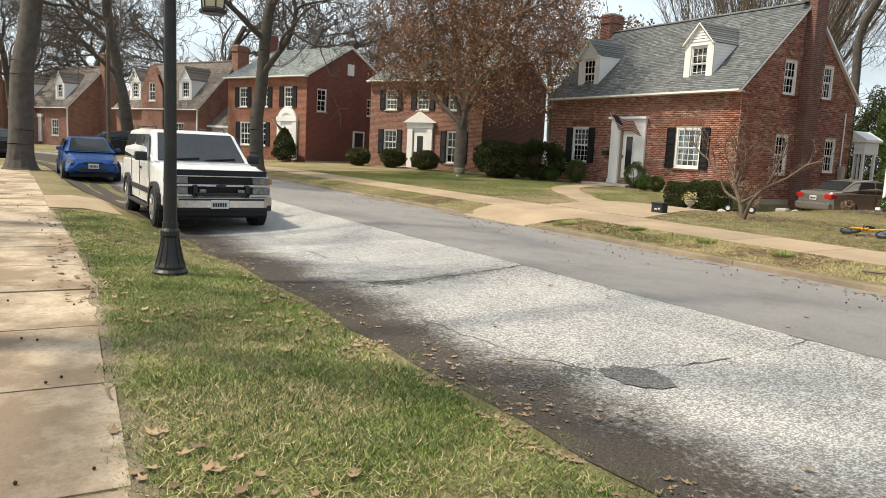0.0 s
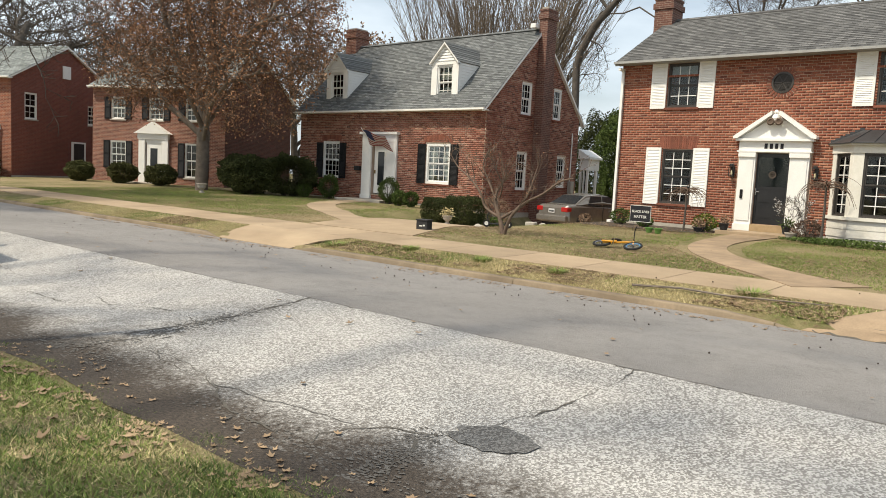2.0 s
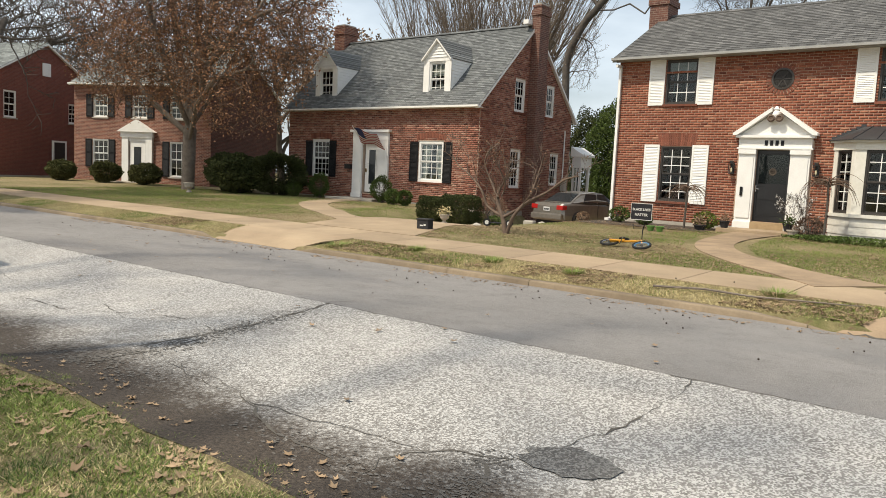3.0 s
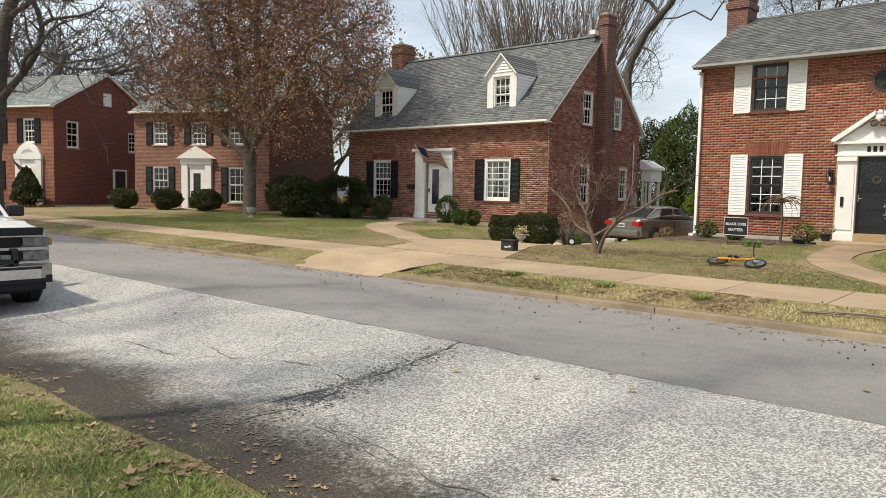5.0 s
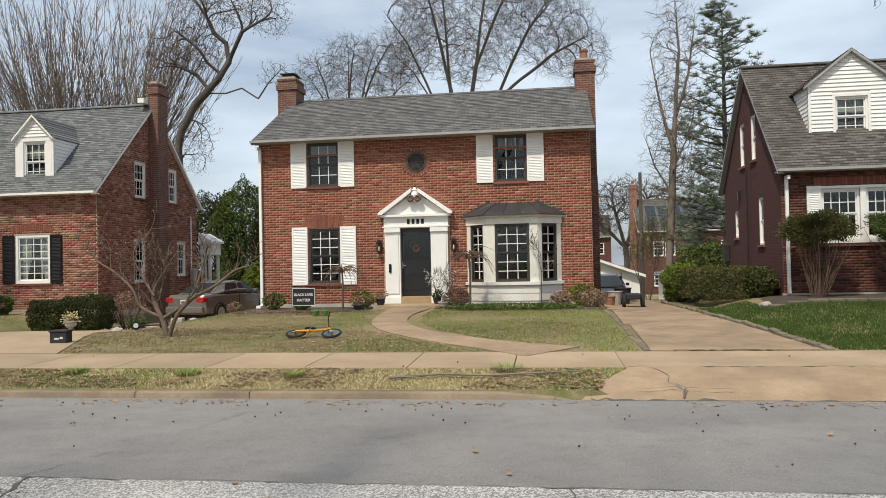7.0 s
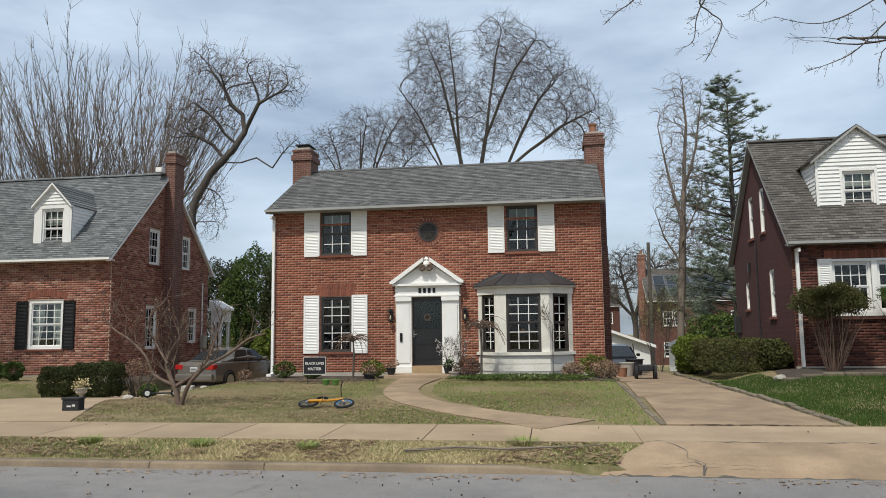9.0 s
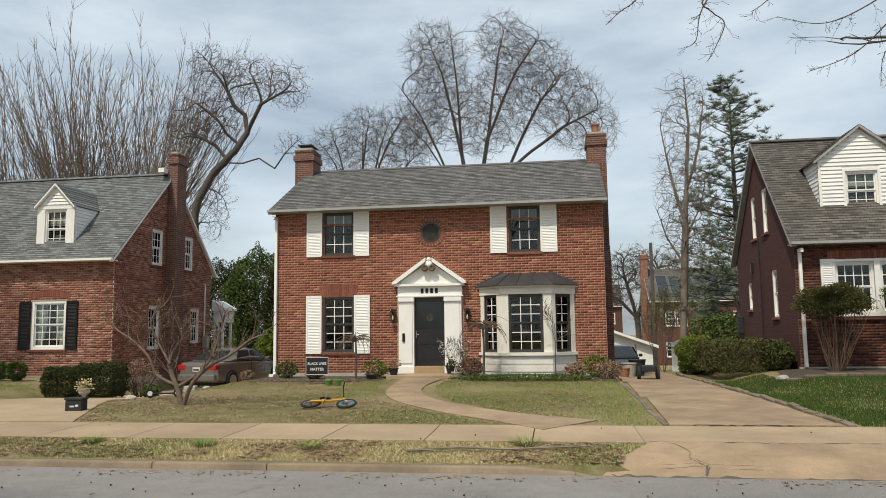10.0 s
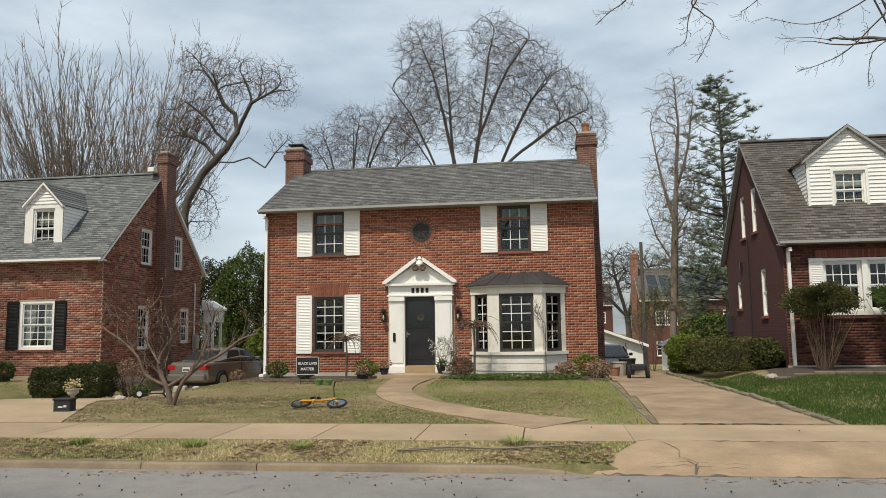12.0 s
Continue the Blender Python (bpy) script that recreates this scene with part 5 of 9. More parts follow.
dormer(dark_house, 12.36, 0.78, 4.95, 6.5, 7.4, 2.26, 2.8, (0.85, 5.03, 6.14), frieze=False, roof="shingle_dark", trim="trim_grey", o=0.12)
part("downspout", boxes((10.3, 10.38, -0.1, -0.02, 0.75, 3.8), (10.305, 10.375, -0.3, -0.02, 3.8, 3.9)), "white", dark_house)
part("wall_bracket", boxes((10.14, 10.219, 4.2, 4.3, 3.6, 3.9)), "iron", dark_house)
part("service_pipe", tube([(10.17, 3.3, 0.9), (10.17, 3.3, 4.6)], 0.02), "plastic", dark_house)
part("service_box", boxes((10.05, 10.219, 5.85, 6.2, 1.6, 2.2), bev=0.02), "plastic", dark_house)
part("foundation", boxes((10.2, 19.5, -0.02, 0.1, 0.0, 0.75)), "stone", dark_house)


# ---------- kerb, walks and drives ----------
def slab(poly, material, name, parent, dz=0.012, thick=0.0, step=0.6):
    return part(name, patchwork(poly, step, dz, thick), material, parent)


kerb = tagged(part("kerb", bmesh.new(), "kerb"), "weathered tan concrete kerb along the lawn", "kerb", kind="structure")


def kerb_run(x0, x1, y0=-13.08, y1=-12.93, flare0=False, flare1=False):
    x = x0
    i = 0
    while x < x1 - 0.05:
        xe = min(x1, x + 3.9)
        n = 6
        v, f = [], []
        for k in range(n + 1):
            t = x + 0.006 + (xe - x - 0.012) * k / n
            b = bend(t)
            top = gz(t, -12.98 + b) + 0.004 + 0.006 * noise.noise(Vector((t * 2, 1, 5)))
            if flare1 and t > x1 - 0.7:
                top -= 0.1 * (t - x1 + 0.7) / 0.7
            if flare0 and t < x0 + 0.7:
                top -= 0.1 * (x0 + 0.7 - t) / 0.7
            for yy, zz in ((y0, -0.15), (y0, top - 0.02), (y0 + 0.02, top), (y1, top + 0.003), (y1, -0.15)):
                v.append((t, yy + b, zz))
        for k in range(n):
            for j in range(4):
                f.append((k * 5 + j, (k + 1) * 5 + j, (k + 1) * 5 + j + 1, k * 5 + j + 1))
        part("kerb_stone", quadmesh("kerb_stone", v, f), "kerb", kerb)
        x = xe
        i += 1


kerb_run(-60, -7.9, flare1=True)
kerb_run(-5.4, 0.08, flare0=True)
kerb_run(0.08, 4.3, flare1=True)
kerb_run(9.6, 30, flare0=True)
pavement = tagged(part("pavement", bmesh.new(), "concrete"), "tan concrete sidewalk slabs with dark joints", "sidewalk", kind="structure")
for x in [4.95 - 1.52 * i for i in range(1, 31)] + [8.78 + 1.52 * i for i in range(10)]:
    xe = x + 1.52
    slab([(x + 0.008, -11.84 + bend(x)), (xe - 0.008, -11.84 + bend(xe)), (xe - 0.008, -10.3 + bend(xe)), (x + 0.008, -10.3 + bend(x))], "concrete", "paving_slab", pavement, -0.03, 0.04, 0.8)
slab([(4.95, -11.84), (8.78, -11.84), (8.78, -10.3), (4.95, -10.3)], "concrete", "paving_slab", pavement, -0.03, 0.04, 0.8)
drive = tagged(part("driveway", bmesh.new(), "drive"), "reddish tan concrete driveway between the houses", "driveway", kind="structure")
slab([(4.3, -13.1), (9.6, -13.1), (8.75, -11.86), (5.0, -11.86)], "drive", "drive_apron", drive, 0.004, 0.02)
for ya, yb in ((-10.28, -6.2), (-6.18, -2.0), (-1.98, 3.0), (3.02, 9.0), (9.02, 17.0)):
    ra, rb = 8.0 - 0.05 * (ya + 10.3), 8.0 - 0.05 * (yb + 10.3)
    slab([(5.5, ya), (ra, ya), (rb, yb), (5.62, yb)], "drive", "drive_slab", drive, 0.0, 0.03)
# stone edging beside the drive
rn = random.Random(8)
y = -10.2
while y < 2:
    L = rn.uniform(0.35, 0.6)
    xx = 8.05 - 0.05 * (y + 10.3)
    b = part("edging_stone", boxes((-0.06, 0.06, 0, L - 0.02, -0.1, 0.055), bev=0.02), "edging", drive)
    b.matrix_basis = pose(xx + 0.12 + rn.uniform(-0.02, 0.02), y, gz(xx, y) + rn.uniform(-0.02, 0.02), rn.uniform(-3, 3), rn.uniform(-5, 5), rn.uniform(-3, 4))
    y += L
y = -10.2
while y < -3:
    L = rn.uniform(0.7, 1.1)
    b = part("edging_stone", boxes((-0.05, 0.05, 0, L - 0.03, -0.1, 0.03), bev=0.012), "edging", drive)
    b.matrix_basis = pose(5.44 + rn.uniform(-0.02, 0.02), y, gz(5.45, y), 0, rn.uniform(-4, 4), rn.uniform(-2, 2))
    y += L
side_drive = tagged(part("side_driveway", bmesh.new(), "concrete"), "tan concrete driveway sloping down beside the house", "driveway", kind="structure")
slab([(-7.9, -13.1), (-5.4, -13.1), (-4.9, -11.86), (-8.4, -11.86)], "concrete", "drive_apron", side_drive, 0.004, 0.02)
for a in ([(-8.2, -10.28), (-4.6, -10.28), (-6.6, -6.0), (-9.6, -6.0)], [(-9.6, -5.98), (-6.6, -5.98), (-7.3, -1.0), (-10.0, -1.0)], [(-10.0, -0.98), (-7.3, -0.98), (-7.2, 9.0), (-10.1, 9.0)]):
    slab(a, "concrete", "drive_slab", side_drive, 0.0, 0.02)
front_walk = tagged(part("front_walk", bmesh.new(), "drive"), "curving tan concrete path to the front steps", "path", kind="structure")


def path_slabs(mid, w, material, parent):
    P = [Vector(p) for p in mid]
    fine = []
    for i in range(len(P) - 1):
        a, b, c, d = P[max(0, i - 1)], P[i], P[i + 1], P[min(len(P) - 1, i + 2)]
        for t in (0, 0.25, 0.5, 0.75):
            fine.append(0.5 * ((2 * b) + (c - a) * t + (2 * a - 5 * b + 4 * c - d) * t * t + (3 * b - a - 3 * c + d) * t ** 3))
    fine.append(P[-1])
    side = []
    for i, p in enumerate(fine):
        d = (fine[min(i + 1, len(fine) - 1)] - fine[max(0, i - 1)]).xy.normalized()
        side.append(((p.x + d.y * p.z, p.y - d.x * p.z), (p.x - d.y * p.z, p.y + d.x * p.z)))
    for i in range(0, len(fine) - 1, 4):
        run = side[i:i + 5]
        slab([s[0] for s in run] + [s[1] for s in reversed(run)], material, "path_slab", parent, 0.004, 0.016, 0.7)


path_slabs([(0.0, -1.16, 0.6), (0.0, -3.2, 0.45), (0.25, -5.2, 0.42), (0.9, -6.9, 0.42), (2.0, -8.4, 0.45), (3.1, -9.5, 0.5), (4.0, -10.25, 0.7)], 0.5, "drive", front_walk)
cape_walk = tagged(part("cape_walk", bmesh.new(), "concrete"), "tan concrete path branching from the side drive", "path", kind="structure")
path_slabs([(-7.9, -8.6, 0.5), (-10.2, -7.2, 0.5), (-13.0, -5.6, 0.5), (-15.2, -3.6, 0.55), (-16.3, -0.9, 0.7)], 0.5, "concrete", cape_walk)
near_walk = tagged(part("near_sidewalk", bmesh.new(), "walk_old"), "old stained concrete sidewalk squares", "sidewalk", kind="structure")
rn = random.Random(3)
x = -27.0
while x < 16:
    xe = x + 1.5
    o = rn.uniform(-0.03, 0.03)
    ea, eb = -22.16 - 0.07 * max(0, min(x, 7) + 0.5) + o, -22.16 - 0.07 * max(0, min(xe, 7) + 0.5) + o
    b = slab([(x + 0.015, -23.75), (xe - 0.015, -23.75), (xe - 0.015, eb), (x + 0.015, ea)], "walk_old", "paving_slab", near_walk, -0.03 + rn.uniform(0, 0.01), 0.036, 0.8)
    x = xe
slab([(-11.5, -22.2), (-8.5, -22.2), (-8.2, -20.9), (-12.0, -20.9)], "concrete", "near_apron", near_walk, 0.0, 0.03)
# cracks, seam and the tar patch
crack([(-30, -17.1), (-16, -17.1), (-8, -17.1), (-2, -17.1), (3, -17.1), (9, -17.1), (16, -17.1)], 0.009, "road_seam", seed=2)
crack([(0.0, -17.1), (0.2, -18.0), (0.24, -18.6), (0.2, -19.4), (0.14, -20.0)], 0.026, seed=3)
crack([(0.24, -18.7), (0.45, -19.2), (0.35, -19.9)], 0.022, seed=33)
crack([(-0.09, -17.1), (0.3, -15.3), (0.5, -13.3)], 0.006, seed=4)
crack([(4.05, -17.1), (4.1, -17.7), (4.08, -18.3), (3.99, -18.8), (3.95, -19.0)], 0.016, seed=5)


def mud(line, n, spread, seed):
    """Scattered flakes of mud beside a crack, as one mesh."""
    rn = random.Random(seed)
    v, f = [], []
    for k in range(n):
        t = rn.random() * (len(line) - 1)
        i = int(t)
        x = line[i][0] + (line[i + 1][0] - line[i][0]) * (t - i) + rn.gauss(0, spread)
        y = line[i][1] + (line[i + 1][1] - line[i][1]) * (t - i) + rn.gauss(0, spread * 0.6)
        r = rn.uniform(0.004, 0.013)
        z = gz(x, y) + 0.0085 + 0.0015 * rn.random()
        a0 = rn.uniform(0, 6.28)
        f.append(tuple(range(len(v), len(v) + 7)))
        for q in range(7):
            rr = r * rn.uniform(0.5, 1.2)
            v.append((x + rr * 1.5 * math.cos(a0 + q * 0.898), y + rr * math.sin(a0 + q * 0.898), z))
    part("mud_stain", quadmesh("mud_stain", v, f), "stain", road_old, "dark crumbs of mud along a crack")["kind"] = "stuff"


mud([(0.1, -17.4), (0.22, -18.3), (0.3, -18.8), (0.4, -19.3), (0.2, -20.1)], 900, 0.1, 41)
mud([(-0.6, -20.1), (0.3, -19.9), (1.2, -20.2)], 500, 0.22, 42)
mud([(3.75, -19.3), (3.85, -19.7), (3.9, -20.1)], 400, 0.08, 43)
mud([(2.4, -20.1), (3.6, -20.0), (4.8, -20.1)], 400, 0.22, 44)
crack([(0.6, -19.5), (1.16, -19.6), (2.07, -19.68), (2.86, -19.56), (3.51, -19.55)], 0.006, seed=6)
crack([(3.84, -19.29), (3.78, -19.45), (3.9, -19.71), (3.96, -19.9)], 0.018, seed=7)
crack([(-6, -18.4), (-4, -18.6), (-2.5, -18.5), (-1.0, -18.9)], 0.005, seed=8)
crack([(5.25, -11.9), (5.45, -12.25), (5.4, -12.6), (5.6, -12.85), (5.5, -13.08)], 0.014, seed=9, dz=0.028)
crack([(4.9, -12.9), (5.5, -12.85), (6.3, -12.95)], 0.01, seed=10, dz=0.028)
crack([(5.0, -11.85), (6.5, -11.86), (8.75, -11.85), (10.5, -11.86)], 0.02, seed=19, dz=0.028)
crack([(5.5, -10.29), (6.8, -10.29), (8.0, -10.29)], 0.014, seed=20, dz=0.034)
crack([(4.4, -13.1), (6.0, -13.12), (8.0, -13.11), (9.6, -13.12)], 0.025, seed=21, dz=0.024)
crack([(0.24, -18.7), (-0.4, -18.55), (-0.85, -18.6), (-1.9, -19.05), (-3.0, -19.0)], 0.009, seed=12)
crack([(0.9, -19.5), (1.38, -19.52), (1.86, -19.62), (2.5, -19.9), (3.1, -19.95)], 0.012, seed=13)
crack([(3.84, -19.3), (3.5, -19.42), (3.3, -19.7), (3.35, -20.0)], 0.012, seed=17)
crack([(-9.0, -19.2), (-6.5, -18.9), (-3.0, -19.0)], 0.006, seed=18)
bm = bmesh.new()
rn = random.Random(11)
ring = []
for i in range(28):
    a = 2 * math.pi * i / 28
    r = 1 + rn.uniform(-0.14, 0.14)
    px, py = 4.1 + 0.27 * r * math.cos(a), -19.13 + 0.2 * r * math.sin(a)
    ring.append(bm.verts.new((px, py, gz(px, py) + 0.013)))
c = bm.verts.new((4.1, -19.13, gz(4.1, -19.13) + 0.016))
for i in range(28):
    bm.faces.new((ring[i], ring[(i + 1) % 28], c))
part("tar_patch", bm, "patch", road_old, "dark worn asphalt patch")
bed = tagged(part("planting_bed", patchwork([(9.2, -3.3), (20, -3.6), (20, -1.25), (9.6, -1.25)], 0.6, 0.03), "soil"), "dark mulch bed along the house", "flower bed", kind="structure")
x = 9.2
rn = random.Random(5)
while x < 20:
    L = rn.uniform(0.35, 0.5)
    b = part("edging_stone", boxes((0, L - 0.02, -0.08, 0.08, -0.1, 0.07), bev=0.025), "edging", bed)
    b.matrix_basis = pose(x, -3.4 - 0.028 * (x - 9.2), gz(x, -3.4) + 0.02, 0, 0, rn.uniform(-3, 3))
    x += L
house_bed = tagged(part("foundation_bed", patchwork([(-5.0, -2.3), (-1.15, -2.0), (-1.15, -0.02), (-5.0, -0.02)], 0.5, 0.02), "soil"), "leaf-strewn planting bed under the windows", "flower bed", kind="structure")
part("bed_end", patchwork([(1.15, -1.6), (5.4, -2.2), (5.4, -0.02), (1.15, -0.02)], 0.5, 0.02), "soil", house_bed)


# ---------- plants ----------
def frusta(P0, P1, R0, R1, k):
    """Tapered bars as one mesh: arrays of ends and radii."""
    P0, P1 = np.asarray(P0, float), np.asarray(P1, float)
    R0, R1 = np.asarray(R0, float), np.asarray(R1, float)
    d = P1 - P0
    d /= np.maximum(np.linalg.norm(d, axis=1, keepdims=True), 1e-9)
    ref = np.where(np.abs(d[:, 2:3]) < 0.9, np.array([[0, 0, 1.0]]), np.array([[1.0, 0, 0]]))
    a = np.cross(d, ref)
    a /= np.linalg.norm(a, axis=1, keepdims=True)
    b = np.cross(d, a)
    n = len(P0)
    ang = 2 * np.pi * np.arange(k) / k
    off = a[:, None, :] * np.cos(ang)[None, :, None] + b[:, None, :] * np.sin(ang)[None, :, None]
    V = np.concatenate([P0[:, None, :] + off * R0[:, None, None], P1[:, None, :] + off * R1[:, None, None]], axis=1).reshape(-1, 3)
    base = (np.arange(n) * 2 * k)[:, None]
    i = np.arange(k)
    F = np.stack([base + i, base + (i + 1) % k, base + k + (i + 1) % k, base + k + i], axis=2).reshape(-1, 4)
    return V, F


def leaf_mesh(name, centres, size, rn, jitter=0.3, aspect=0.6):
    """Small leaves, each a bent pair of triangles, at the given centres."""
    C = np.asarray(centres, float)
    n = len(C)
    g = np.random.RandomState(rn)
    u = g.normal(size=(n, 3))
    u /= np.linalg.norm(u, axis=1, keepdims=True)
    w = np.cross(u, g.normal(size=(n, 3)))
    w /= np.linalg.norm(w, axis=1, keepdims=True)
    s = size * g.uniform(1 - jitter, 1 + jitter, (n, 1))
    V = np.stack([C - u * s, C + w * s * aspect, C + u * s, C - w * s * aspect + np.cross(u, w) * s * 0.25], axis=1).reshape(-1, 3)
    F = np.arange(4 * n).reshape(n, 4)
    return quadmesh(name, V, F)


def grow(seed, height, r0, spread=0.55, levels=5, fork=0.3, up=0.12, kids=(3, 5), wob=0.16, decay=0.66, lean=(0, 0), stems=1, stem_spread=0.0, min_r=0.006, trunk_frac=0.34, kid_angle=(28, 62), starts=()):
    """A bare tree's bars, grown branch by branch. Returns thick and thin bars and the tips."""
    rn = random.Random(seed)
    thick, thin, tips = [], [], []

    def branch(p, d, length, r, level):
        n = max(2 if level >= levels else 3, int(length / (0.5 if level < 2 else 0.32)))
        wb = wob * (0.35 if level == 0 else 1.0)
        pts = [p]
        seg = length / n
        r1 = r * (0.55 if level == 0 else 0.4)
        spawn = []
        for i in range(n):
            d = (d + Vector((rn.gauss(0, wb), rn.gauss(0, wb), rn.gauss(0, wb) + up * (0.5 if level else 0.15)))).normalized()
            q = p + d * seg
            ra, rb = r + (r1 - r) * i / n, r + (r1 - r) * (i + 1) / n
            (thick if ra > 0.035 else thin).append((p, q, max(min_r, ra), max(min_r, rb)))
            t = (i + 1) / n
            if (level == 0 and t > trunk_frac) or (level > 0 and t > 0.22):
                spawn.append((q.copy(), d.copy(), rb, t))
            p = q
        if level >= levels:
            tips.append(p)
            return
        k = rn.randint(*kids) + (2 if level == 0 else 0)
        k = max(2, k)
        for j in range(k):
            q, dd, rb, t = spawn[min(len(spawn) - 1, int(len(spawn) * (j + rn.random()) / k))]
            ax = dd.orthogonal().normalized()
            ax.rotate(Matrix.Rotation(rn.uniform(0, 2 * math.pi), 3, dd))
            nd = dd.copy()
            nd.rotate(Matrix.Rotation(radians(rn.uniform(*kid_angle)) * (spread / 0.55), 3, ax))
            nd.z += up
            nd.normalize()
            branch(q, nd, length * decay * rn.uniform(0.7, 1.1) * (1.05 - 0.35 * t if level == 0 else 1), max(min_r, rb * (rn.uniform(0.34, 0.6) if level == 0 else rn.uniform(0.5, 0.78))), level + 1)
        tips.append(p)

    for p, d, length, r, level in starts:
        branch(Vector(p), Vector(d).normalized(), length, r, level)
    for s in range(0 if starts else stems):
        a = 2 * math.pi * (s + rn.random() * 0.6) / stems
        d = Vector((math.cos(a) * stem_spread + lean[0], math.sin(a) * stem_spread + lean[1], 1)).normalized()
        branch(Vector((math.cos(a) * r0 * 0.8 if stems > 1 else 0, math.sin(a) * r0 * 0.8 if stems > 1 else 0, -0.1)), d, height * (0.62 if stems == 1 else 0.7), r0 / (1 if stems == 1 else math.sqrt(stems)), 0)
    return thick, thin, tips


def colonize(seed, limbs, blobs, n, reach, kill, step, lift=0.0, tip_r=0.006, power=2.4, cap=0.3, twigs=2, twig_len=0.4, jitter=0.12, rounds=90):
    """A bare crown: limbs are polylines of nodes, the crown grows from them into scattered points within the blobs (x, y, z, rx, ry, rz).
    Returns thick bars, thin bars and tips."""
    g = np.random.RandomState(seed)
    vol = np.array([b[3] * b[4] * b[5] for b in blobs])
    B = np.array(blobs, float)
    P, parent = [], []
    for pts in limbs:
        pts = [np.array(p, float) for p in pts]
        if P:
            near = int(np.argmin(np.linalg.norm(np.array(P) - pts[0], axis=1)))
            last = near
            run = [P[near]] + pts[1:]
        else:
            P.append(pts[0])
            parent.append(-1)
            last = 0
            run = pts
        for a, b in zip(run, run[1:]):
            k = max(1, int(np.linalg.norm(b - a) / step))
            side = g.normal(scale=0.08 * step, size=3)
            for i in range(1, k + 1):
                P.append(a + (b - a) * i / k + side * math.sin(math.pi * i / k))
                parent.append(last)
                last = len(P) - 1
    # a few main branches first, then finer ones, then the twigs
    for share, far, close, stride, trips in ((0.02, 3.0, 3.6, 1.5, 40), (0.12, 1.8, 1.9, 1.2, 50), (1.0, 1.0, 1.0, 1.0, rounds)):
        count = max(8, int(n * share))
        pick = g.choice(len(blobs), count, p=vol / vol.sum())
        d = g.normal(size=(count, 3))
        d /= np.linalg.norm(d, axis=1, keepdims=True)
        A = B[pick, :3] + d * (g.rand(count, 1) ** 0.42) * B[pick, 3:]
        best, who = np.full(len(A), 1e9), np.zeros(len(A), int)
        fresh, sprouts = list(range(len(P))), {}
        for _ in range(trips):
            N = np.array([P[i] for i in fresh], np.float32)
            a32 = A.astype(np.float32)
            dist = np.sqrt(np.maximum(0, (a32 ** 2).sum(1)[:, None] + (N ** 2).sum(1)[None, :] - 2 * a32 @ N.T))
            m = dist.argmin(axis=1)
            dm = dist[np.arange(len(A)), m]
            better = dm < best
            best[better] = dm[better]
            who[better] = np.array(fresh)[m[better]]
            tired = np.array([sprouts.get(w, 0) > 2 for w in who], bool)
            keep = (best > kill * close) & ~tired
            A, best, who = A[keep], best[keep], who[keep]
            pull = {}
            for i in np.where(best < reach * far)[0]:
                v = (A[i] - P[who[i]]) / best[i]
                pull[who[i]] = pull.get(who[i], 0) + v
            fresh = []
            for i, v in pull.items():
                v = v / max(1e-6, np.linalg.norm(v)) + g.normal(scale=jitter, size=3) + np.array((0, 0, lift))
                if parent[i] >= 0:
                    back = P[i] - P[parent[i]]
                    v = v + 0.85 * back / max(1e-6, np.linalg.norm(back))
                P.append(P[i] + v / np.linalg.norm(v) * step * stride)
                parent.append(int(i))
                fresh.append(len(P) - 1)
                sprouts[i] = sprouts.get(i, 0) + 1
            if not fresh or len(A) == 0 or len(P) > 14000:
                break
    P, parent = np.array(P), np.array(parent)
    flow = np.zeros(len(P))
    kids = np.bincount(parent[parent >= 0], minlength=len(P))
    for i in range(len(P) - 1, -1, -1):
        if kids[i] == 0:
            flow[i] += tip_r ** power
        if parent[i] >= 0:
            flow[parent[i]] += flow[i]
    R = np.minimum(flow ** (1 / power), cap)
    thick, thin, tips = [], [], []
    for i in range(1, len(P)):
        a, b = Vector(P[parent[i]]), Vector(P[i])
        seg = (a, b, min(R[parent[i]], R[i] * 1.3), R[i])
        (thick if R[i] > 0.035 else thin).append(seg)
        if R[i] > tip_r * 3.2:
            continue
        dd = (b - a).normalized()
        for _ in range(twigs if kids[i] else twigs + 1):
            q = (dd + Vector(g.normal(scale=0.38, size=3)) + Vector((0, 0, 0.15))).normalized()
            L = twig_len * g.uniform(0.5, 1.2)
            mid = b + q * L * 0.5
            end = mid + (q + Vector(g.normal(scale=0.2, size=3)) + Vector((0, 0, 0.1))).normalized() * L * 0.5
            thin += [(b, mid, tip_r * 0.8, tip_r * 0.62), (mid, end, tip_r * 0.62, tip_r * 0.5)]
            tips.append(end)
    return thick, thin, tips


def swung(dy, *pts):
    """A limb given by (x, z) points that swings dy metres back on its way."""
    n = len(pts) - 1
    return [(x, dy * k / n, z) for k, (x, z) in enumerate(pts)]


def fan(fork, ends):
    """Limbs that rise steeply from one fork and arch apart to their ends."""
    out = [[(0.2, 0, -0.2), (0.1, 0, fork * 0.5), (0, 0, fork)]]
    for k in range(0, len(ends), 2):
        pair = ends[k:k + 2]
        mx, my, mz = (sum(e[i] for e in pair) / len(pair) for i in range(3))
        split = (mx * 0.3, my * 0.3, fork + (mz - fork) * (0.34 + 0.06 * (k % 3)))
        out.append([(0, 0, fork), (mx * 0.1, my * 0.1, fork + (mz - fork) * 0.16), split])
        for x, y, z in pair:
            h = z - split[2]
            out.append([split] + [(split[0] + (x - split[0]) * a, split[1] + (y - split[1]) * a, split[2] + h * b) for a, b in ((0.26, 0.34), (0.58, 0.7), (1, 1))])
    return out


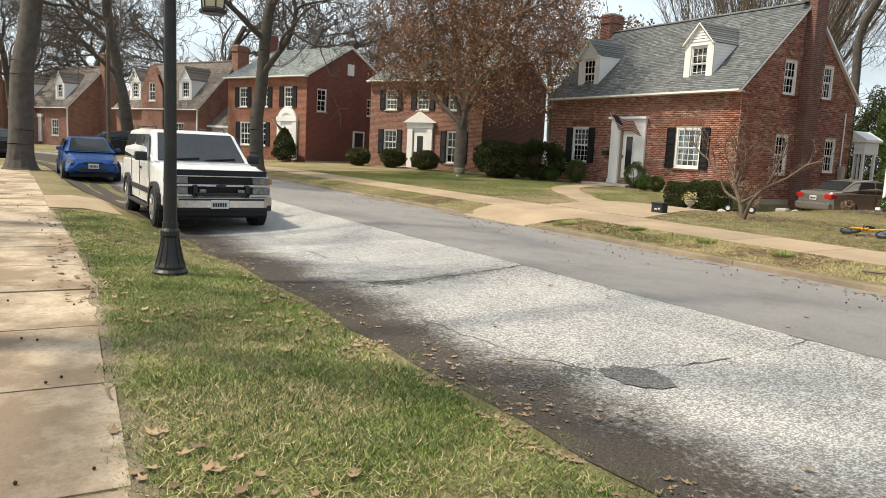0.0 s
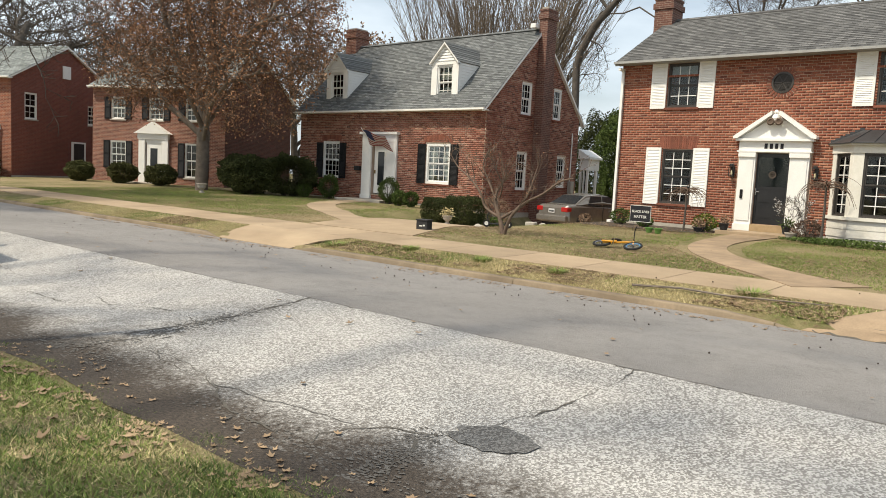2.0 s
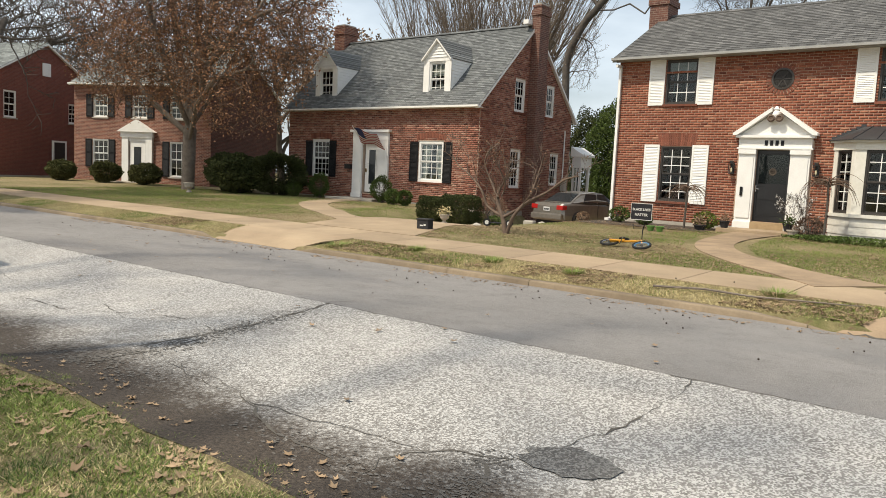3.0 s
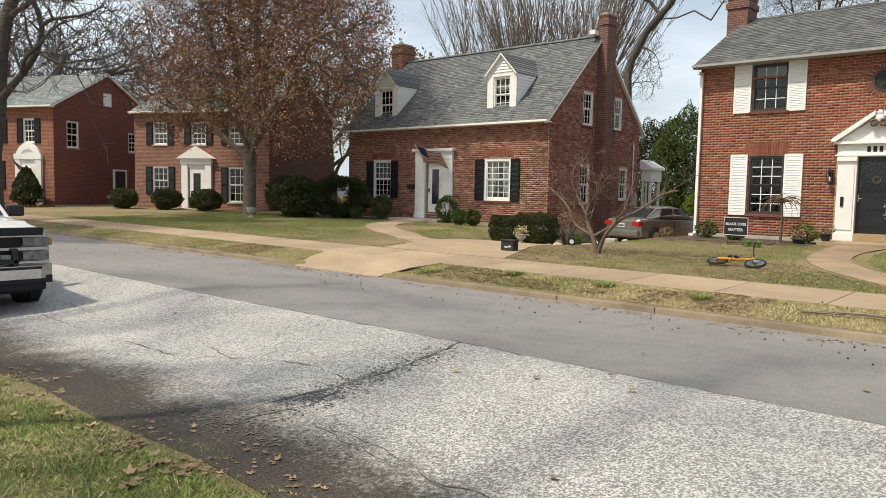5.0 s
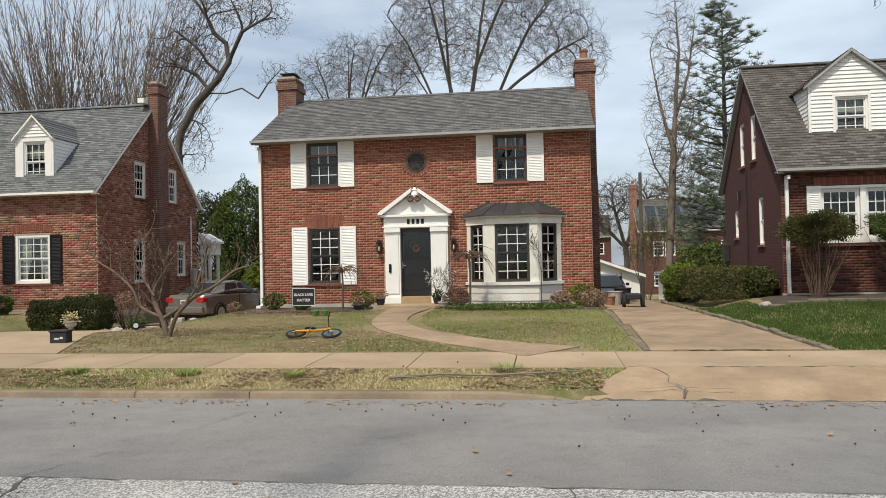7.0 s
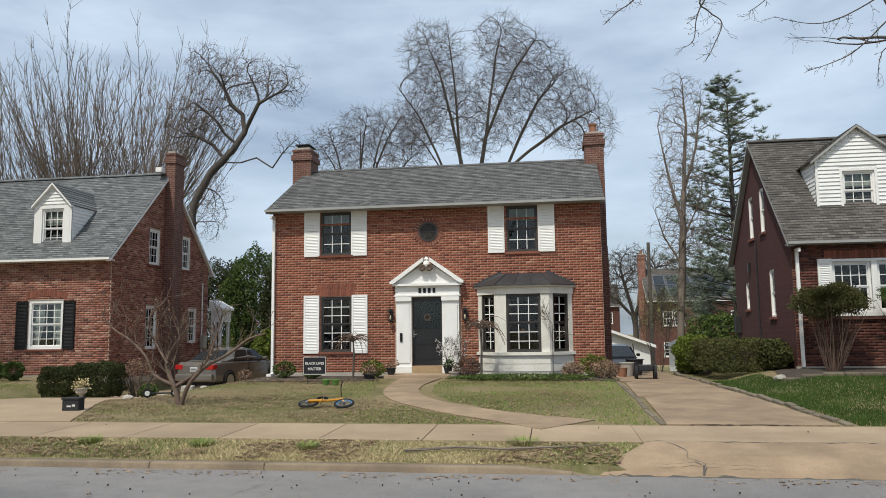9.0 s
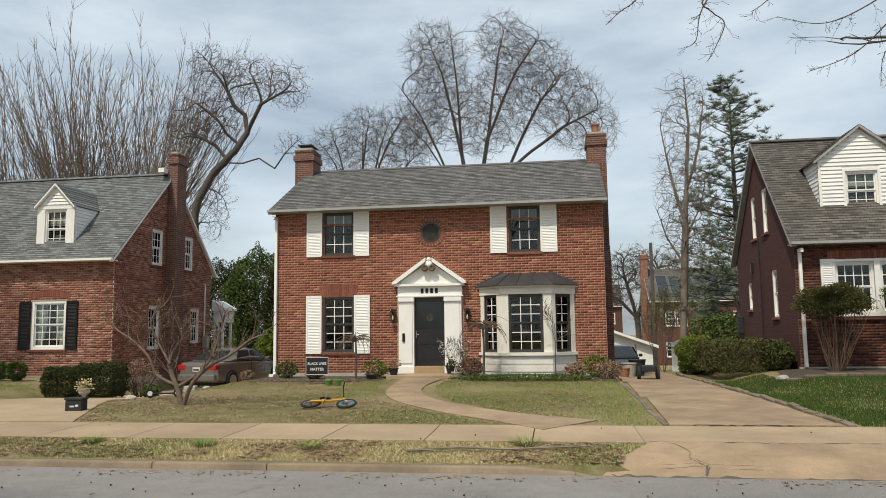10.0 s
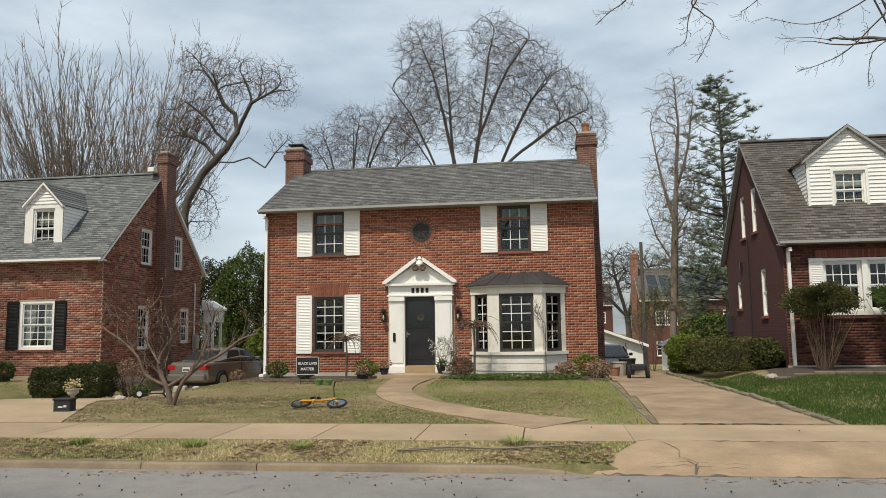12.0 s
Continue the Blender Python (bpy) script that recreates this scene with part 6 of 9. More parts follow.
def grown_tree(label, m, limbs, blobs, n, bark="bark", twig="twig", leaf=None, leaf_size=0.04, per_tip=1, scatter=0.05, sides=7, category="tree", group="", **kw):
    t = thing("tree", label, category, m, group)
    thick, thin, tips = colonize(kw.pop("seed"), limbs, blobs, n, **kw)
    bars("trunk", thick, sides, bark, t)
    bars("crown", thin, 3, twig, t)["kind"] = "stuff"
    if leaf:
        g = np.random.RandomState(9)
        C = np.repeat(np.array([list(p) for p in tips]), per_tip, axis=0)
        part("foliage", leaf_mesh("foliage", C + g.normal(scale=scatter, size=C.shape), leaf_size, 4), leaf, t)["kind"] = "stuff"
    return t


def bars(name, segs, k, material, parent, label=""):
    V, F = frusta([s[0] for s in segs], [s[1] for s in segs], [s[2] for s in segs], [s[3] for s in segs], k)
    return smooth(part(name, quadmesh(name, V, F), material, parent, label))


def tree(label, m, seed, height, r0, bark="bark", twig="twig", leaf=None, leaf_size=0.05, per_tip=0, flare=True, clear=0.0, group="", category="tree", **kw):
    t = thing("tree", label, category, m, group)
    thick, thin, tips = grow(seed, height, r0, **kw)
    if clear:
        thick = [s for s in thick if min(s[0].z, s[1].z) > clear or (s[1].xy.length < 1.2 and s[2] > r0 * 0.5)]
        thin = [s for s in thin if min(s[0].z, s[1].z) > clear]
    if thick:
        tr = bars("trunk", thick, 8, bark, t)
        if flare:
            part("root_flare", lathe([(r0 * 1.75, -0.12), (r0 * 1.35, 0.08), (r0 * 1.1, 0.35), (r0 * 0.97, 0.8)], 14), bark, t)
    cr = bars("crown", thin, 3, twig, t)
    cr["kind"] = "stuff"
    if leaf:
        g = np.random.RandomState(seed)
        base = np.array([list(p) for p in tips] + [list(s[1]) for s in thin[::2]])
        C = np.repeat(base, per_tip, axis=0) + g.normal(scale=0.14, size=(len(base) * per_tip, 3))
        lf = part("foliage", leaf_mesh("foliage", C, leaf_size, seed), leaf, t)
        lf["kind"] = "stuff"
    return t


def bush(name, label, m, rx, ry, rz, n, leaf, size=0.035, seed=1, bark="twig", category="bush", box=False, stem=True, group=""):
    """A clipped or loose bush: stems, and leaves over an uneven volume."""
    b = thing(name, label, category, m, group)
    g = np.random.RandomState(seed)
    u = g.normal(size=(n, 3))
    u /= np.linalg.norm(u, axis=1, keepdims=True)
    if box:
        u = np.sign(u) * np.abs(u) ** 0.72
        u /= np.maximum(np.abs(u).max(axis=1, keepdims=True), np.linalg.norm(u, axis=1, keepdims=True) * 0.72)
    lumpy = 0.13 if box else 0.22
    lump = np.array([noise.noise(Vector((p[0] * 2.3 + seed, p[1] * 2.3, p[2] * 2.3))) + 0.5 * noise.noise(Vector((p[0] * 6 + seed, p[1] * 6, p[2] * 6))) for p in u])
    rad = (0.86 + lumpy * lump) * (1 - 0.3 * g.rand(n) ** 2.2)
    C = u * rad[:, None] * np.array([rx, ry, rz]) + np.array([0, 0, rz * 0.94])
    if name == "conical_bush":
        C[:, :2] *= np.maximum(0.08, 1.25 - C[:, 2] / (1.95 * rz))[:, None]
    C = C[C[:, 2] > 0.02]
    f = part("foliage", leaf_mesh("foliage", C, size, seed), leaf, b)
    f["kind"] = "stuff"
    if stem:
        rn = random.Random(seed)
        segs = []
        for i in range(14):
            a = rn.uniform(0, 6.28)
            q = Vector((math.cos(a) * rx * rn.uniform(0.2, 0.7), math.sin(a) * ry * rn.uniform(0.2, 0.7), rz * rn.uniform(0.9, 1.6)))
            p = Vector((q.x * 0.25, q.y * 0.25, -0.06))
            mid = p.lerp(q, 0.5) + Vector((rn.gauss(0, 0.05), rn.gauss(0, 0.05), 0.05))
            segs += [(p, mid, 0.018, 0.013), (mid, q, 0.013, 0.006)]
        bars("stem_tangle", segs, 4, bark, b)["kind"] = "stuff"
    return b


def at(x, y, dz=0.0, rz=0.0):
    return pose(x, y, gz(x, y) + dz, 0, 0, rz)


# ---------- houses further along the street ----------
def simple_windows(h, holes, cols=3, rows=4, colour="black", shutters=True):
    for a, b, c, d in holes:
        window(h, b - a, d - c, pose((a + b) / 2, 0, c), cols, rows, sill="stone", casing=0.06)
        if shutters:
            shutter(h, 0.4, d - c, pose(a - 0.42, -0.003, c), colour)
            shutter(h, 0.4, d - c, pose(b + 0.02, -0.003, c), colour)


def porch_door(h, x, z, w=0.95, hgt=2.1, colour="white", pediment=True, arch=False):
    door = part("front_door", boxes((x - w / 2, x + w / 2, -0.05, -0.004, z, z + hgt)), "white", h, "white front door with a dark pane")
    part("door_glass", boxes((x - w * 0.24, x + w * 0.24, -0.06, -0.051, z + 0.5, z + hgt - 0.3)), "car_glass", door)
    for s in (-1, 1):
        part("pilaster", boxes((x + s * 0.75 - 0.2, x + s * 0.75 + 0.2, -0.14, -0.003, z - 0.2, z + hgt + 0.2)), "white", h)
    part("frieze", boxes((x - 1.0, x + 1.0, -0.18, -0.003, z + hgt + 0.2, z + hgt + 0.5), (x - 0.549, x + 0.549, -0.08, -0.004, z + hgt, z + hgt + 0.199)), "white", h)
    if pediment:
        part("pediment", prism([(x - 1.18, z + hgt + 0.5), (x + 1.18, z + hgt + 0.5), (x, z + hgt + 1.15)], -0.3, -0.004), "white", h)
    if arch:
        part("arched_head", lathe([(0.95, 0), (0.95, 0.12), (0.6, 0.14), (0.55, 0.05)], 24, pose(x, -0.02, z + hgt + 0.15, 90)), "white", h)


FX = [(1.25, 2.2, 3.95, 5.2), (3.75, 4.7, 3.95, 5.2), (6.1, 7.05, 3.95, 5.2), (1.2, 2.25, 1.2, 2.75), (6.1, 7.2, 0.85, 2.75)]
# side walls get the darker brick: their shade is put into the colour
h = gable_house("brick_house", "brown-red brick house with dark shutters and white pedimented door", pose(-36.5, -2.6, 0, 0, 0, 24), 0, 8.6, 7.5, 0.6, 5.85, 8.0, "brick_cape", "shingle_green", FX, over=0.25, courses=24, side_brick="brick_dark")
simple_windows(h, FX)
porch_door(h, 4.15, 0.6)
part("stoop", boxes((3.1, 5.2, -1.1, -0.19, 0.1, 0.5), bev=0.02), "stone", h)
FX = [(-2.2, -1.35, 3.9, 5.25), (-4.55, -3.8, 3.9, 5.25), (-6.9, -6.0, 3.9, 5.25), (-6.8, -5.6, 1.3, 2.9), (-5.0, -4.0, 1.3, 2.9)]
SX = [(0.9, 1.75, 3.7, 5.2), (5.6, 6.3, 3.7, 4.9)]
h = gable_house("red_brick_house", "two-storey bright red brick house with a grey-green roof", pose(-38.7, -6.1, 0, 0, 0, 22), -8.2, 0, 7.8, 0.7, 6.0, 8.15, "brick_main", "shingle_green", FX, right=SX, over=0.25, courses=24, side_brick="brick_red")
simple_windows(h, FX)
for a, b, c, d in SX:
    window(h, b - a, d - c, pose(0, (a + b) / 2, c, 0, 0, 90), 2, 4, sill="stone", casing=0.06)
porch_door(h, -1.75, 0.7, pediment=False, arch=True)
part("gable_vent", boxes((0.002, 0.05, 3.6, 4.2, 6.3, 7.05)), "white", h, "white louvred gable vent")
part("side_door", boxes((0.002, 0.06, 4.4, 5.25, 0.45, 2.5)), "black_gloss", h, "dark side door in a white casing")
part("side_door_casing", boxes((0.002, 0.08, 4.28, 4.399, 0.45, 2.6), (0.002, 0.08, 5.251, 5.37, 0.45, 2.6), (0.002, 0.079, 4.4, 5.25, 2.501, 2.6)), "white", h)
part("plinth", boxes((0.002, 0.04, 0.0, 7.8, -0.3, 0.5)), "stone", h)
part("basement_grille", boxes((0.041, 0.06, 0.8, 1.7, 0.05, 0.4)), "iron", h)
chimney(h, -8.9, -8.2, 3.4, 4.4, 0, 9.3, "brick_red")


def cape_far(m, w, label, brick, roof):
    FX = [(-w + 1.2, -w + 2.3, 1.2, 2.7), (-2.9, -1.7, 1.2, 2.7)]
    h = gable_house("brick_cottage", label, m, -w, 0, 7.2, 0.6, 3.9, 7.6, brick, roof, FX, over=0.25, courses=26)
    simple_windows(h, FX, shutters=False)
    for x in (-w + 1.9, -2.2):
        dormer(h, x, 0.5, 4.4, 5.9, 6.9, 1.5, 2.2, (0.85, 4.6, 5.8), roof=roof)
    part("front_door", boxes((-w / 2 - 0.5, -w / 2 + 0.5, -0.1, -0.002, 0.6, 2.8), (-w / 2 - 0.8, -w / 2 + 0.8, -0.2, -0.003, 2.801, 3.1)), "white", h)
    chimney(h, 0.0, 0.7, 3.0, 4.1, 0, 8.6, brick)
    part("downspout", boxes((-0.12, -0.04, -0.1, -0.01, 0.4, 3.7)), "white", h)
    return h


h = cape_far(pose(-49.5, -10.5, 0, 0, 0, 25), 10.5, "brick cottage with white dormers and a brown roof", "brick_cape", "shingle_brown")
part("front_gable", wall_mesh(-6.6, -3.9, 0.3, 7.0, [(-5.65, -4.85, 4.3, 5.7)], "y", -0.3, 0.3, ((1.6, 1, 5.2 + 1.6 * -3.9), (-1.6, 1, 5.2 + 1.6 * 6.6))), "brick_cape", h)
window(h, 0.8, 1.4, pose(-5.25, -0.3, 4.3), 2, 4, sill="white")
part("side_wing", boxes((0.0, 3.6, 1.2, 6.2, 0.2, 2.6)), "siding", h)
part("side_wing_roof", roof_slope((0.0, 0.8, 2.6), (3.9, 0.8, 2.6), (0.0, 4.0, 5.2), (3.0, 4.0, 5.2), 16), "shingle_brown", h)
part("side_wing_fascia", boxes((0.0, 3.95, 0.74, 0.8, 2.45, 2.6)), "white", h)
h = cape_far(pose(-66, -18, 0, 0, 0, 25), 10, "brick cottage with a steep gabled entry", "brick_cape", "shingle_brown")
part("entry_gable", prism([(-6.9, 0.3), (-5.0, 0.3), (-5.0, 3.2), (-5.95, 5.0), (-6.9, 3.2)], -0.8, -0.002), "brick_cape", h)
part("entry_trim", prism([(-7.1, 3.0), (-5.95, 5.2), (-4.8, 3.0), (-5.0, 3.0), (-5.95, 4.85), (-6.9, 3.0)], -0.86, -0.801), "white", h)
h = cape_far(pose(-84, -27, 0, 0, 0, 20), 10, "distant brown-roofed brick cottage", "brick_cape", "shingle_brown")

# the house seen between the back yards, with roof panels, and the white garage
FX = [(1.2, 2.1, 3.0, 4.3), (2.2, 3.1, 3.0, 4.3), (1.2, 2.6, 0.3, 1.6), (7, 8.2, 3.0, 4.3)]
h = gable_house("back_street_house", "brick house on the next street with solar panels on its roof", pose(12.2, 46, -1.0), 0, 11, 8, 0, 5.3, 8.3, "brick_dark", "shingle_dark", FX, over=0.2, courses=16, base=1.5)
simple_windows(h, FX[:1] + FX[3:], shutters=False)
simple_windows(h, FX[1:3], shutters=False)
for i in range(8):
    for j in range(2):
        p = part("solar_panel", boxes((0, 1.0, 0, 1.62, 0.05, 0.09)), "car_glass", h)
        p.matrix_basis = pose(0.8 + i * 1.12, 0.35 + j * 1.4, 5.6 + j * 1.05, 36.8)
        part("panel_frame", boxes((0, 0.04, 0, 1.62, 0.091, 0.11), (0.96, 1.0, 0, 1.62, 0.091, 0.11), (0.04, 0.96, 0, 0.04, 0.091, 0.11), (0.04, 0.96, 1.58, 1.62, 0.091, 0.11)), "chrome", p)
chimney(h, -0.4, 0.2, 2.8, 3.8, -1, 9.6, "brick_cape", pot="clay")
h = gable_house("far_house", "distant brick house beyond the yards", pose(8.0, 66, -0.5), -5, 3.4, 8, 0, 5.0, 7.6, "brick_dark", "shingle_dark", [(1.2, 2.6, 2.9, 4.2)], over=0.2, courses=10, base=1.5)
simple_windows(h, [(1.2, 2.6, 2.9, 4.2)], shutters=False)
part("garage_door", boxes((0.8, 2.9, -0.08, -0.003, -0.5, 1.6)), "white", h)
g = thing("garage", "white sided garage with a dark open door", "garage", pose(6.05, 22, -1.3))
part("garage_wall", wall_mesh(-3.2, 3.2, 0, 3.6, [(-0.6, 2.2, 0, 1.75)], "y", 0, 0.2, ((0.36, 1, 2.25 + 0.36 * 3.2), (-0.36, 1, 2.25 + 0.36 * 3.2))), "siding", g)
part("garage_side", boxes((3.0, 3.2, 0.2, 6, 0, 2.2), (-3.2, -3.0, 0.2, 6, 0, 2.2), (-3.0, 3.0, 5.8, 6, 0, 2.2)), "siding", g)
for s in (-1, 1):
    part("garage_roof", roof_slope((s * 3.5, -0.3, 2.17), (s * 3.5, 6.3, 2.17), (0, -0.3, 3.43), (0, 6.3, 3.43), 12), "shingle_dark", g)
    part("garage_rake", prism([(s * 3.5, 2.0), (0, 3.26), (0, 3.42), (s * 3.5, 2.16)], -0.34, -0.301), "white", g)
g = thing("shed", "small grey shed behind the hedge", "shed", pose(11.6, 17, -1.0))
part("shed_wall", boxes((-1.6, 1.6, 0, 3, 0, 1.9)), "siding", g)
for s in (-1, 1):
    part("shed_roof", roof_slope((s * 1.9, -0.2, 1.85), (s * 1.9, 3.2, 1.85), (0, -0.2, 2.7), (0, 3.2, 2.7), 8), "shingle", g)

# ---------- trees ----------
wt = thing("tree", "bare many-stemmed tree with long whip-like shoots", "tree", at(-21.9, 17))
rn = random.Random(12)
stems, shoots = [], []
for a, reach_ in [(2 * math.pi * k / 9, 1.2 + 1.5 * (k % 3)) for k in range(9)]:
    p = Vector((0.25 * math.cos(a), 0.25 * math.sin(a), -0.2))
    for k in range(9):
        out = 0.16 * reach_ * (1 if k > 1 else 0.4)
        q = p + Vector((math.cos(a) * out + rn.gauss(0, 0.08), math.sin(a) * out * 0.7 + rn.gauss(0, 0.08), rn.uniform(0.95, 1.15)))
        stems.append((p, q, 0.2 - 0.014 * k, 0.186 - 0.014 * k))
        p = q
        if k < 3:
            continue
        for _ in range(5):
            b = a + rn.gauss(0, 0.9)
            d = Vector((math.cos(b) * rn.uniform(0.1, 1.0), math.sin(b) * rn.uniform(0.1, 0.6), 1)).normalized()
            L, u = rn.uniform(8.2, 13.5) * (1.2 - 0.05 * k), p
            n = 9
            for i in range(n):
                d = (d + Vector((rn.gauss(0, 0.05), rn.gauss(0, 0.05), 0.06))).normalized()
                v = u + d * L / n
                r = 0.03 * (1 - i / n) + 0.011
                shoots.append((u, v, r, r - 0.03 / n))
                for _k in range(3 if i else 0):
                    e = (d + Vector((rn.gauss(0, 0.38), rn.gauss(0, 0.38), 0.05))).normalized()
                    w, sl = v, rn.uniform(0.45, 1.0) * (1.2 - 0.08 * i)
                    for _j in range(3):
                        e = (e + Vector((rn.gauss(0, 0.07), rn.gauss(0, 0.07), 0.09))).normalized()
                        x = w + e * sl * 0.7
                        shoots.append((w, x, 0.0125 - 0.002 * _j, 0.0105 - 0.002 * _j))
                        w = x
                u = v
bars("trunk", stems, 8, "bark", wt)
bars("crown", shoots, 3, "twig_tan", wt)["kind"] = "stuff"
segs = []
starts = []
rn = random.Random(21)


def limb(pts, r0, r1, kids, length):
    P = [Vector(p) for p in pts]
    n = len(P) - 1
    fine = []
    for i in range(n):
        a, b, c, d = P[max(0, i - 1)], P[i], P[i + 1], P[min(n, i + 2)]
        for k in range(4):
            t = k / 4
            fine.append(0.5 * ((2 * b) + (c - a) * t + (2 * a - 5 * b + 4 * c - d) * t * t + (3 * b - a - 3 * c + d) * t ** 3))
    fine.append(P[-1])
    N = len(fine) - 1
    for i in range(N):
        segs.append((fine[i], fine[i + 1], r0 + (r1 - r0) * i / N, r0 + (r1 - r0) * (i + 1) / N))
    for k in range(kids):
        i = int(N * (0.3 + 0.7 * (k + rn.random()) / kids))
        i = min(i, N)
        d = (fine[min(i + 1, N)] - fine[max(0, i - 1)]).normalized()
        d = (d + Vector((rn.gauss(0, 0.7), rn.gauss(0, 0.7), rn.gauss(0.35, 0.5)))).normalized()
        starts.append((tuple(fine[i]), tuple(d), length * rn.uniform(0.6, 1.1), min(0.045, max(0.012, (r0 + (r1 - r0) * i / N) * 0.4)), 2))


grown_tree("old leaning tree with a twisted dark trunk and small buds", at(-14.9, 14), [swung(0.0, (0.3, -0.2), (0.0, 3.0), (0.1, 6.0), (-0.0, 8.6), (0.2, 9.5), (0.9, 10.7), (1.6, 11.4), (2.2, 12.0)), swung(0.8, (2.2, 12.0), (2.8, 13.0), (2.6, 14.0), (1.9, 14.6), (1.5, 15.4), (0.9, 16.3), (0.3, 17.1)), swung(-1.0, (2.8, 13.0), (3.3, 13.6), (3.8, 14.3), (4.7, 14.6), (5.6, 15.0)), swung(-0.5, (1.8, 11.3), (2.7, 11.3), (3.6, 11.5), (4.5, 10.9), (4.9, 11.4), (5.6, 12.1), (6.0, 12.4)), swung(0.9, (1.6, 11.8), (1.0, 12.4), (0.1, 12.9), (-0.7, 13.5), (-1.7, 14.1)), swung(-1.2, (2.3, 12.3), (1.8, 12.9), (1.4, 13.6), (0.6, 14.3), (-0.2, 14.8))], [(0.7, 0, 16.7, 1.2, 1.6, 1.2), (3.2, 0, 15.8, 1.9, 1.8, 1.2), (4.9, 0, 15.4, 1.2, 1.5, 1.3), (0.8, 0, 14.0, 1.5, 1.8, 1.5), (5.3, 0, 12.1, 0.8, 0.8, 0.8), (-0.7, 0, 13.5, 1.0, 1.5, 1.5), (1.1, 0, 9.1, 1.0, 1.0, 1.9)], 3000, twig="twig", leaf="bud_tan", leaf_size=0.035, per_tip=1, scatter=0.06, seed=33, reach=1.2, kill=0.22, step=0.19, tip_r=0.0078, power=2.05, cap=0.25, twigs=1, twig_len=0.34)


grown_tree("tall bare elm with several rising limbs behind the house", at(-1.15, 24), fan(9.5, ((-3.0, 0.8, 22.6), (-1.2, -1.5, 22.3), (2.2, 0.5, 23.0), (4.4, -1.2, 21.3), (6.0, 1.4, 20.0), (8.3, -0.6, 16.9), (-4.6, -0.8, 18.8), (-4.4, 1.0, 16.7))), [(-2.3, 0, 21.0, 2.2, 3, 2.1), (2.2, 0, 21.4, 2.0, 3, 1.9), (3.8, 0, 19.4, 2.6, 3.2, 2.4), (5.9, 0, 17.1, 2.4, 2.8, 2.8), (7.6, 0, 15.7, 1.6, 2, 2.2), (-2.3, 0, 18.3, 2.4, 2.8, 2.0), (-3.2, 0, 16.3, 1.7, 2.4, 2.0), (0.5, 0, 17.0, 3.7, 2.6, 2.9)], 7000, seed=5, reach=1.3, kill=0.27, step=0.24, lift=0.1, tip_r=0.0075, power=2.25, cap=0.33, twigs=2, twig_len=0.7, jitter=0.07)
grown_tree("bare rounded tree behind the chimney", at(-8.85, 25), fan(10.0, ((-2.6, 0.5, 16.2), (-1.8, -0.8, 17.1), (0.0, 0.9, 18.0), (0.8, -0.5, 18.1), (2.0, 0.6, 18.1), (3.1, -0.6, 17.8), (4.7, 0.4, 16.2))), [(-1.8, 0, 16.3, 1.5, 2, 1.4), (0.6, 0, 16.8, 2.1, 2.4, 1.9), (2.8, 0, 16.7, 2.2, 2.4, 1.9), (1.0, 0, 15.0, 4.1, 2.2, 1.7)], 2800, seed=9, reach=1.3, kill=0.27, step=0.24, lift=0.1, tip_r=0.0075, power=2.25, cap=0.26, twigs=2, twig_len=0.7, jitter=0.07)
grown_tree("slender pale-trunked bare tree beside the drive", at(7.9, 3.4), [[(0, 0, -0.1), (0.12, 0, 2.0), (0.25, 0, 4.0), (0.42, 0, 6.5), (0.58, 0, 8.4), (0.52, 0, 9.9)], [(0.3, 0, 5.0), (-0.05, 0.1, 6.6), (-0.35, 0.1, 8.4)], [(0.4, 0, 6.0), (0.85, -0.1, 7.6), (1.1, 0, 9.2)], [(0.2, 0, 3.6), (-0.3, 0.2, 4.6), (-0.6, 0.2, 5.6)], [(0.3, 0, 4.4), (0.8, 0.3, 5.4), (1.1, 0.4, 6.4)]], [(0.45, 0, 8.4, 0.95, 0.8, 1.9), (0.3, 0, 6.3, 1.0, 0.9, 1.6), (0.25, 0, 4.6, 1.0, 0.9, 1.4)], 1300, bark="bark_pale", twig="twig_tan", seed=17, reach=0.9, kill=0.13, step=0.14, lift=0.22, tip_r=0.0055, power=2.0, cap=0.125, twigs=1, twig_len=0.3, jitter=0.08)
grown_tree("broad bare oak beyond the back yards", at(12.0, 56), [[(0, 0, -0.2), (0.1, 0, 3.0), (0, 0, 4.4)], [(0, 0, 4.4), (-1.6, 0, 6.2), (-3.4, 0.5, 7.4)], [(0, 0, 4.4), (-0.6, 0.6, 7.0), (-1.2, 0.6, 9.6)], [(0, 0, 4.4), (1.0, -0.5, 7.0), (2.2, -0.5, 9.4)], [(0, 0, 4.4), (2.0, 0, 6.0), (4.0, 0.3, 7.0)]], [(-2.6, 0, 8.0, 3.0, 3, 2.6), (0, 0, 9.4, 3.2, 3, 2.6), (2.8, 0, 8.2, 3.0, 3, 2.8)], 2400, seed=23, reach=1.8, kill=0.36, step=0.32, tip_r=0.018, power=2.3, cap=0.4, twigs=2, twig_len=0.6, jitter=0.16)
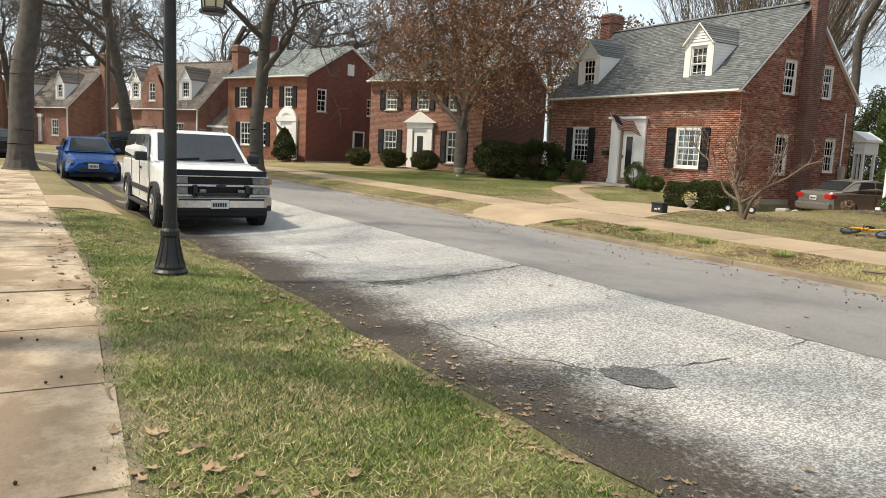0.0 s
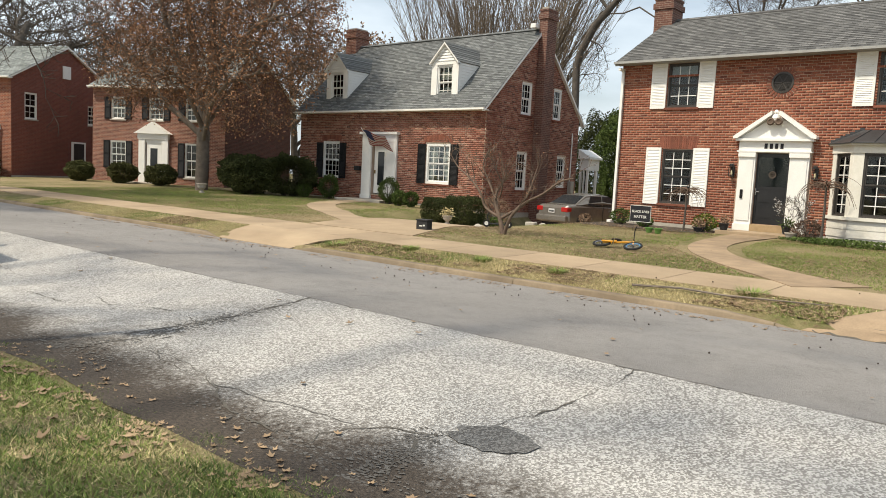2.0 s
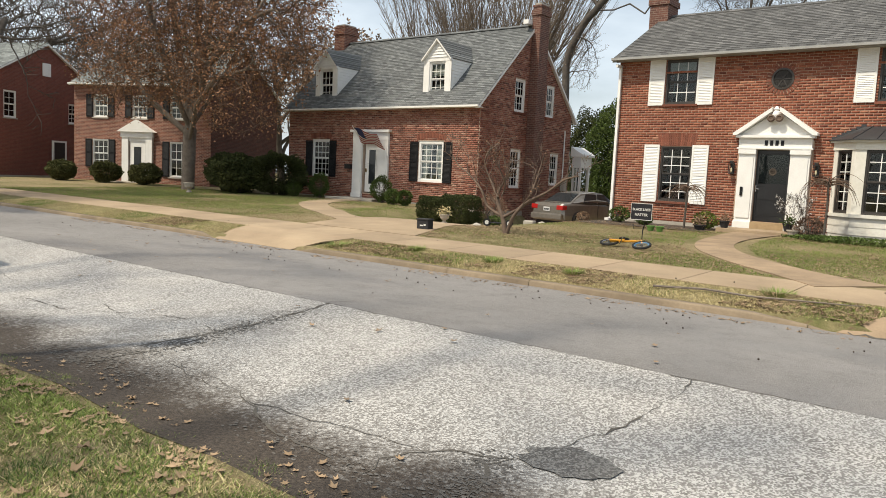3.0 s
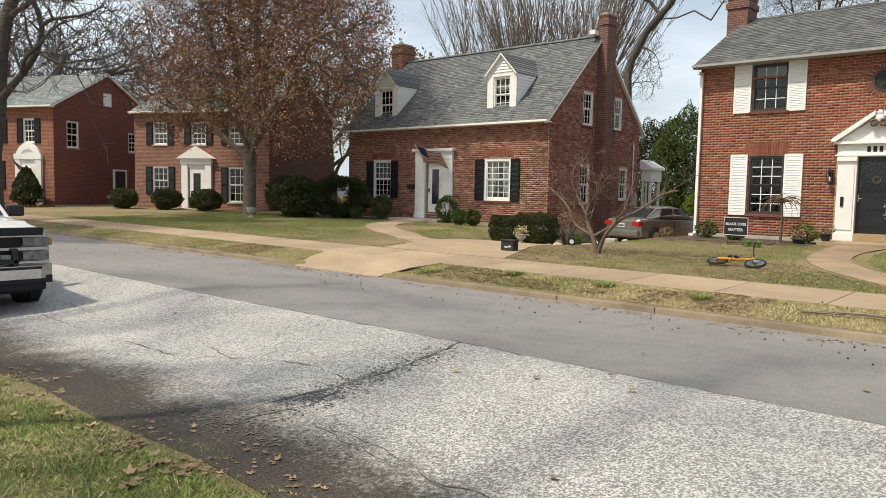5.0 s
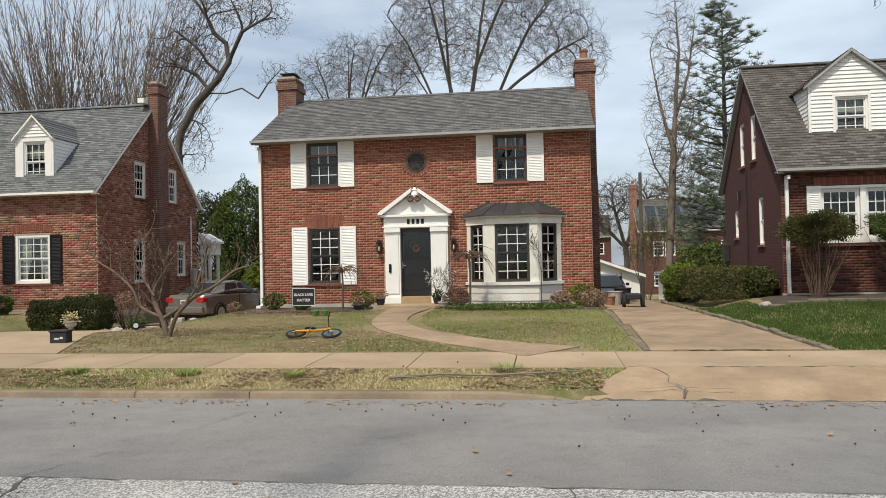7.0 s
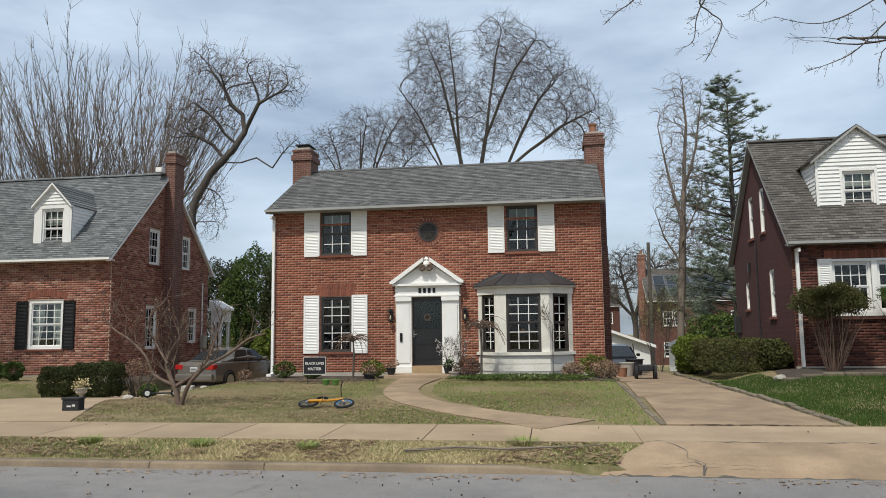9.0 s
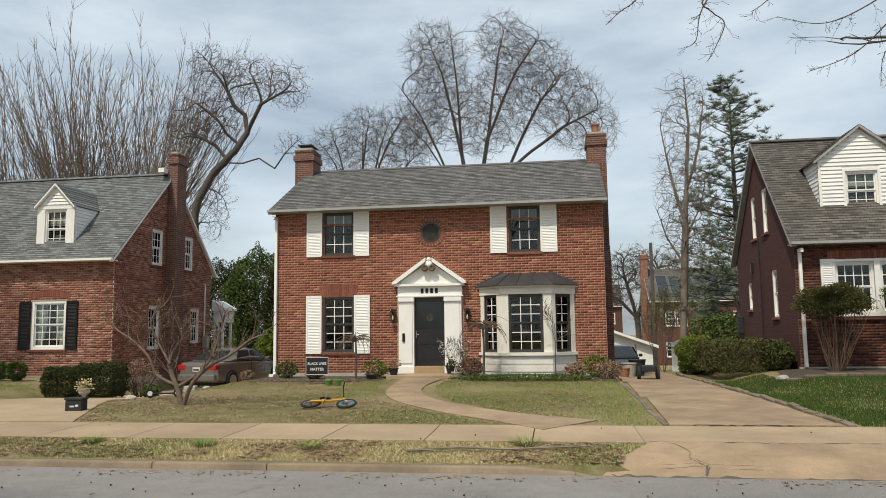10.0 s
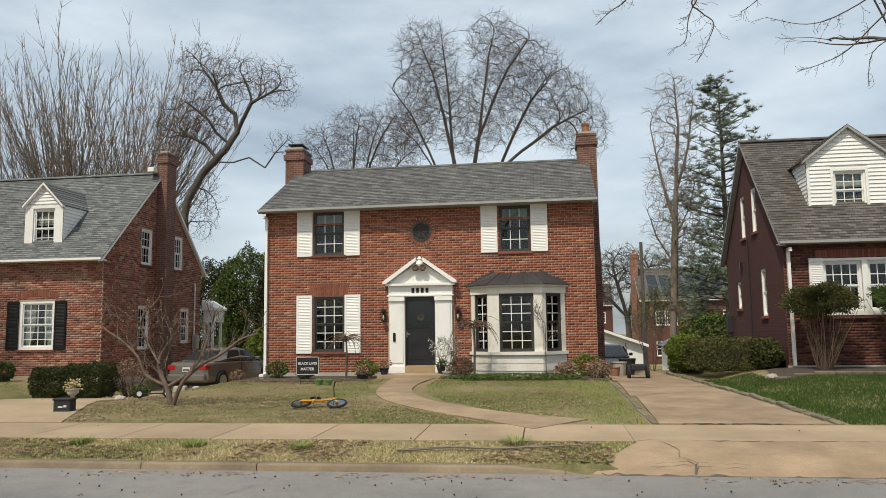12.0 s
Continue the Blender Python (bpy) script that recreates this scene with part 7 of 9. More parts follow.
grown_tree("big maple with rust-brown spring buds", at(-24.8, -2.9), [[(0, 0, -0.2), (0.05, 0, 1.6), (0.1, 0, 2.8)], [(0.1, 0, 2.8), (0.2, 0.3, 6.0), (0.0, 0.4, 9.5), (0.3, 0.2, 13.0)], [(0.1, 0, 2.8), (-1.2, 0.4, 5.5), (-2.4, 0.6, 8.5), (-3.0, 0.6, 11.5)], [(0.1, 0, 2.8), (1.4, -0.4, 5.4), (2.8, -0.6, 8.4), (3.4, -0.4, 11.2)]] + [[(0.05, 0, 2.3), (1.8, -0.8, 3.8), (3.8, -1.2, 4.8), (5.6, -1.2, 5.0)], [(0.05, 0, 2.4), (-1.8, -0.8, 4.0), (-3.8, -1.0, 5.6), (-5.4, -1.0, 6.4)], [(0.1, 0, 2.8), (0.6, -1.4, 5.0), (1.0, -2.6, 7.4), (1.2, -3.4, 9.4)], [(0.1, 0, 2.8), (0.4, 1.6, 5.4), (0.8, 3.0, 8.4)], [(0.1, 0, 3.2), (2.6, -0.8, 5.4), (5.2, -1.1, 6.8), (7.4, -1.2, 7.2)]], [(0, 0, 11.5, 5.2, 4.6, 4.4), (-3.6, 0, 8.2, 3.8, 3.6, 4.0), (3.8, 0, 8.0, 4.0, 3.6, 4.2), (4.8, -0.8, 4.8, 2.8, 2.6, 2.3), (-4.4, -0.6, 5.6, 2.8, 2.4, 2.2), (0.6, -1.6, 6.0, 3.4, 2.6, 2.4), (6.9, -1.0, 7.2, 2.6, 2.2, 2.6)], 8500, bark="bark_pale", twig="twig_red", leaf="bud", leaf_size=0.05, per_tip=3, scatter=0.14, seed=31, reach=1.4, kill=0.28, step=0.26, tip_r=0.0095, power=2.25, cap=0.3, twigs=2, twig_len=0.5, jitter=0.14)
tree("street oak on the verge, bare", at(-26.52, -12.88), 37, 20, 0.34, levels=5, spread=0.66, up=0.03, kids=(4, 5), decay=0.58, wob=0.14, trunk_frac=0.36, min_r=0.012)
st = tree("massive bare street oak beside the sidewalk", at(-24.2, -22.4), 41, 23, 0.45, levels=5, spread=0.66, up=0.03, kids=(5, 6), decay=0.56, wob=0.14, trunk_frac=0.3, min_r=0.012)
copy_thing(st, at(-50, -15.2, 0, 130))
bg = tree("bare trees rising far behind the roofs", at(-62, -6), 43, 19, 0.4, levels=4, spread=0.6, up=0.06, kids=(4, 6), decay=0.64, wob=0.14, min_r=0.022, group="far bare trees")
for x, y, a in ((-73, -16, 70), (-78, -30, 140), (-60, 14, 200), (-46, 20, 260), (-70, 4, 320), (-92, -22, 30), (-90, -44, 100), (-30, 32, 190), (-64, -30, 240), (26, 52, 90), (-56, 2, 15), (-52, -2, 75), (-70, -8, 165), (-84, -12, 215), (-76, -22, 285), (-96, -34, 345), (-104, -52, 55), (-82, -50, 120)):
    copy_thing(bg, at(x, y, -0.3, a))
for x, y, s in ((-44, 10, 51), (-33, 12, 52)):
    tree("tree in pale green young leaf behind the houses", at(x, y), s, 13, 0.25, leaf="leaf_pale" if s == 51 else "bud_tan", leaf_size=0.12, per_tip=2, levels=4, spread=0.6, up=0.1, kids=(4, 6), decay=0.62, min_r=0.016)
for x, y, k in ((0.4, -26.0, 61), (6.6, -26.6, 62), (-7.5, -26.4, 63)):
    grown_tree("bare street tree shading the road", at(x, y, 0, 40 * k), [[(0, 0, -0.2), (0.1, 0, 3.0), (0, 0, 6.0)], [(0, 0, 6.0), (0.4, 0.2, 9.5), (0.2, 0.4, 14.0)], [(0, 0, 6.0), (2.0, 0.6, 9.0), (4.4, 1.0, 12.0)], [(0, 0, 6.2), (-2.0, -0.4, 9.4), (-4.2, -0.8, 12.4)], [(0, 0, 6.6), (0.4, -2.2, 9.8), (0.8, -4.2, 12.6)], [(0, 0, 6.8), (-0.4, 2.2, 9.6), (-0.8, 4.4, 12.2)]], [(0, 0, 12.5, 5.6, 5.6, 3.4)], 240, seed=k, reach=2.4, kill=0.7, step=0.5, tip_r=0.024, power=2.2, cap=0.34, twigs=1, twig_len=0.9, group="street trees on the near side")

# a verge tree whose twigs droop into the sky
vt = thing("tree", "bare lawn tree with drooping twigs over the drive", "tree", pose(11.79, -5.6, gz(11.79, -5.6)))
rn = random.Random(70)
segs, starts = [], []
limb([(0.05, 0, -0.2), (0, 0, 1.2), (-0.06, 0, 3.0), (-0.12, 0, 5.0), (-0.05, 0.1, 8.0), (0.1, 0.2, 11.5)], 0.33, 0.1, 9, 3.0)
starts = [q for q in starts if q[0][2] > 6.5]
DROOPS = [[(-6.09, -2.6, 8.06), (-6.32, -2.6, 7.65), (-6.65, -2.6, 7.42), (-6.89, -2.6, 7.21)], [(-4.53, -2.2, 8.24), (-4.93, -2.2, 7.71), (-5.1, -2.2, 7.36), (-5.18, -2.2, 6.9), (-5.4, -2.2, 6.75)], [(-4.97, -2.2, 7.81), (-4.86, -2.2, 7.46), (-4.63, -2.2, 7.21), (-4.81, -2.2, 6.76), (-4.96, -2.2, 6.49)], [(-2.97, -1.6, 8.52), (-3.65, -1.6, 7.86), (-3.97, -1.6, 7.65)], [(-1.19, -1.8, 8.03), (-1.63, -1.8, 7.66), (-2.37, -1.8, 7.29), (-2.9, -1.8, 7.24), (-3.54, -1.8, 7.43)], [(-1.12, -1.8, 7.68), (-1.62, -1.8, 7.05), (-2.11, -1.8, 6.61), (-2.54, -1.8, 6.41), (-3.01, -1.8, 6.27)], [(-0.87, -1.4, 7.26), (-1.43, -1.4, 6.71), (-1.56, -1.4, 6.03)]]
for run in DROOPS:
    x, y, z = run[0]
    run = [(a + 0.06, b, c) for a, b, c in run]
    x += 0.06
    limb([(-0.12, 0.05, 6.6 + rn.uniform(0, 1.6)), (x * 0.35 - 0.1, y * 0.35, z + 1.9), (x * 0.75, y * 0.75, z + 1.5), (x, y, z)] + run[1:], 0.026, 0.005, 0, 1)
    for a, b in zip(run, run[1:]):
        a, b = Vector(a), Vector(b)
        for j in range(4):
            q = a.lerp(b, rn.random())
            starts.append((tuple(q), (rn.uniform(-0.7, 0.3), rn.uniform(-0.4, 0.4), rn.uniform(-0.8, 0.1)), rn.uniform(0.12, 0.34), 0.0045, 4))
th, tn, tips = grow(71, 1, 0.1, starts=starts, levels=5, wob=0.2, up=0.0, kids=(2, 3), decay=0.55, min_r=0.003)
bars("trunk", [q for q in segs if q[2] > 0.041], 10, "bark", vt)
part("root_flare", lathe([(0.58, -0.12), (0.45, 0.08), (0.36, 0.35), (0.32, 0.8)], 14), "bark", vt)
bars("crown", [q for q in segs if q[2] <= 0.041] + th + tn, 4, "twig", vt)["kind"] = "stuff"
part("foliage", leaf_mesh("foliage", np.array([list(p) for p in tips]), 0.014, 5), "bud", vt)["kind"] = "stuff"


def pine(m, height, seed):
    t = thing("pine_tree", "tall dark green pine with layered boughs", "tree", m)
    rn = random.Random(seed)
    segs, C = [], []
    n = 26
    for i in range(n):
        segs.append((Vector((0, 0, height * i / n - 0.2)), Vector((0, 0, height * (i + 1) / n - 0.2)), 0.24 * (1 - i / n) + 0.02, 0.24 * (1 - (i + 1) / n) + 0.02))
    boughs = []
    z = height * 0.16
    while z < height - 0.2:
        f = (z - height * 0.24) / (height * 0.76)
        for k in range(rn.randint(4, 5)):
            a = rn.uniform(0, 6.28)
            L = (2.9 * (1 - f) ** 0.7 + 0.4) * rn.uniform(0.6, 1.15)
            p = Vector((0, 0, z))
            steps = max(3, int(L / 0.35))
            for j in range(steps):
                q = p + Vector((math.cos(a), math.sin(a), 0.12 + 0.25 * f + 0.3 * j / steps + rn.gauss(0, 0.06))) * (L / steps)
                boughs.append((p, q, 0.03 * (1 - j / steps) + 0.008, 0.03 * (1 - (j + 1) / steps) + 0.008))
                if j > steps * 0.3:
                    for _ in range(rn.randint(2, 3)):
                        w = Vector((rn.gauss(0, 0.28), rn.gauss(0, 0.28), rn.gauss(0.1, 0.2)))
                        boughs.append((q, q + w, 0.007, 0.004))
                        C.append(q + w)
                        C.append(q + w * 0.5)
                p = q
        z += rn.uniform(0.27, 0.44)
    bars("trunk", segs, 8, "bark", t)
    bars("bough_mass", boughs, 4, "twig", t)["kind"] = "stuff"
    g = np.random.RandomState(seed)
    base = np.repeat(np.array([list(c) for c in C]), 30, axis=0)
    d = g.normal(size=base.shape)
    d[:, 2] = np.abs(d[:, 2]) * 0.7
    d /= np.linalg.norm(d, axis=1, keepdims=True)
    w = np.cross(d, g.normal(size=d.shape))
    w /= np.linalg.norm(w, axis=1, keepdims=True)
    L = g.uniform(0.14, 0.3, (len(base), 1))
    V = np.stack([base - w * 0.012, base + w * 0.012, base + d * L], axis=1).reshape(-1, 3)
    part("needles", quadmesh("needles", V, np.arange(len(V)).reshape(-1, 3)), "needle", t)["kind"] = "stuff"


pine(at(12.35, 14), 14.05, 3)

# small bare shrub with thick crooked limbs on the lawn
sh = thing("shrub", "crooked bare shrub with thick pale limbs on the lawn", "shrub", at(-3.95, -7.75))
segs, starts = [], []
rn = random.Random(77)
for pts, r0 in (([(0.05, 0, -0.05), (-0.05, 0, 0.35), (-0.25, 0.05, 0.8), (-0.15, 0.1, 1.2), (0.1, 0.1, 1.55)], 0.085),
                ([(-0.05, 0, 0.4), (-0.45, 0, 0.62), (-0.6, -0.05, 1.0), (-0.95, 0, 1.35), (-1.35, 0.1, 1.6), (-1.6, 0.1, 1.95)], 0.05),
                ([(0.06, 0, -0.05), (0.25, -0.05, 0.45), (0.55, 0, 0.8), (0.95, 0.05, 1.05), (1.3, 0.1, 1.35), (1.6, 0.15, 1.45)], 0.065),
                ([(-0.02, 0, 0.4), (0.3, 0.1, 0.65), (0.55, 0.1, 1.0), (0.65, 0.2, 1.5), (0.75, 0.2, 1.85)], 0.05),
                ([(-0.2, 0, 0.85), (-0.5, 0.15, 1.25), (-0.65, 0.1, 1.7), (-0.5, 0.1, 2.05)], 0.035),
                ([(-0.1, 0, 0.9), (0.1, -0.25, 1.2), (0.0, -0.4, 1.6)], 0.03)):
    limb([(p[0] * 1.15, p[1], p[2]) for p in pts], r0 * 0.78, 0.012, 8, 0.6)
th, tn, tips = grow(78, 1, 0.1, starts=starts, levels=4, wob=0.2, up=0.12, kids=(2, 3), decay=0.6, min_r=0.0045)
bars("trunk", segs, 8, "bark_red", sh)
bars("crown", th + tn, 5, "bark_red", sh)["kind"] = "stuff"
part("foliage", leaf_mesh("foliage", np.array([list(p) for p in tips]), 0.018, 5), "bud", sh)["kind"] = "stuff"


def weeping(m, seed, hgt, label):
    t = thing("weeping_tree", label, "tree", m)
    rn = random.Random(seed)
    segs = [(Vector((0, 0, -0.05)), Vector((0.02, 0, hgt * 0.5)), 0.035, 0.03), (Vector((0.02, 0, hgt * 0.5)), Vector((0, 0, hgt * 0.85)), 0.03, 0.025)]
    tw = []
    for i in range(38):
        a = rn.uniform(0, 6.28)
        p = Vector((0, 0, hgt * rn.uniform(0.78, 0.9)))
        d = Vector((math.cos(a) * 0.8, math.sin(a) * 0.8, 0.7))
        n = rn.randint(5, 9)
        for j in range(n):
            d = (d + Vector((rn.gauss(0, 0.14), rn.gauss(0, 0.14), -0.3))).normalized()
            q = p + d * 0.12
            tw.append((p, q, max(0.004, 0.011 - 0.001 * j), max(0.004, 0.01 - 0.001 * j)))
            p = q
    bars("trunk", segs, 8, "bark", t)
    bars("crown", tw, 4, "twig_red", t)["kind"] = "stuff"


weeping(at(-1.95, -1.35), 4, 1.35, "small weeping bare tree under the window")
weeping(at(1.75, -1.3), 6, 1.75, "small weeping bare tree beside the bay window")
tree("thin bare sapling trained up the bay window", at(3.75, -1.0), 83, 2.6, 0.018, levels=3, spread=0.5, up=0.2, kids=(3, 4), decay=0.5, wob=0.1, min_r=0.005, flare=False, bark="twig")
tree("thin bare sapling beside the drive", at(7.4, 4.2), 84, 3.0, 0.03, levels=4, stems=4, stem_spread=0.4, spread=0.5, up=0.15, kids=(3, 4), decay=0.55, wob=0.1, min_r=0.006, flare=False, leaf="leaf_pale", leaf_size=0.018, per_tip=1)

# ---------- bushes and hedges ----------
bush("clipped_bush", "low dark green clipped yew bush", at(-9.5, -3.5), 0.6, 0.55, 0.46, 18000, "leaf_dark", 0.023, 1, box=True)
bush("clipped_bush", "dark green clipped yew bush by the corner", at(-8.55, -3.4), 0.62, 0.6, 0.52, 15000, "leaf_dark", 0.023, 2, box=True)
bush("twiggy_shrub", "leafless twiggy shrub at the house corner", at(-7.95, -2.5), 0.6, 0.5, 0.6, 1800, "bud_tan", 0.02, 3)
for x, y, r, k in ((-14.6, -0.75, 0.5, 5), (-13.3, -1.5, 0.33, 6), (-12.5, -1.7, 0.33, 7), (-18.2, -0.8, 0.5, 8), (-18.9, -1.6, 0.4, 9)):
    bush("round_bush", "round clipped green boxwood", at(x, y), r, r, r * 1.15 if r > 0.45 else r, int(9000 * r), "leaf_mid", 0.025, k, group="boxwoods by the cape house")
for x, y, r, hz, k in ((-21.6, -2.6, 1.5, 0.95, 11), (-20.0, -1.6, 1.7, 1.0, 12), (-23.0, -1.8, 1.5, 1.0, 13), (-24.6, -0.2, 1.5, 0.9, 14)):
    bush("evergreen_bush", "large dark evergreen bush against the house", at(x, y), r, 1.2, hz, 14000, "leaf_dark", 0.05, k, group="dark evergreens")
for x, y, r, k in ((-32.2, -3.0, 0.95, 15), (-29.6, -2.3, 1.0, 16), (-34.6, -4.2, 0.8, 17)):
    bush("clipped_bush", "dark green clipped bush before the brick house", at(x, y), r * 1.2, 0.8, 0.6, 7000, "leaf_olive", 0.05, k)
cb = bush("conical_bush", "cone-shaped dark green yew by the door", at(-39.0, -7.4), 1.0, 1.0, 1.2, 8000, "leaf_dark", 0.05, 18)
bush("hedge", "broad clipped green hedge beside the drive", at(9.1, 0.7), 1.25, 1.8, 0.52, 32000, "leaf_olive", 0.024, 21, box=True)
bush("hedge", "yellow-green bushy hedge end", at(8.2, 2.6), 0.7, 0.9, 0.7, 15000, "leaf_yellow", 0.028, 22)
bush("hedge", "green leafy hedge by the house wall", at(9.75, -0.8), 0.5, 0.6, 0.46, 6000, "leaf_olive", 0.035, 23)
for x, y, k in ((10.75, -2.2, 24), (13.0, -2.1, 25)):
    b = thing("topiary_shrub", "flat-topped shrub with bare stems and a green crown", "shrub", at(x, y))
    rn = random.Random(k)
    segs = []
    for i in range(44):
        a = rn.uniform(0, 6.28)
        p = Vector((0.14 * math.cos(a), 0.12 * math.sin(a), -0.05))
        for j in range(5):
            q = p + Vector((math.cos(a) * (0.05 + 0.1 * (i % 4) / 3) + rn.gauss(0, 0.035), math.sin(a) * (0.04 + 0.08 * (i % 4) / 3) + rn.gauss(0, 0.035), 0.36))
            segs.append((p, q, 0.012 - 0.0015 * j, 0.0105 - 0.0015 * j))
            p = q
    bars("stem_tangle", segs, 5, "twig_red", b)["kind"] = "stuff"
    g_ = np.random.RandomState(k)
    C = g_.normal(size=(20000, 3))
    C /= np.linalg.norm(C, axis=1, keepdims=True)
    C *= (g_.rand(20000, 1) ** 0.4) * np.array([[0.92, 0.72, 0.42]]) * np.array([1 + 0.3 * noise.noise(Vector((c[0] * 3 + k, c[1] * 3, c[2] * 3))) + 0.2 * noise.noise(Vector((c[0] * 8, c[1] * 8 + k, c[2] * 8))) for c in C])[:, None]
    C[:, 2] += 1.8 + 0.06 * np.sin(C[:, 0] * 5)
    part("foliage", leaf_mesh("foliage", C, 0.022, k), "leaf_olive" if k == 24 else "leaf_mid", b)["kind"] = "stuff"
for x, y, rr, hz, lf, k in ((-8.6, 12, 1.7, 3.5, "leaf_dark", 31), (-11.0, 13, 1.9, 3.6, "leaf_mid", 32), (-6.6, 14, 1.9, 3.5, "leaf_mid", 33), (-13.0, 14, 2.0, 3.3, "leaf_dark", 34), (-8.9, 10.3, 1.0, 1.5, "leaf_yellow", 35), (-4.9, 15, 1.8, 3.2, "leaf_dark", 38)):
    bush("evergreen_tree", "loose green evergreen between the houses", at(x, y), rr, 1.6, hz, 30000, lf, 0.05, k, category="tree")
bush("evergreen_tree", "spreading green conifer behind the hedge", at(11.2, 12), 1.9, 1.5, 1.5, 9000, "leaf_mid", 0.06, 36, category="tree")
bush("ornamental_grass", "dry tuft of ornamental grass", at(12.4, -2.9), 0.28, 0.28, 0.26, 1200, "blade_dry", 0.05, 37, stem=False)
for x, y, r, lf, k in ((-1.45, -1.0, 0.42, "leaf_yellow", 41), (-4.2, -0.9, 0.4, "leaf_mid", 42), (-3.2, -1.3, 0.3, "leaf_mid", 43), (4.9, -0.7, 0.5, "leaf_yellow", 44), (4.3, -1.2, 0.35, "bud_tan", 45), (5.2, -1.4, 0.4, "bud_tan", 46), (-10.3, -1.0, 0.4, "leaf_mid", 47), (-10.4, 0.2, 0.35, "leaf_mid", 48), (-6.4, -4.6, 0.28, "leaf_mid", 49), (-5.3, -1.2, 0.25, "bud_tan", 50), (1.35, -1.1, 0.45, "twig_red", 51)):
    bush("garden_plant", "low leafy plant in the foundation bed", at(x, y), r, r * 0.8, r * 0.7, int(2200 * r), lf, 0.03, k, category="plant", group="bed plants")
bush("ground_cover", "low green ground cover under the bay window", at(2.9, -1.9), 2.2, 0.6, 0.1, 3600, "leaf_mid", 0.03, 52, stem=False, category="plant")


# ---------- vehicles ----------
def wheel(carob, x, y, r, w, rim="rim", side=1):
    m = pose(x, y, r, 90, 0, 0) if side > 0 else pose(x, y, r, -90, 0, 0)
    ty = part("wheel", lathe([(r * 0.62, -w / 2), (r * 0.93, -w / 2), (r, -w / 2 + 0.035), (r, w / 2 - 0.035), (r * 0.93, w / 2), (r * 0.62, w / 2)], 28), "tyre", carob, "black rubber tyre")
    ty.matrix_basis = m
    part("rim", lathe([(r * 0.1, -w / 2 - 0.014), (r * 0.16, -w / 2 - 0.012), (r * 0.3, -w / 2 - 0.003), (r * 0.55, -w / 2 - 0.004), (r * 0.6, -w / 2 - 0.012), (r * 0.64, -w / 2 - 0.008), (r * 0.64, -w / 2 + 0.01)], 24), rim, ty)
    bm = bmesh.new()
    for i in range(5):
        add_box(bm, r * 0.15, r * 0.6, -0.03, 0.03, -w / 2 - 0.016, -w / 2 - 0.002, Matrix.Rotation(2 * math.pi * i / 5, 4, "Z"))
    part("spoke_star", bm, rim, ty)
    return ty


def car_sections(rows):
    """Sections of a body: (x, half width low, half width high, z low, z high, rounding at the top)."""
    out = []
    for x, a, b, z0, z1, rr in rows:
        mid = z0 + (z1 - z0) * 0.55
        half = [(a * 0.9, z0), (a, z0 + 0.06), (a * 1.0, z0 + (mid - z0) * 0.6), ((a + b) / 2 * 1.005, mid), (b, z1 - rr), (b - rr * 0.35, z1 - rr * 0.3), (b - rr * 1.1, z1)]
        out.append([(x, -y, z) for y, z in half] + [(x, y, z) for y, z in half[::-1]])
    return out


def panel(pts, off, thick=0.012):
    """A thin plate through four points, lifted along its normal."""
    P = [Vector(p) for p in pts]
    n = (P[1] - P[0]).cross(P[3] - P[0]).normalized()
    bm = bmesh.new()
    a, b = [bm.verts.new(p + n * off) for p in P], [bm.verts.new(p + n * (off - thick)) for p in P]
    bm.faces.new(a), bm.faces.new(b[::-1])
    for i in range(len(P)):
        bm.faces.new((a[i], b[i], b[(i + 1) % len(P)], a[(i + 1) % len(P)]))
    bmesh.ops.recalc_face_normals(bm, faces=bm.faces[:])
    return bm


def side_panels(c, spans, belt, top, yb, yt, material, name, off=0.012):
    """Side windows as (x low start, x low end, x high start, x high end), on both flanks."""
    for s in (-1, 1):
        for xa, xb, xc, xd in spans:
            q = [(xa, s * yb, belt), (xb, s * yb, belt), (xd, s * yt, top), (xc, s * yt, top)]
            part(name, panel(q if s < 0 else q[::-1], off), material, c)


def plate_bars(c, m):
    p = part("number_plate", boxes((-0.01, 0.0, -0.155, 0.155, 0, 0.155), bev=0.003), "plate", c)
    p.matrix_basis = m
    bm = bmesh.new()
    for i in range(6):
        add_box(bm, 0.001, 0.004, -0.125 + i * 0.042, -0.095 + i * 0.042, 0.035, 0.105)
    part("plate_bars", bm, "ink", p, "plate lettering kept as plain bars")


# white full-size wagon, nose at the origin, pointing along +x
suv = thing("suburban_wagon", "white full-size sport utility wagon with chrome grille parked at the kerb", "car", pose(-5.8, -19.56, gz(-7.3, -19.5) + 0.0, 0, 0, 0))
body = part("body", loft(car_sections([(-5.5, 0.90, 0.88, 0.42, 1.10, 0.05), (-5.42, 0.96, 0.95, 0.36, 1.16, 0.05), (-4.4, 0.98, 0.96, 0.34, 1.18, 0.04), (-2.2, 0.98, 0.96, 0.34, 1.18, 0.04), (-1.5, 0.98, 0.96, 0.34, 1.18, 0.04), (-0.9, 0.97, 0.93, 0.36, 1.16, 0.07), (-0.3, 0.95, 0.90, 0.42, 1.12, 0.08), (-0.16, 0.93, 0.88, 0.5, 1.09, 0.06)])), "car_white", suv)
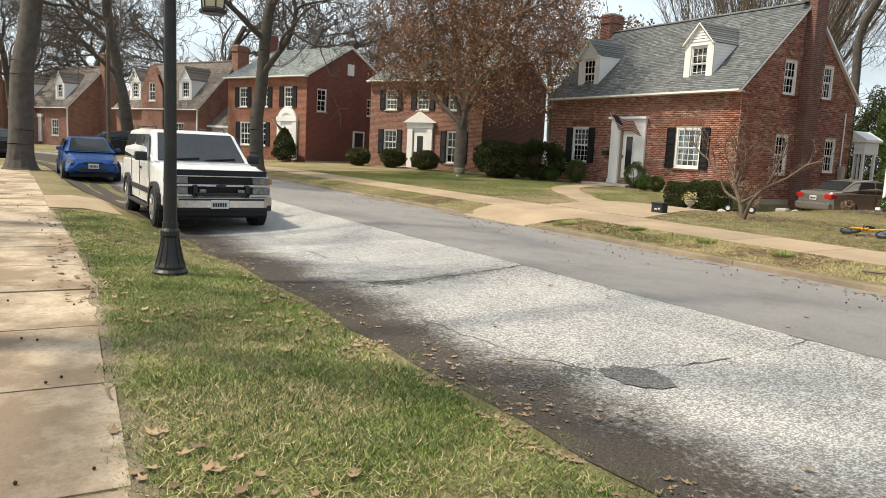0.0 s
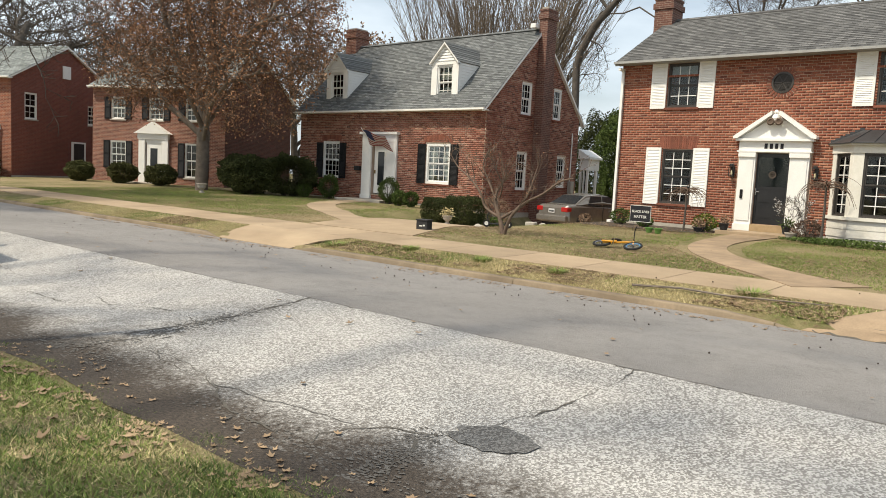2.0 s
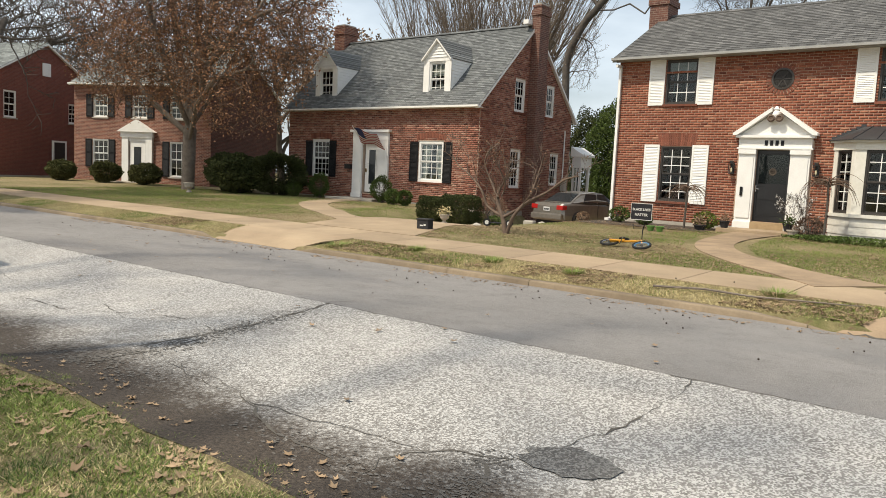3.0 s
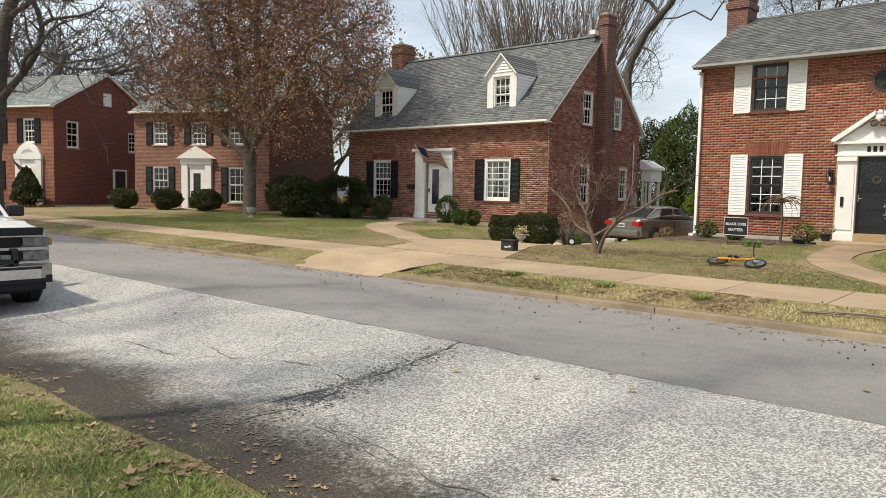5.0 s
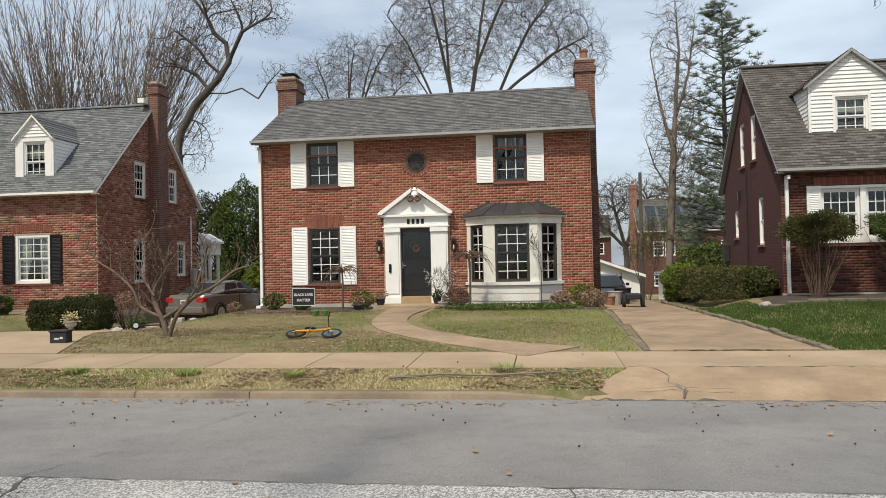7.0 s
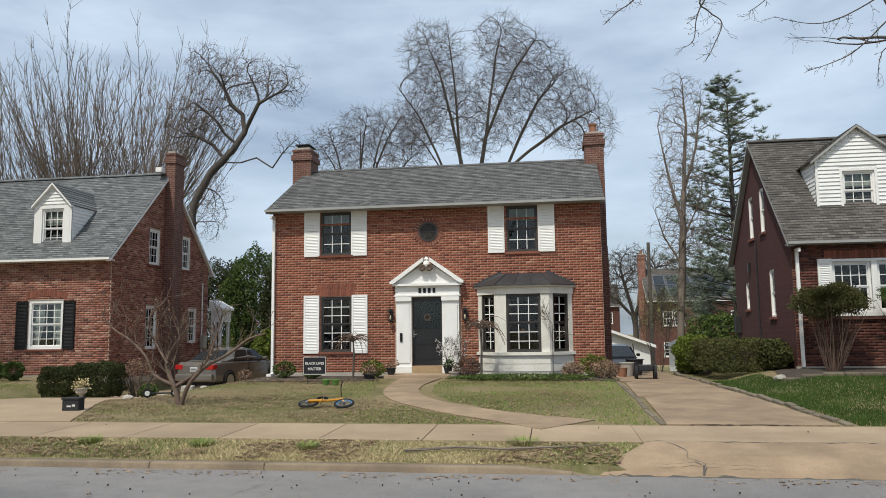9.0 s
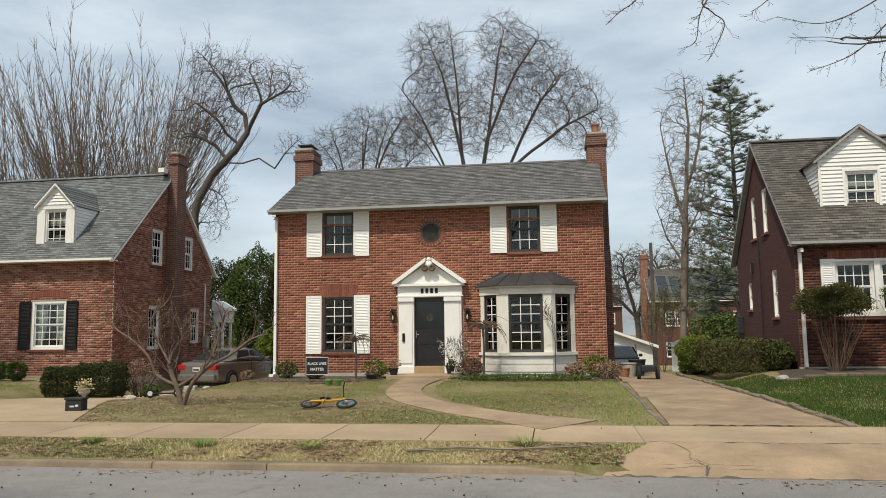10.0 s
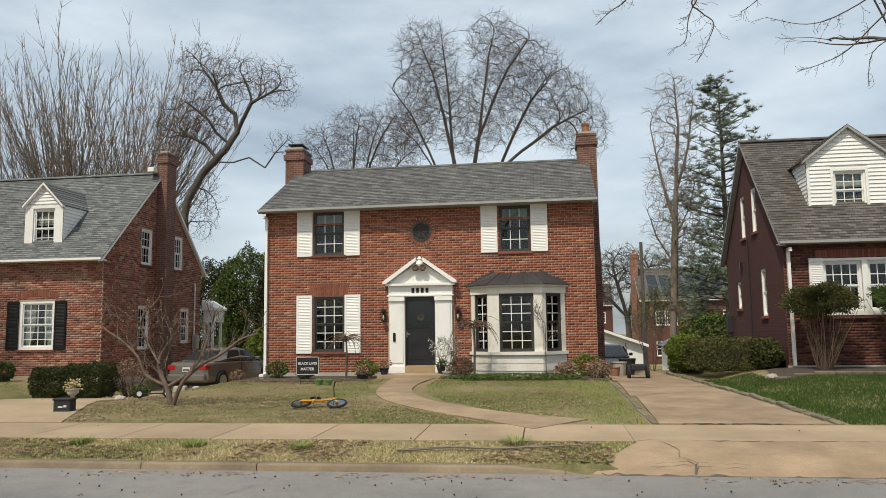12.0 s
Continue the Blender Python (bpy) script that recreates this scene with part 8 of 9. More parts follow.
cab = part("cabin", loft(car_sections([(-5.46, 0.90, 0.80, 1.12, 1.70, 0.06), (-5.2, 0.94, 0.82, 1.14, 1.80, 0.08), (-4.0, 0.95, 0.82, 1.15, 1.83, 0.08), (-2.55, 0.95, 0.82, 1.15, 1.81, 0.08), (-2.3, 0.95, 0.83, 1.15, 1.76, 0.08), (-1.55, 0.95, 0.90, 1.13, 1.2, 0.02)])), "car_white", suv)
part("windscreen", panel([(-1.57, -0.83, 1.22), (-1.57, 0.83, 1.22), (-2.27, 0.72, 1.735), (-2.27, -0.72, 1.735)], 0.022), "car_glass", suv)
side_panels(suv, [(-2.75, -1.78, -2.72, -2.3), (-3.85, -2.85, -3.8, -2.82), (-5.2, -3.95, -5.12, -3.92)], 1.2, 1.7, 0.945, 0.855, "car_glass", "side_window")
part("hood", loft([[(-1.6, -0.8, 1.175), (-1.6, 0.8, 1.175), (-1.6, 0.8, 1.19), (-1.6, -0.8, 1.19)], [(-0.6, -0.8, 1.15), (-0.6, 0.8, 1.15), (-0.6, 0.78, 1.185), (-0.6, -0.78, 1.185)], [(-0.2, -0.78, 1.09), (-0.2, 0.78, 1.09), (-0.2, 0.74, 1.115), (-0.2, -0.74, 1.115)]]), "car_white", suv)
part("bug_shield", boxes((-0.16, -0.09, -0.84, 0.84, 1.02, 1.12), bev=0.012), "ink", suv, "black bug deflector")
gr = part("grille", boxes((-0.16, -0.1, -0.56, 0.56, 0.68, 1.015)), "black", suv)
part("grille_bar", boxes((-0.105, -0.06, -0.9, 0.9, 0.825, 0.865), bev=0.006), "chrome", gr)
part("grille_top", boxes((-0.105, -0.07, -0.9, 0.9, 1.0, 1.018)), "chrome", gr)
part("grille_foot", boxes((-0.105, -0.07, -0.9, 0.9, 0.655, 0.68)), "chrome", gr)
part("badge", prism([(-0.09, 0.83), (-0.03, 0.83), (-0.03, 0.81), (0.03, 0.81), (0.03, 0.83), (0.09, 0.83), (0.09, 0.86), (0.03, 0.86), (0.03, 0.88), (-0.03, 0.88), (-0.03, 0.86), (-0.09, 0.86)], -0.058, -0.05, "x"), "plastic", gr)
for s in (-1, 1):
    ya, yb = sorted((s * 0.575, s * 0.9))
    part("headlight", boxes((-0.15, -0.075, ya, yb, 0.875, 0.99), bev=0.008), "lens", suv)
    part("parking_light", boxes((-0.15, -0.078, ya, yb, 0.695, 0.81), bev=0.008), "lens", suv)
    yc, yd = sorted((s * 0.905, s * 0.955))
    part("indicator", boxes((-0.3, -0.12, yc, yd, 0.88, 0.98), bev=0.005), "amber", suv)
    m = part("mirror", boxes((-1.95, -1.78, min(s * 0.98, s * 1.2), max(s * 0.98, s * 1.2), 1.2, 1.37), bev=0.03), "plastic", suv)
    part("running_board", boxes((-4.0, -1.45, min(s * 0.9, s * 1.05), max(s * 0.9, s * 1.05), 0.3, 0.36), bev=0.01), "plastic", suv)
    part("side_moulding", boxes((-5.3, -0.5, min(s * 0.972, s * 0.995), max(s * 0.972, s * 0.995), 0.58, 0.68)), "plastic", suv)
    part("roof_rail", tube([(-5.0, s * 0.68, 1.8), (-4.9, s * 0.68, 1.87), (-2.7, s * 0.68, 1.87), (-2.6, s * 0.68, 1.8)], 0.018), "plastic", suv)
    for xw in (-4.3, -0.98):
        arch = [(xw + 0.50 * math.cos(a), 0.38 + 0.47 * math.sin(a)) for a in np.linspace(0, math.pi, 15)] + [(xw + 0.40 * math.cos(a), 0.38 + 0.39 * math.sin(a)) for a in np.linspace(math.pi, 0, 15)]
        part("wheel_arch", prism(arch, min(s * 0.9, s * 1.04), max(s * 0.9, s * 1.04)), "plastic", suv, "dark wheel arch flare")
        part("wheel_well", lathe([(0.42, 0), (0.42, 0.14)], 20, pose(xw, s * 0.985, 0.38, 90 if s > 0 else -90)), "ink", suv)
        wheel(suv, xw, s * 0.905, 0.375, 0.25, side=s)
    part("door_handle", boxes((-2.75, -2.6, min(s * 0.975, s * 1.0), max(s * 0.975, s * 1.0), 1.02, 1.06), bev=0.004), "plastic", suv)
    for xg in (-2.81, -1.62, -3.9):
        part("door_gap", boxes((xg, xg + 0.01, min(s * 0.974, s * 0.984), max(s * 0.974, s * 0.984), 0.45, 1.17)), "ink", suv)
    part("tail_light", boxes((-5.53, -5.4, min(s * 0.8, s * 0.95), max(s * 0.8, s * 0.95), 0.75, 1.1)), "red_lens", suv)
    part("guard_post", boxes((-0.08, 0.02, min(s * 0.43, s * 0.49), max(s * 0.43, s * 0.49), 0.42, 0.86), bev=0.01), "plastic", suv)
    part("fog_lamp", boxes((-0.02, 0.035, min(s * 0.28, s * 0.40), max(s * 0.28, s * 0.40), 0.72, 0.78), bev=0.01), "lens", suv)
    wp = tube([(-1.55, s * 0.35 - 0.3, 1.25), (-1.6, s * 0.35 + 0.3, 1.29)], 0.013, 6)
    part("wiper", wp, "ink", suv)
part("guard_bar", boxes((-0.03, 0.02, -0.5, 0.5, 0.66, 0.72), bev=0.012), "plastic", suv)
part("front_bumper", loft([[(-0.2, -0.98, 0.46), (0.0, -0.9, 0.46), (0.0, -0.9, 0.63), (-0.2, -0.98, 0.63)], [(-0.12, -0.8, 0.46), (0.05, -0.75, 0.46), (0.05, -0.75, 0.63), (-0.12, -0.8, 0.63)], [(-0.12, 0.8, 0.46), (0.05, 0.75, 0.46), (0.05, 0.75, 0.63), (-0.12, 0.8, 0.63)], [(-0.2, 0.98, 0.46), (0.0, 0.9, 0.46), (0.0, 0.9, 0.63), (-0.2, 0.98, 0.63)]]), "chrome", suv)
part("bumper_strip", boxes((0.0, 0.056, -0.76, 0.76, 0.585, 0.62)), "plastic", suv)
part("air_dam", boxes((-0.25, -0.05, -0.85, 0.85, 0.3, 0.46), bev=0.02), "ink", suv)
part("bumper_valance", boxes((-0.2, 0.03, -0.9, 0.9, 0.4, 0.5), bev=0.012), "ink", suv, "black lower bumper valance")
plate_bars(suv, pose(0.065, -0.05, 0.44))
part("underbody", boxes((-5.3, -0.3, -0.75, 0.75, 0.24, 0.42)), "ink", suv)


def sedan(name, label, m, paint, L=4.3, W=1.7, H=1.46, rear=False):
    """A small saloon, nose at the origin along +x."""
    c = thing(name, label, "car", m)
    w = W / 2
    k = H / 1.46
    part("body", loft(car_sections([(-L, w * 0.8, w * 0.78, 0.45, 0.86 * k, 0.08), (-L + 0.12, w * 0.96, w * 0.9, 0.28, 0.98 * k, 0.1), (-L + 0.7, w, w * 0.95, 0.22, 1.0 * k, 0.08), (-2.1, w, w * 0.97, 0.2, 0.96 * k, 0.05), (-1.2, w, w * 0.93, 0.22, 0.95 * k, 0.1), (-0.5, w * 0.97, w * 0.85, 0.24, 0.86 * k, 0.12), (-0.12, w * 0.88, w * 0.74, 0.28, 0.74 * k, 0.12), (0.0, w * 0.7, w * 0.6, 0.36, 0.62 * k, 0.1)])), paint, c)
    part("cabin", loft(car_sections([(-L + 0.55, w * 0.88, w * 0.8, 0.95 * k, 1.0 * k, 0.02), (-L + 1.25, w * 0.93, w * 0.7, 0.94 * k, 1.38 * k, 0.08), (-2.35, w * 0.94, w * 0.72, 0.94 * k, H, 0.08), (-1.85, w * 0.94, w * 0.72, 0.93 * k, 1.4 * k, 0.08), (-1.0, w * 0.9, w * 0.8, 0.9 * k, 0.95 * k, 0.02)])), paint, c)
    part("windscreen", panel([(-1.08, -w * 0.76, 0.97 * k), (-1.08, w * 0.76, 0.97 * k), (-1.82, w * 0.62, 1.37 * k), (-1.82, -w * 0.62, 1.37 * k)], 0.03), "car_glass", c)
    part("rear_window", panel([(-L + 0.62, w * 0.72, 1.02 * k), (-L + 0.62, -w * 0.72, 1.02 * k), (-L + 1.2, -w * 0.6, 1.35 * k), (-L + 1.2, w * 0.6, 1.35 * k)], 0.03), "car_glass", c)
    side_panels(c, [(-2.4, -1.45, -2.35, -1.9), (-3.3, -2.48, -3.05, -2.43)], 1.0 * k, 1.36 * k, w * 0.93, w * 0.79, "car_glass", "side_window", 0.022)
    for s in (-1, 1):
        for xw in (-L + 0.85, -0.82):
            part("wheel_well", lathe([(0.36, 0), (0.36, 0.12)], 20, pose(xw, s * (w + 0.003), 0.31, 90 if s > 0 else -90)), "ink", c)
            wheel(c, xw, s * (w - 0.06), 0.31, 0.2, side=s)
        ya, yb = sorted((s * w * 0.5, s * w * 0.86))
        part("headlight", panel([(-0.08, ya, 0.56 * k), (-0.08, yb, 0.6 * k), (-0.45, yb, 0.8 * k), (-0.3, ya, 0.72 * k)], 0.05), "lens", c)
        part("mirror", boxes((-1.55, -1.4, min(s * w * 0.98, s * (w + 0.14)), max(s * w * 0.98, s * (w + 0.14)), 0.98 * k, 1.1 * k), bev=0.03), paint, c)
        ya, yb = sorted((s * w * 0.55, s * w * 0.93))
        part("tail_light", boxes((-L - 0.012, -L + 0.25, ya, yb, 0.72 * k, 0.9 * k), bev=0.03), "red_lens", c)
        part("door_gap", boxes((-2.43, -2.42, min(s * (w - 0.01), s * (w + 0.006)), max(s * (w - 0.01), s * (w + 0.006)), 0.3, 0.95 * k)), "ink", c)
    part("grille", boxes((-0.07, 0.012, -w * 0.36, w * 0.36, 0.58 * k, 0.66 * k), bev=0.015), "plastic", c)
    part("lower_grille", boxes((-0.05, 0.02, -w * 0.5, w * 0.5, 0.32, 0.44), bev=0.02), "plastic", c)
    part("rear_bumper", boxes((-L - 0.07, -L + 0.2, -w * 0.9, w * 0.9, 0.32, 0.56), bev=0.05), paint, c)
    part("underbody", boxes((-L + 0.2, -0.2, -w * 0.8, w * 0.8, 0.16, 0.3)), "ink", c)
    plate_bars(c, pose(-L - 0.02, 0, 0.66 * k, 0, 0, 180) if rear else pose(0.035, 0, 0.44))
    return c


bc = sedan("blue_car", "bright blue small saloon parked at the kerb", pose(-18.7, -20.45, gz(-20, -20.3) + 0.0, 0, 0, 0), "car_blue", 4.3, 1.69, 1.44)
gc = sedan("silver_car", "silver-brown saloon parked down the side drive", pose(-7.66, 6.35, gz(-8.4, 4) + 0.07, 0, 0, 79), "car_grey", 4.45, 1.7, 1.42, rear=True)
sedan("dark_car", "dark car parked far down the street", pose(-41, -24.3, 0.05, 0, 0, 200), "car_black", 4.6, 1.8, 1.6)
sedan("parked_wagon", "black vehicle parked in a drive down the street", pose(-48, -13.5, 0.1, 0, 0, 100), "car_black", 4.8, 1.85, 1.75)
sedan("black_suv", "black sport utility car standing behind the house", pose(6.9, 12.6, gz(7, 14) + 0.03, 0, 0, -84), "car_black", 4.6, 1.85, 1.68)

# ---------- street lamp ----------
lp = thing("street_lamp", "black cast-iron street lamp post with a fluted base", "street lamp", at(-0.8, -21.36))
part("post", lathe([(0.075, 0.55), (0.07, 1.0), (0.062, 3.2), (0.055, 3.9)], 16), "iron", lp)
bs = part("base", lathe([(0.19, -0.05), (0.19, 0.04), (0.165, 0.07), (0.165, 0.1), (0.145, 0.14), (0.125, 0.22), (0.1, 0.34), (0.09, 0.42), (0.105, 0.44), (0.105, 0.49), (0.085, 0.52), (0.085, 0.58)], 20), "iron", lp)
for i in range(12):
    a = 2 * math.pi * i / 12
    part("flute", tube([(0.16 * math.cos(a), 0.16 * math.sin(a), 0.1), (0.137 * math.cos(a), 0.137 * math.sin(a), 0.17), (0.1 * math.cos(a), 0.1 * math.sin(a), 0.34), (0.09 * math.cos(a), 0.09 * math.sin(a), 0.42)], 0.009, 6), "iron", bs)
part("footing", lathe([(0.21, -0.1), (0.2, 0.005)], 18), "stone", lp)
part("arm", tube([(0, 0, 3.5), (0.14, 0.23, 3.58), (0.24, 0.39, 3.38)], 0.018, 8), "iron", lp)
sc = [(0.05 + 0.07 * (1 - t) * math.cos(9 * t), 0.14 + 0.07 * (1 - t) * math.sin(9 * t), 3.42 + 0.0 * t) for t in np.linspace(0, 0.9, 22)]
part("scroll", tube([(0.05 + 0.2 * 0.4, 0.12 + y - 0.1, 3.42 + x) for x, y, _ in sc], 0.012, 6), "iron", lp)
ln = part("lantern", lathe([(0.13, 0), (0.15, 0.02), (0.15, 0.045), (0.12, 0.06), (0.12, 0.065)], 6, pose(0.24, 0.39, 2.82)), "iron", lp)
part("lantern_glass", lathe([(0.11, 0), (0.135, 0.3)], 6, pose(0.24, 0.39, 2.886)), "lamp_glass", ln, "yellowed lantern glass")
part("lantern_roof", lathe([(0.165, 0), (0.15, 0.04), (0.05, 0.14), (0.02, 0.2)], 6, pose(0.24, 0.39, 3.187)), "iron", ln)
for i in range(6):
    a = 2 * math.pi * i / 6
    part("lantern_bar", tube([(0.24 + 0.115 * math.cos(a), 0.39 + 0.115 * math.sin(a), 2.88), (0.24 + 0.14 * math.cos(a), 0.39 + 0.14 * math.sin(a), 3.19)], 0.009, 5), "iron", ln)

# ---------- things on the lawn ----------
bk = thing("child_bicycle", "small yellow child's bicycle lying on the lawn", "bicycle", at(-0.62, -8.2, 0.03, 0))


def bike_wheel(x, tilt, rim):
    m = pose(x, 0, 0.07, tilt, 0, 0)
    v = [(0.175 * math.cos(a), 0.175 * math.sin(a), 0) for a in np.linspace(0, 2 * math.pi, 29)]
    t = part("wheel", tube(v, 0.026, 8), "tyre", bk)
    t.matrix_basis = m
    part("rim", tube([(p[0] * 0.82, p[1] * 0.82, 0) for p in v], 0.013, 6), rim, t)
    bm = bmesh.new()
    for i in range(10):
        a = math.pi * i / 10
        add_tube(bm, [(0.15 * math.cos(a), 0.15 * math.sin(a), 0.01), (-0.15 * math.cos(a), -0.15 * math.sin(a), -0.01)], 0.003, 4)
    part("spoke_set", bm, "chrome", t)
    part("hub", lathe([(0.025, -0.04), (0.025, 0.04)], 10), "chrome", t)


bike_wheel(-0.36, 14, "chrome")
bike_wheel(0.36, 18, "blue_rim")
fr = part("bike_frame", tube([(-0.36, 0, 0.1), (-0.12, 0.05, 0.1), (0.12, 0.2, 0.12), (0.22, 0.24, 0.12)], 0.022, 8), "yellow", bk)
part("seat_tube", tube([(-0.1, -0.05, 0.1), (-0.14, 0.22, 0.13)], 0.02, 8), "yellow", bk)
part("seat_stay", tube([(-0.36, 0.02, 0.1), (-0.13, 0.18, 0.13)], 0.012, 6), "yellow", bk)
part("fork", tube([(0.36, 0, 0.1), (0.27, 0.2, 0.12), (0.2, 0.34, 0.14)], 0.018, 8), "yellow", bk)
part("chain_guard", boxes((-0.36, -0.02, -0.04, 0.05, 0.11, 0.14), bev=0.01), "yellow", bk)
part("saddle", loft([[(-0.24, 0.2, 0.12), (-0.24, 0.3, 0.12), (-0.24, 0.3, 0.17), (-0.24, 0.2, 0.17)], [(-0.14, 0.23, 0.12), (-0.14, 0.29, 0.12), (-0.14, 0.29, 0.18), (-0.14, 0.23, 0.18)], [(-0.04, 0.25, 0.13), (-0.04, 0.28, 0.13), (-0.04, 0.28, 0.16), (-0.04, 0.25, 0.16)]]), "black", bk)
part("handlebar", tube([(0.2, 0.34, -0.02), (0.17, 0.42, 0.05), (0.2, 0.36, 0.16), (0.17, 0.44, 0.35), (0.2, 0.44, 0.46)], 0.013, 8), "black", bk)
part("crank", tube([(-0.1, -0.05, 0.06), (-0.02, -0.1, 0.2)], 0.012, 6), "chrome", bk)

sg = thing("yard_sign", "black yard sign with white lettering on wire legs", "sign", at(-2.56, -3.0, 0, 0))
pl = part("sign_board", boxes((-0.3, 0.3, -0.012, 0.0, 0.28, 0.72)), "ink", sg)
part("sign_border", boxes((-0.31, 0.31, -0.014, 0.002, 0.265, 0.28), (-0.31, 0.31, -0.014, 0.002, 0.72, 0.735), (-0.31, -0.3, -0.0135, 0.0015, 0.28, 0.72), (0.3, 0.31, -0.0135, 0.0015, 0.28, 0.72)), "flag_white", pl)


def words(text, size, m, material, parent, bold=0.0025):
    cu = bpy.data.curves.new("words", "FONT")
    cu.body, cu.size, cu.extrude, cu.align_x, cu.offset = text, size, 0.002, "CENTER", bold
    tmp = bpy.data.objects.new("words", cu)
    scene.collection.objects.link(tmp)
    me = bpy.data.meshes.new_from_object(tmp.evaluated_get(bpy.context.evaluated_depsgraph_get()))
    bpy.data.objects.remove(tmp)
    me.materials.clear()
    ob = part("lettering", me, material, parent)
    ob.matrix_basis = m
    return ob


words("BLACK LIVES", 0.092, pose(0, -0.0145, 0.53, 90), "flag_white", pl)
words("MATTER", 0.1, pose(0, -0.0145, 0.38, 90), "flag_white", pl)
for s in (-1, 1):
    part("wire_leg", tube([(s * 0.2, 0.004, -0.15), (s * 0.2, 0.004, 0.7)], 0.006, 6), "iron", sg)

nb = thing("lawn_box", "black plastic box with a pale label on the lawn edge", "box", at(-5.6, -8.75, 0, 4))
part("box_body", boxes((-0.17, 0.17, -0.11, 0.11, 0, 0.23), bev=0.015), "plastic", nb)
part("box_lid", boxes((-0.185, 0.185, -0.125, 0.125, 0.23, 0.27), bev=0.01), "plastic", nb)
part("label_bar", boxes((-0.07, 0.02, -0.114, -0.111, 0.09, 0.12), (0.04, 0.1, -0.114, -0.111, 0.1, 0.14)), "flag_white", nb, "pale label marks kept as bars")


def pot(name, label, x, y, r, hgt, material, plant=None, seed=1, foot=False, dz=0.0):
    p = thing(name, label, "planter", at(x, y, dz))
    prof = [(r * 0.62, 0), (r * 0.7, 0.02), (r * 0.95, hgt * 0.85), (r * 1.08, hgt * 0.86), (r * 1.08, hgt), (r * 0.9, hgt), (r * 0.85, hgt * 0.8)]
    if foot:
        prof = [(r * 0.6, 0), (r * 0.6, hgt * 0.12), (r * 0.3, hgt * 0.22), (r * 0.35, hgt * 0.34), (r * 0.9, hgt * 0.6), (r * 0.95, hgt * 0.9), (r * 1.15, hgt * 0.93), (r * 1.15, hgt), (r * 0.9, hgt)]
    part("pot", lathe(prof, 20), material, p)
    if plant:
        g = np.random.RandomState(seed)
        C = g.normal(size=(160, 3)) * np.array([[r * 0.6, r * 0.6, r * 0.5]]) + np.array([[0, 0, hgt + r * 0.6]])
        part("plant", leaf_mesh("plant", C, r * 0.22, seed), plant, p)["kind"] = "stuff"
    return p


pot("stone_urn", "pale stone urn with dry grass", -8.15, -4.75, 0.15, 0.27, "stone", "blade_dry", 3, True)
pot("stone_urn", "pale stone urn under the maple", -22.4, -4.4, 0.2, 0.42, "stone", None, 3, True)
pot("flower_pot", "dark pot with a small plant on the step", -0.92, -0.95, 0.14, 0.2, "plastic", "bud_tan", 4, dz=0.1)
pot("flower_pot", "dark pot beside the door", 0.72, -0.7, 0.14, 0.22, "plastic", "leaf_mid", 5, dz=0.12)
pot("flower_pot", "grey pot beside the step", 0.98, -1.2, 0.16, 0.2, "stone", None, 6)
pot("flower_pot", "dark bowl with a low plant near the step", -1.45, -1.45, 0.17, 0.16, "plastic", "bud_tan", 7)
for x in (-1.98, -1.72):
    pot("green_bucket", "bright green fabric bucket on the lawn", x - 0.2, -3.2, 0.11, 0.15, "green_pot", None, 8)
sl = thing("potted_sapling", "leafless budding sapling in a pot by the door", "plant", at(0.86, -0.75, 0.1))
th, tn, tips = grow(91, 1.2, 0.014, levels=3, stems=5, stem_spread=0.35, spread=0.5, up=0.12, kids=(3, 4), decay=0.5, min_r=0.004)
bars("stem_tangle", th + tn, 5, "twig", sl)["kind"] = "stuff"
part("foliage", leaf_mesh("foliage", np.array([list(p) for p in tips]), 0.02, 5), "flag_white", sl, "pale blossom buds")["kind"] = "stuff"

# scooter behind the bare shrub
sk = thing("kick_scooter", "small black kick scooter lying on the lawn", "scooter", at(-5.05, -6.4, 0.02, 20))
part("deck", boxes((-0.25, 0.22, -0.05, 0.05, 0.08, 0.11), bev=0.01), "plastic", sk)
part("steering_post", tube([(-0.24, 0, 0.1), (-0.3, 0.02, 0.3), (-0.2, 0.05, 0.48)], 0.018, 8), "iron", sk)
part("handlebar", tube([(-0.2, -0.12, 0.48), (-0.2, 0.2, 0.48)], 0.014, 8), "iron", sk)
for x in (-0.3, 0.3):
    w_ = part("wheel", lathe([(0.05, -0.02), (0.1, -0.02), (0.1, 0.02), (0.05, 0.02)], 18, pose(x, 0, 0.1, 90)), "tyre", sk)
    part("hub", lathe([(0.02, -0.026), (0.055, -0.026), (0.055, 0.026), (0.02, 0.026)], 14, pose(x, 0, 0.1, 90)), "flag_white", w_)
rk = thing("stone_block", "pale stone block at the lawn edge", "stone", at(-6.05, -3.2, 0, 12))
part("block", boxes((-0.16, 0.16, -0.14, 0.14, -0.05, 0.24), bev=0.03), "stone", rk)
for i, (x, y, r) in enumerate(((9.25, -3.0, 0.16), (-6.6, -5.2, 0.14), (-7.0, -4.6, 0.1), (-6.2, -4.2, 0.12), (-5.5, -3.4, 0.1), (-6.9, -3.6, 0.13))):
    s = thing("stone", "pale rough garden stone at the bed edge", "stone", at(x, y, 0.03))
    bm = bmesh.new()
    bmesh.ops.create_icosphere(bm, subdivisions=2, radius=r)
    for v in bm.verts:
        v.co *= 1 + 0.25 * noise.noise(v.co * 9 + Vector((i, 0, 0)))
        v.co.z *= 0.6
    part("stone_body", bm, "stone", s)
br_ = thing("fallen_branch", "long thin fallen branch on the grass", "branch", at(3.2, -12.4, 0.03))
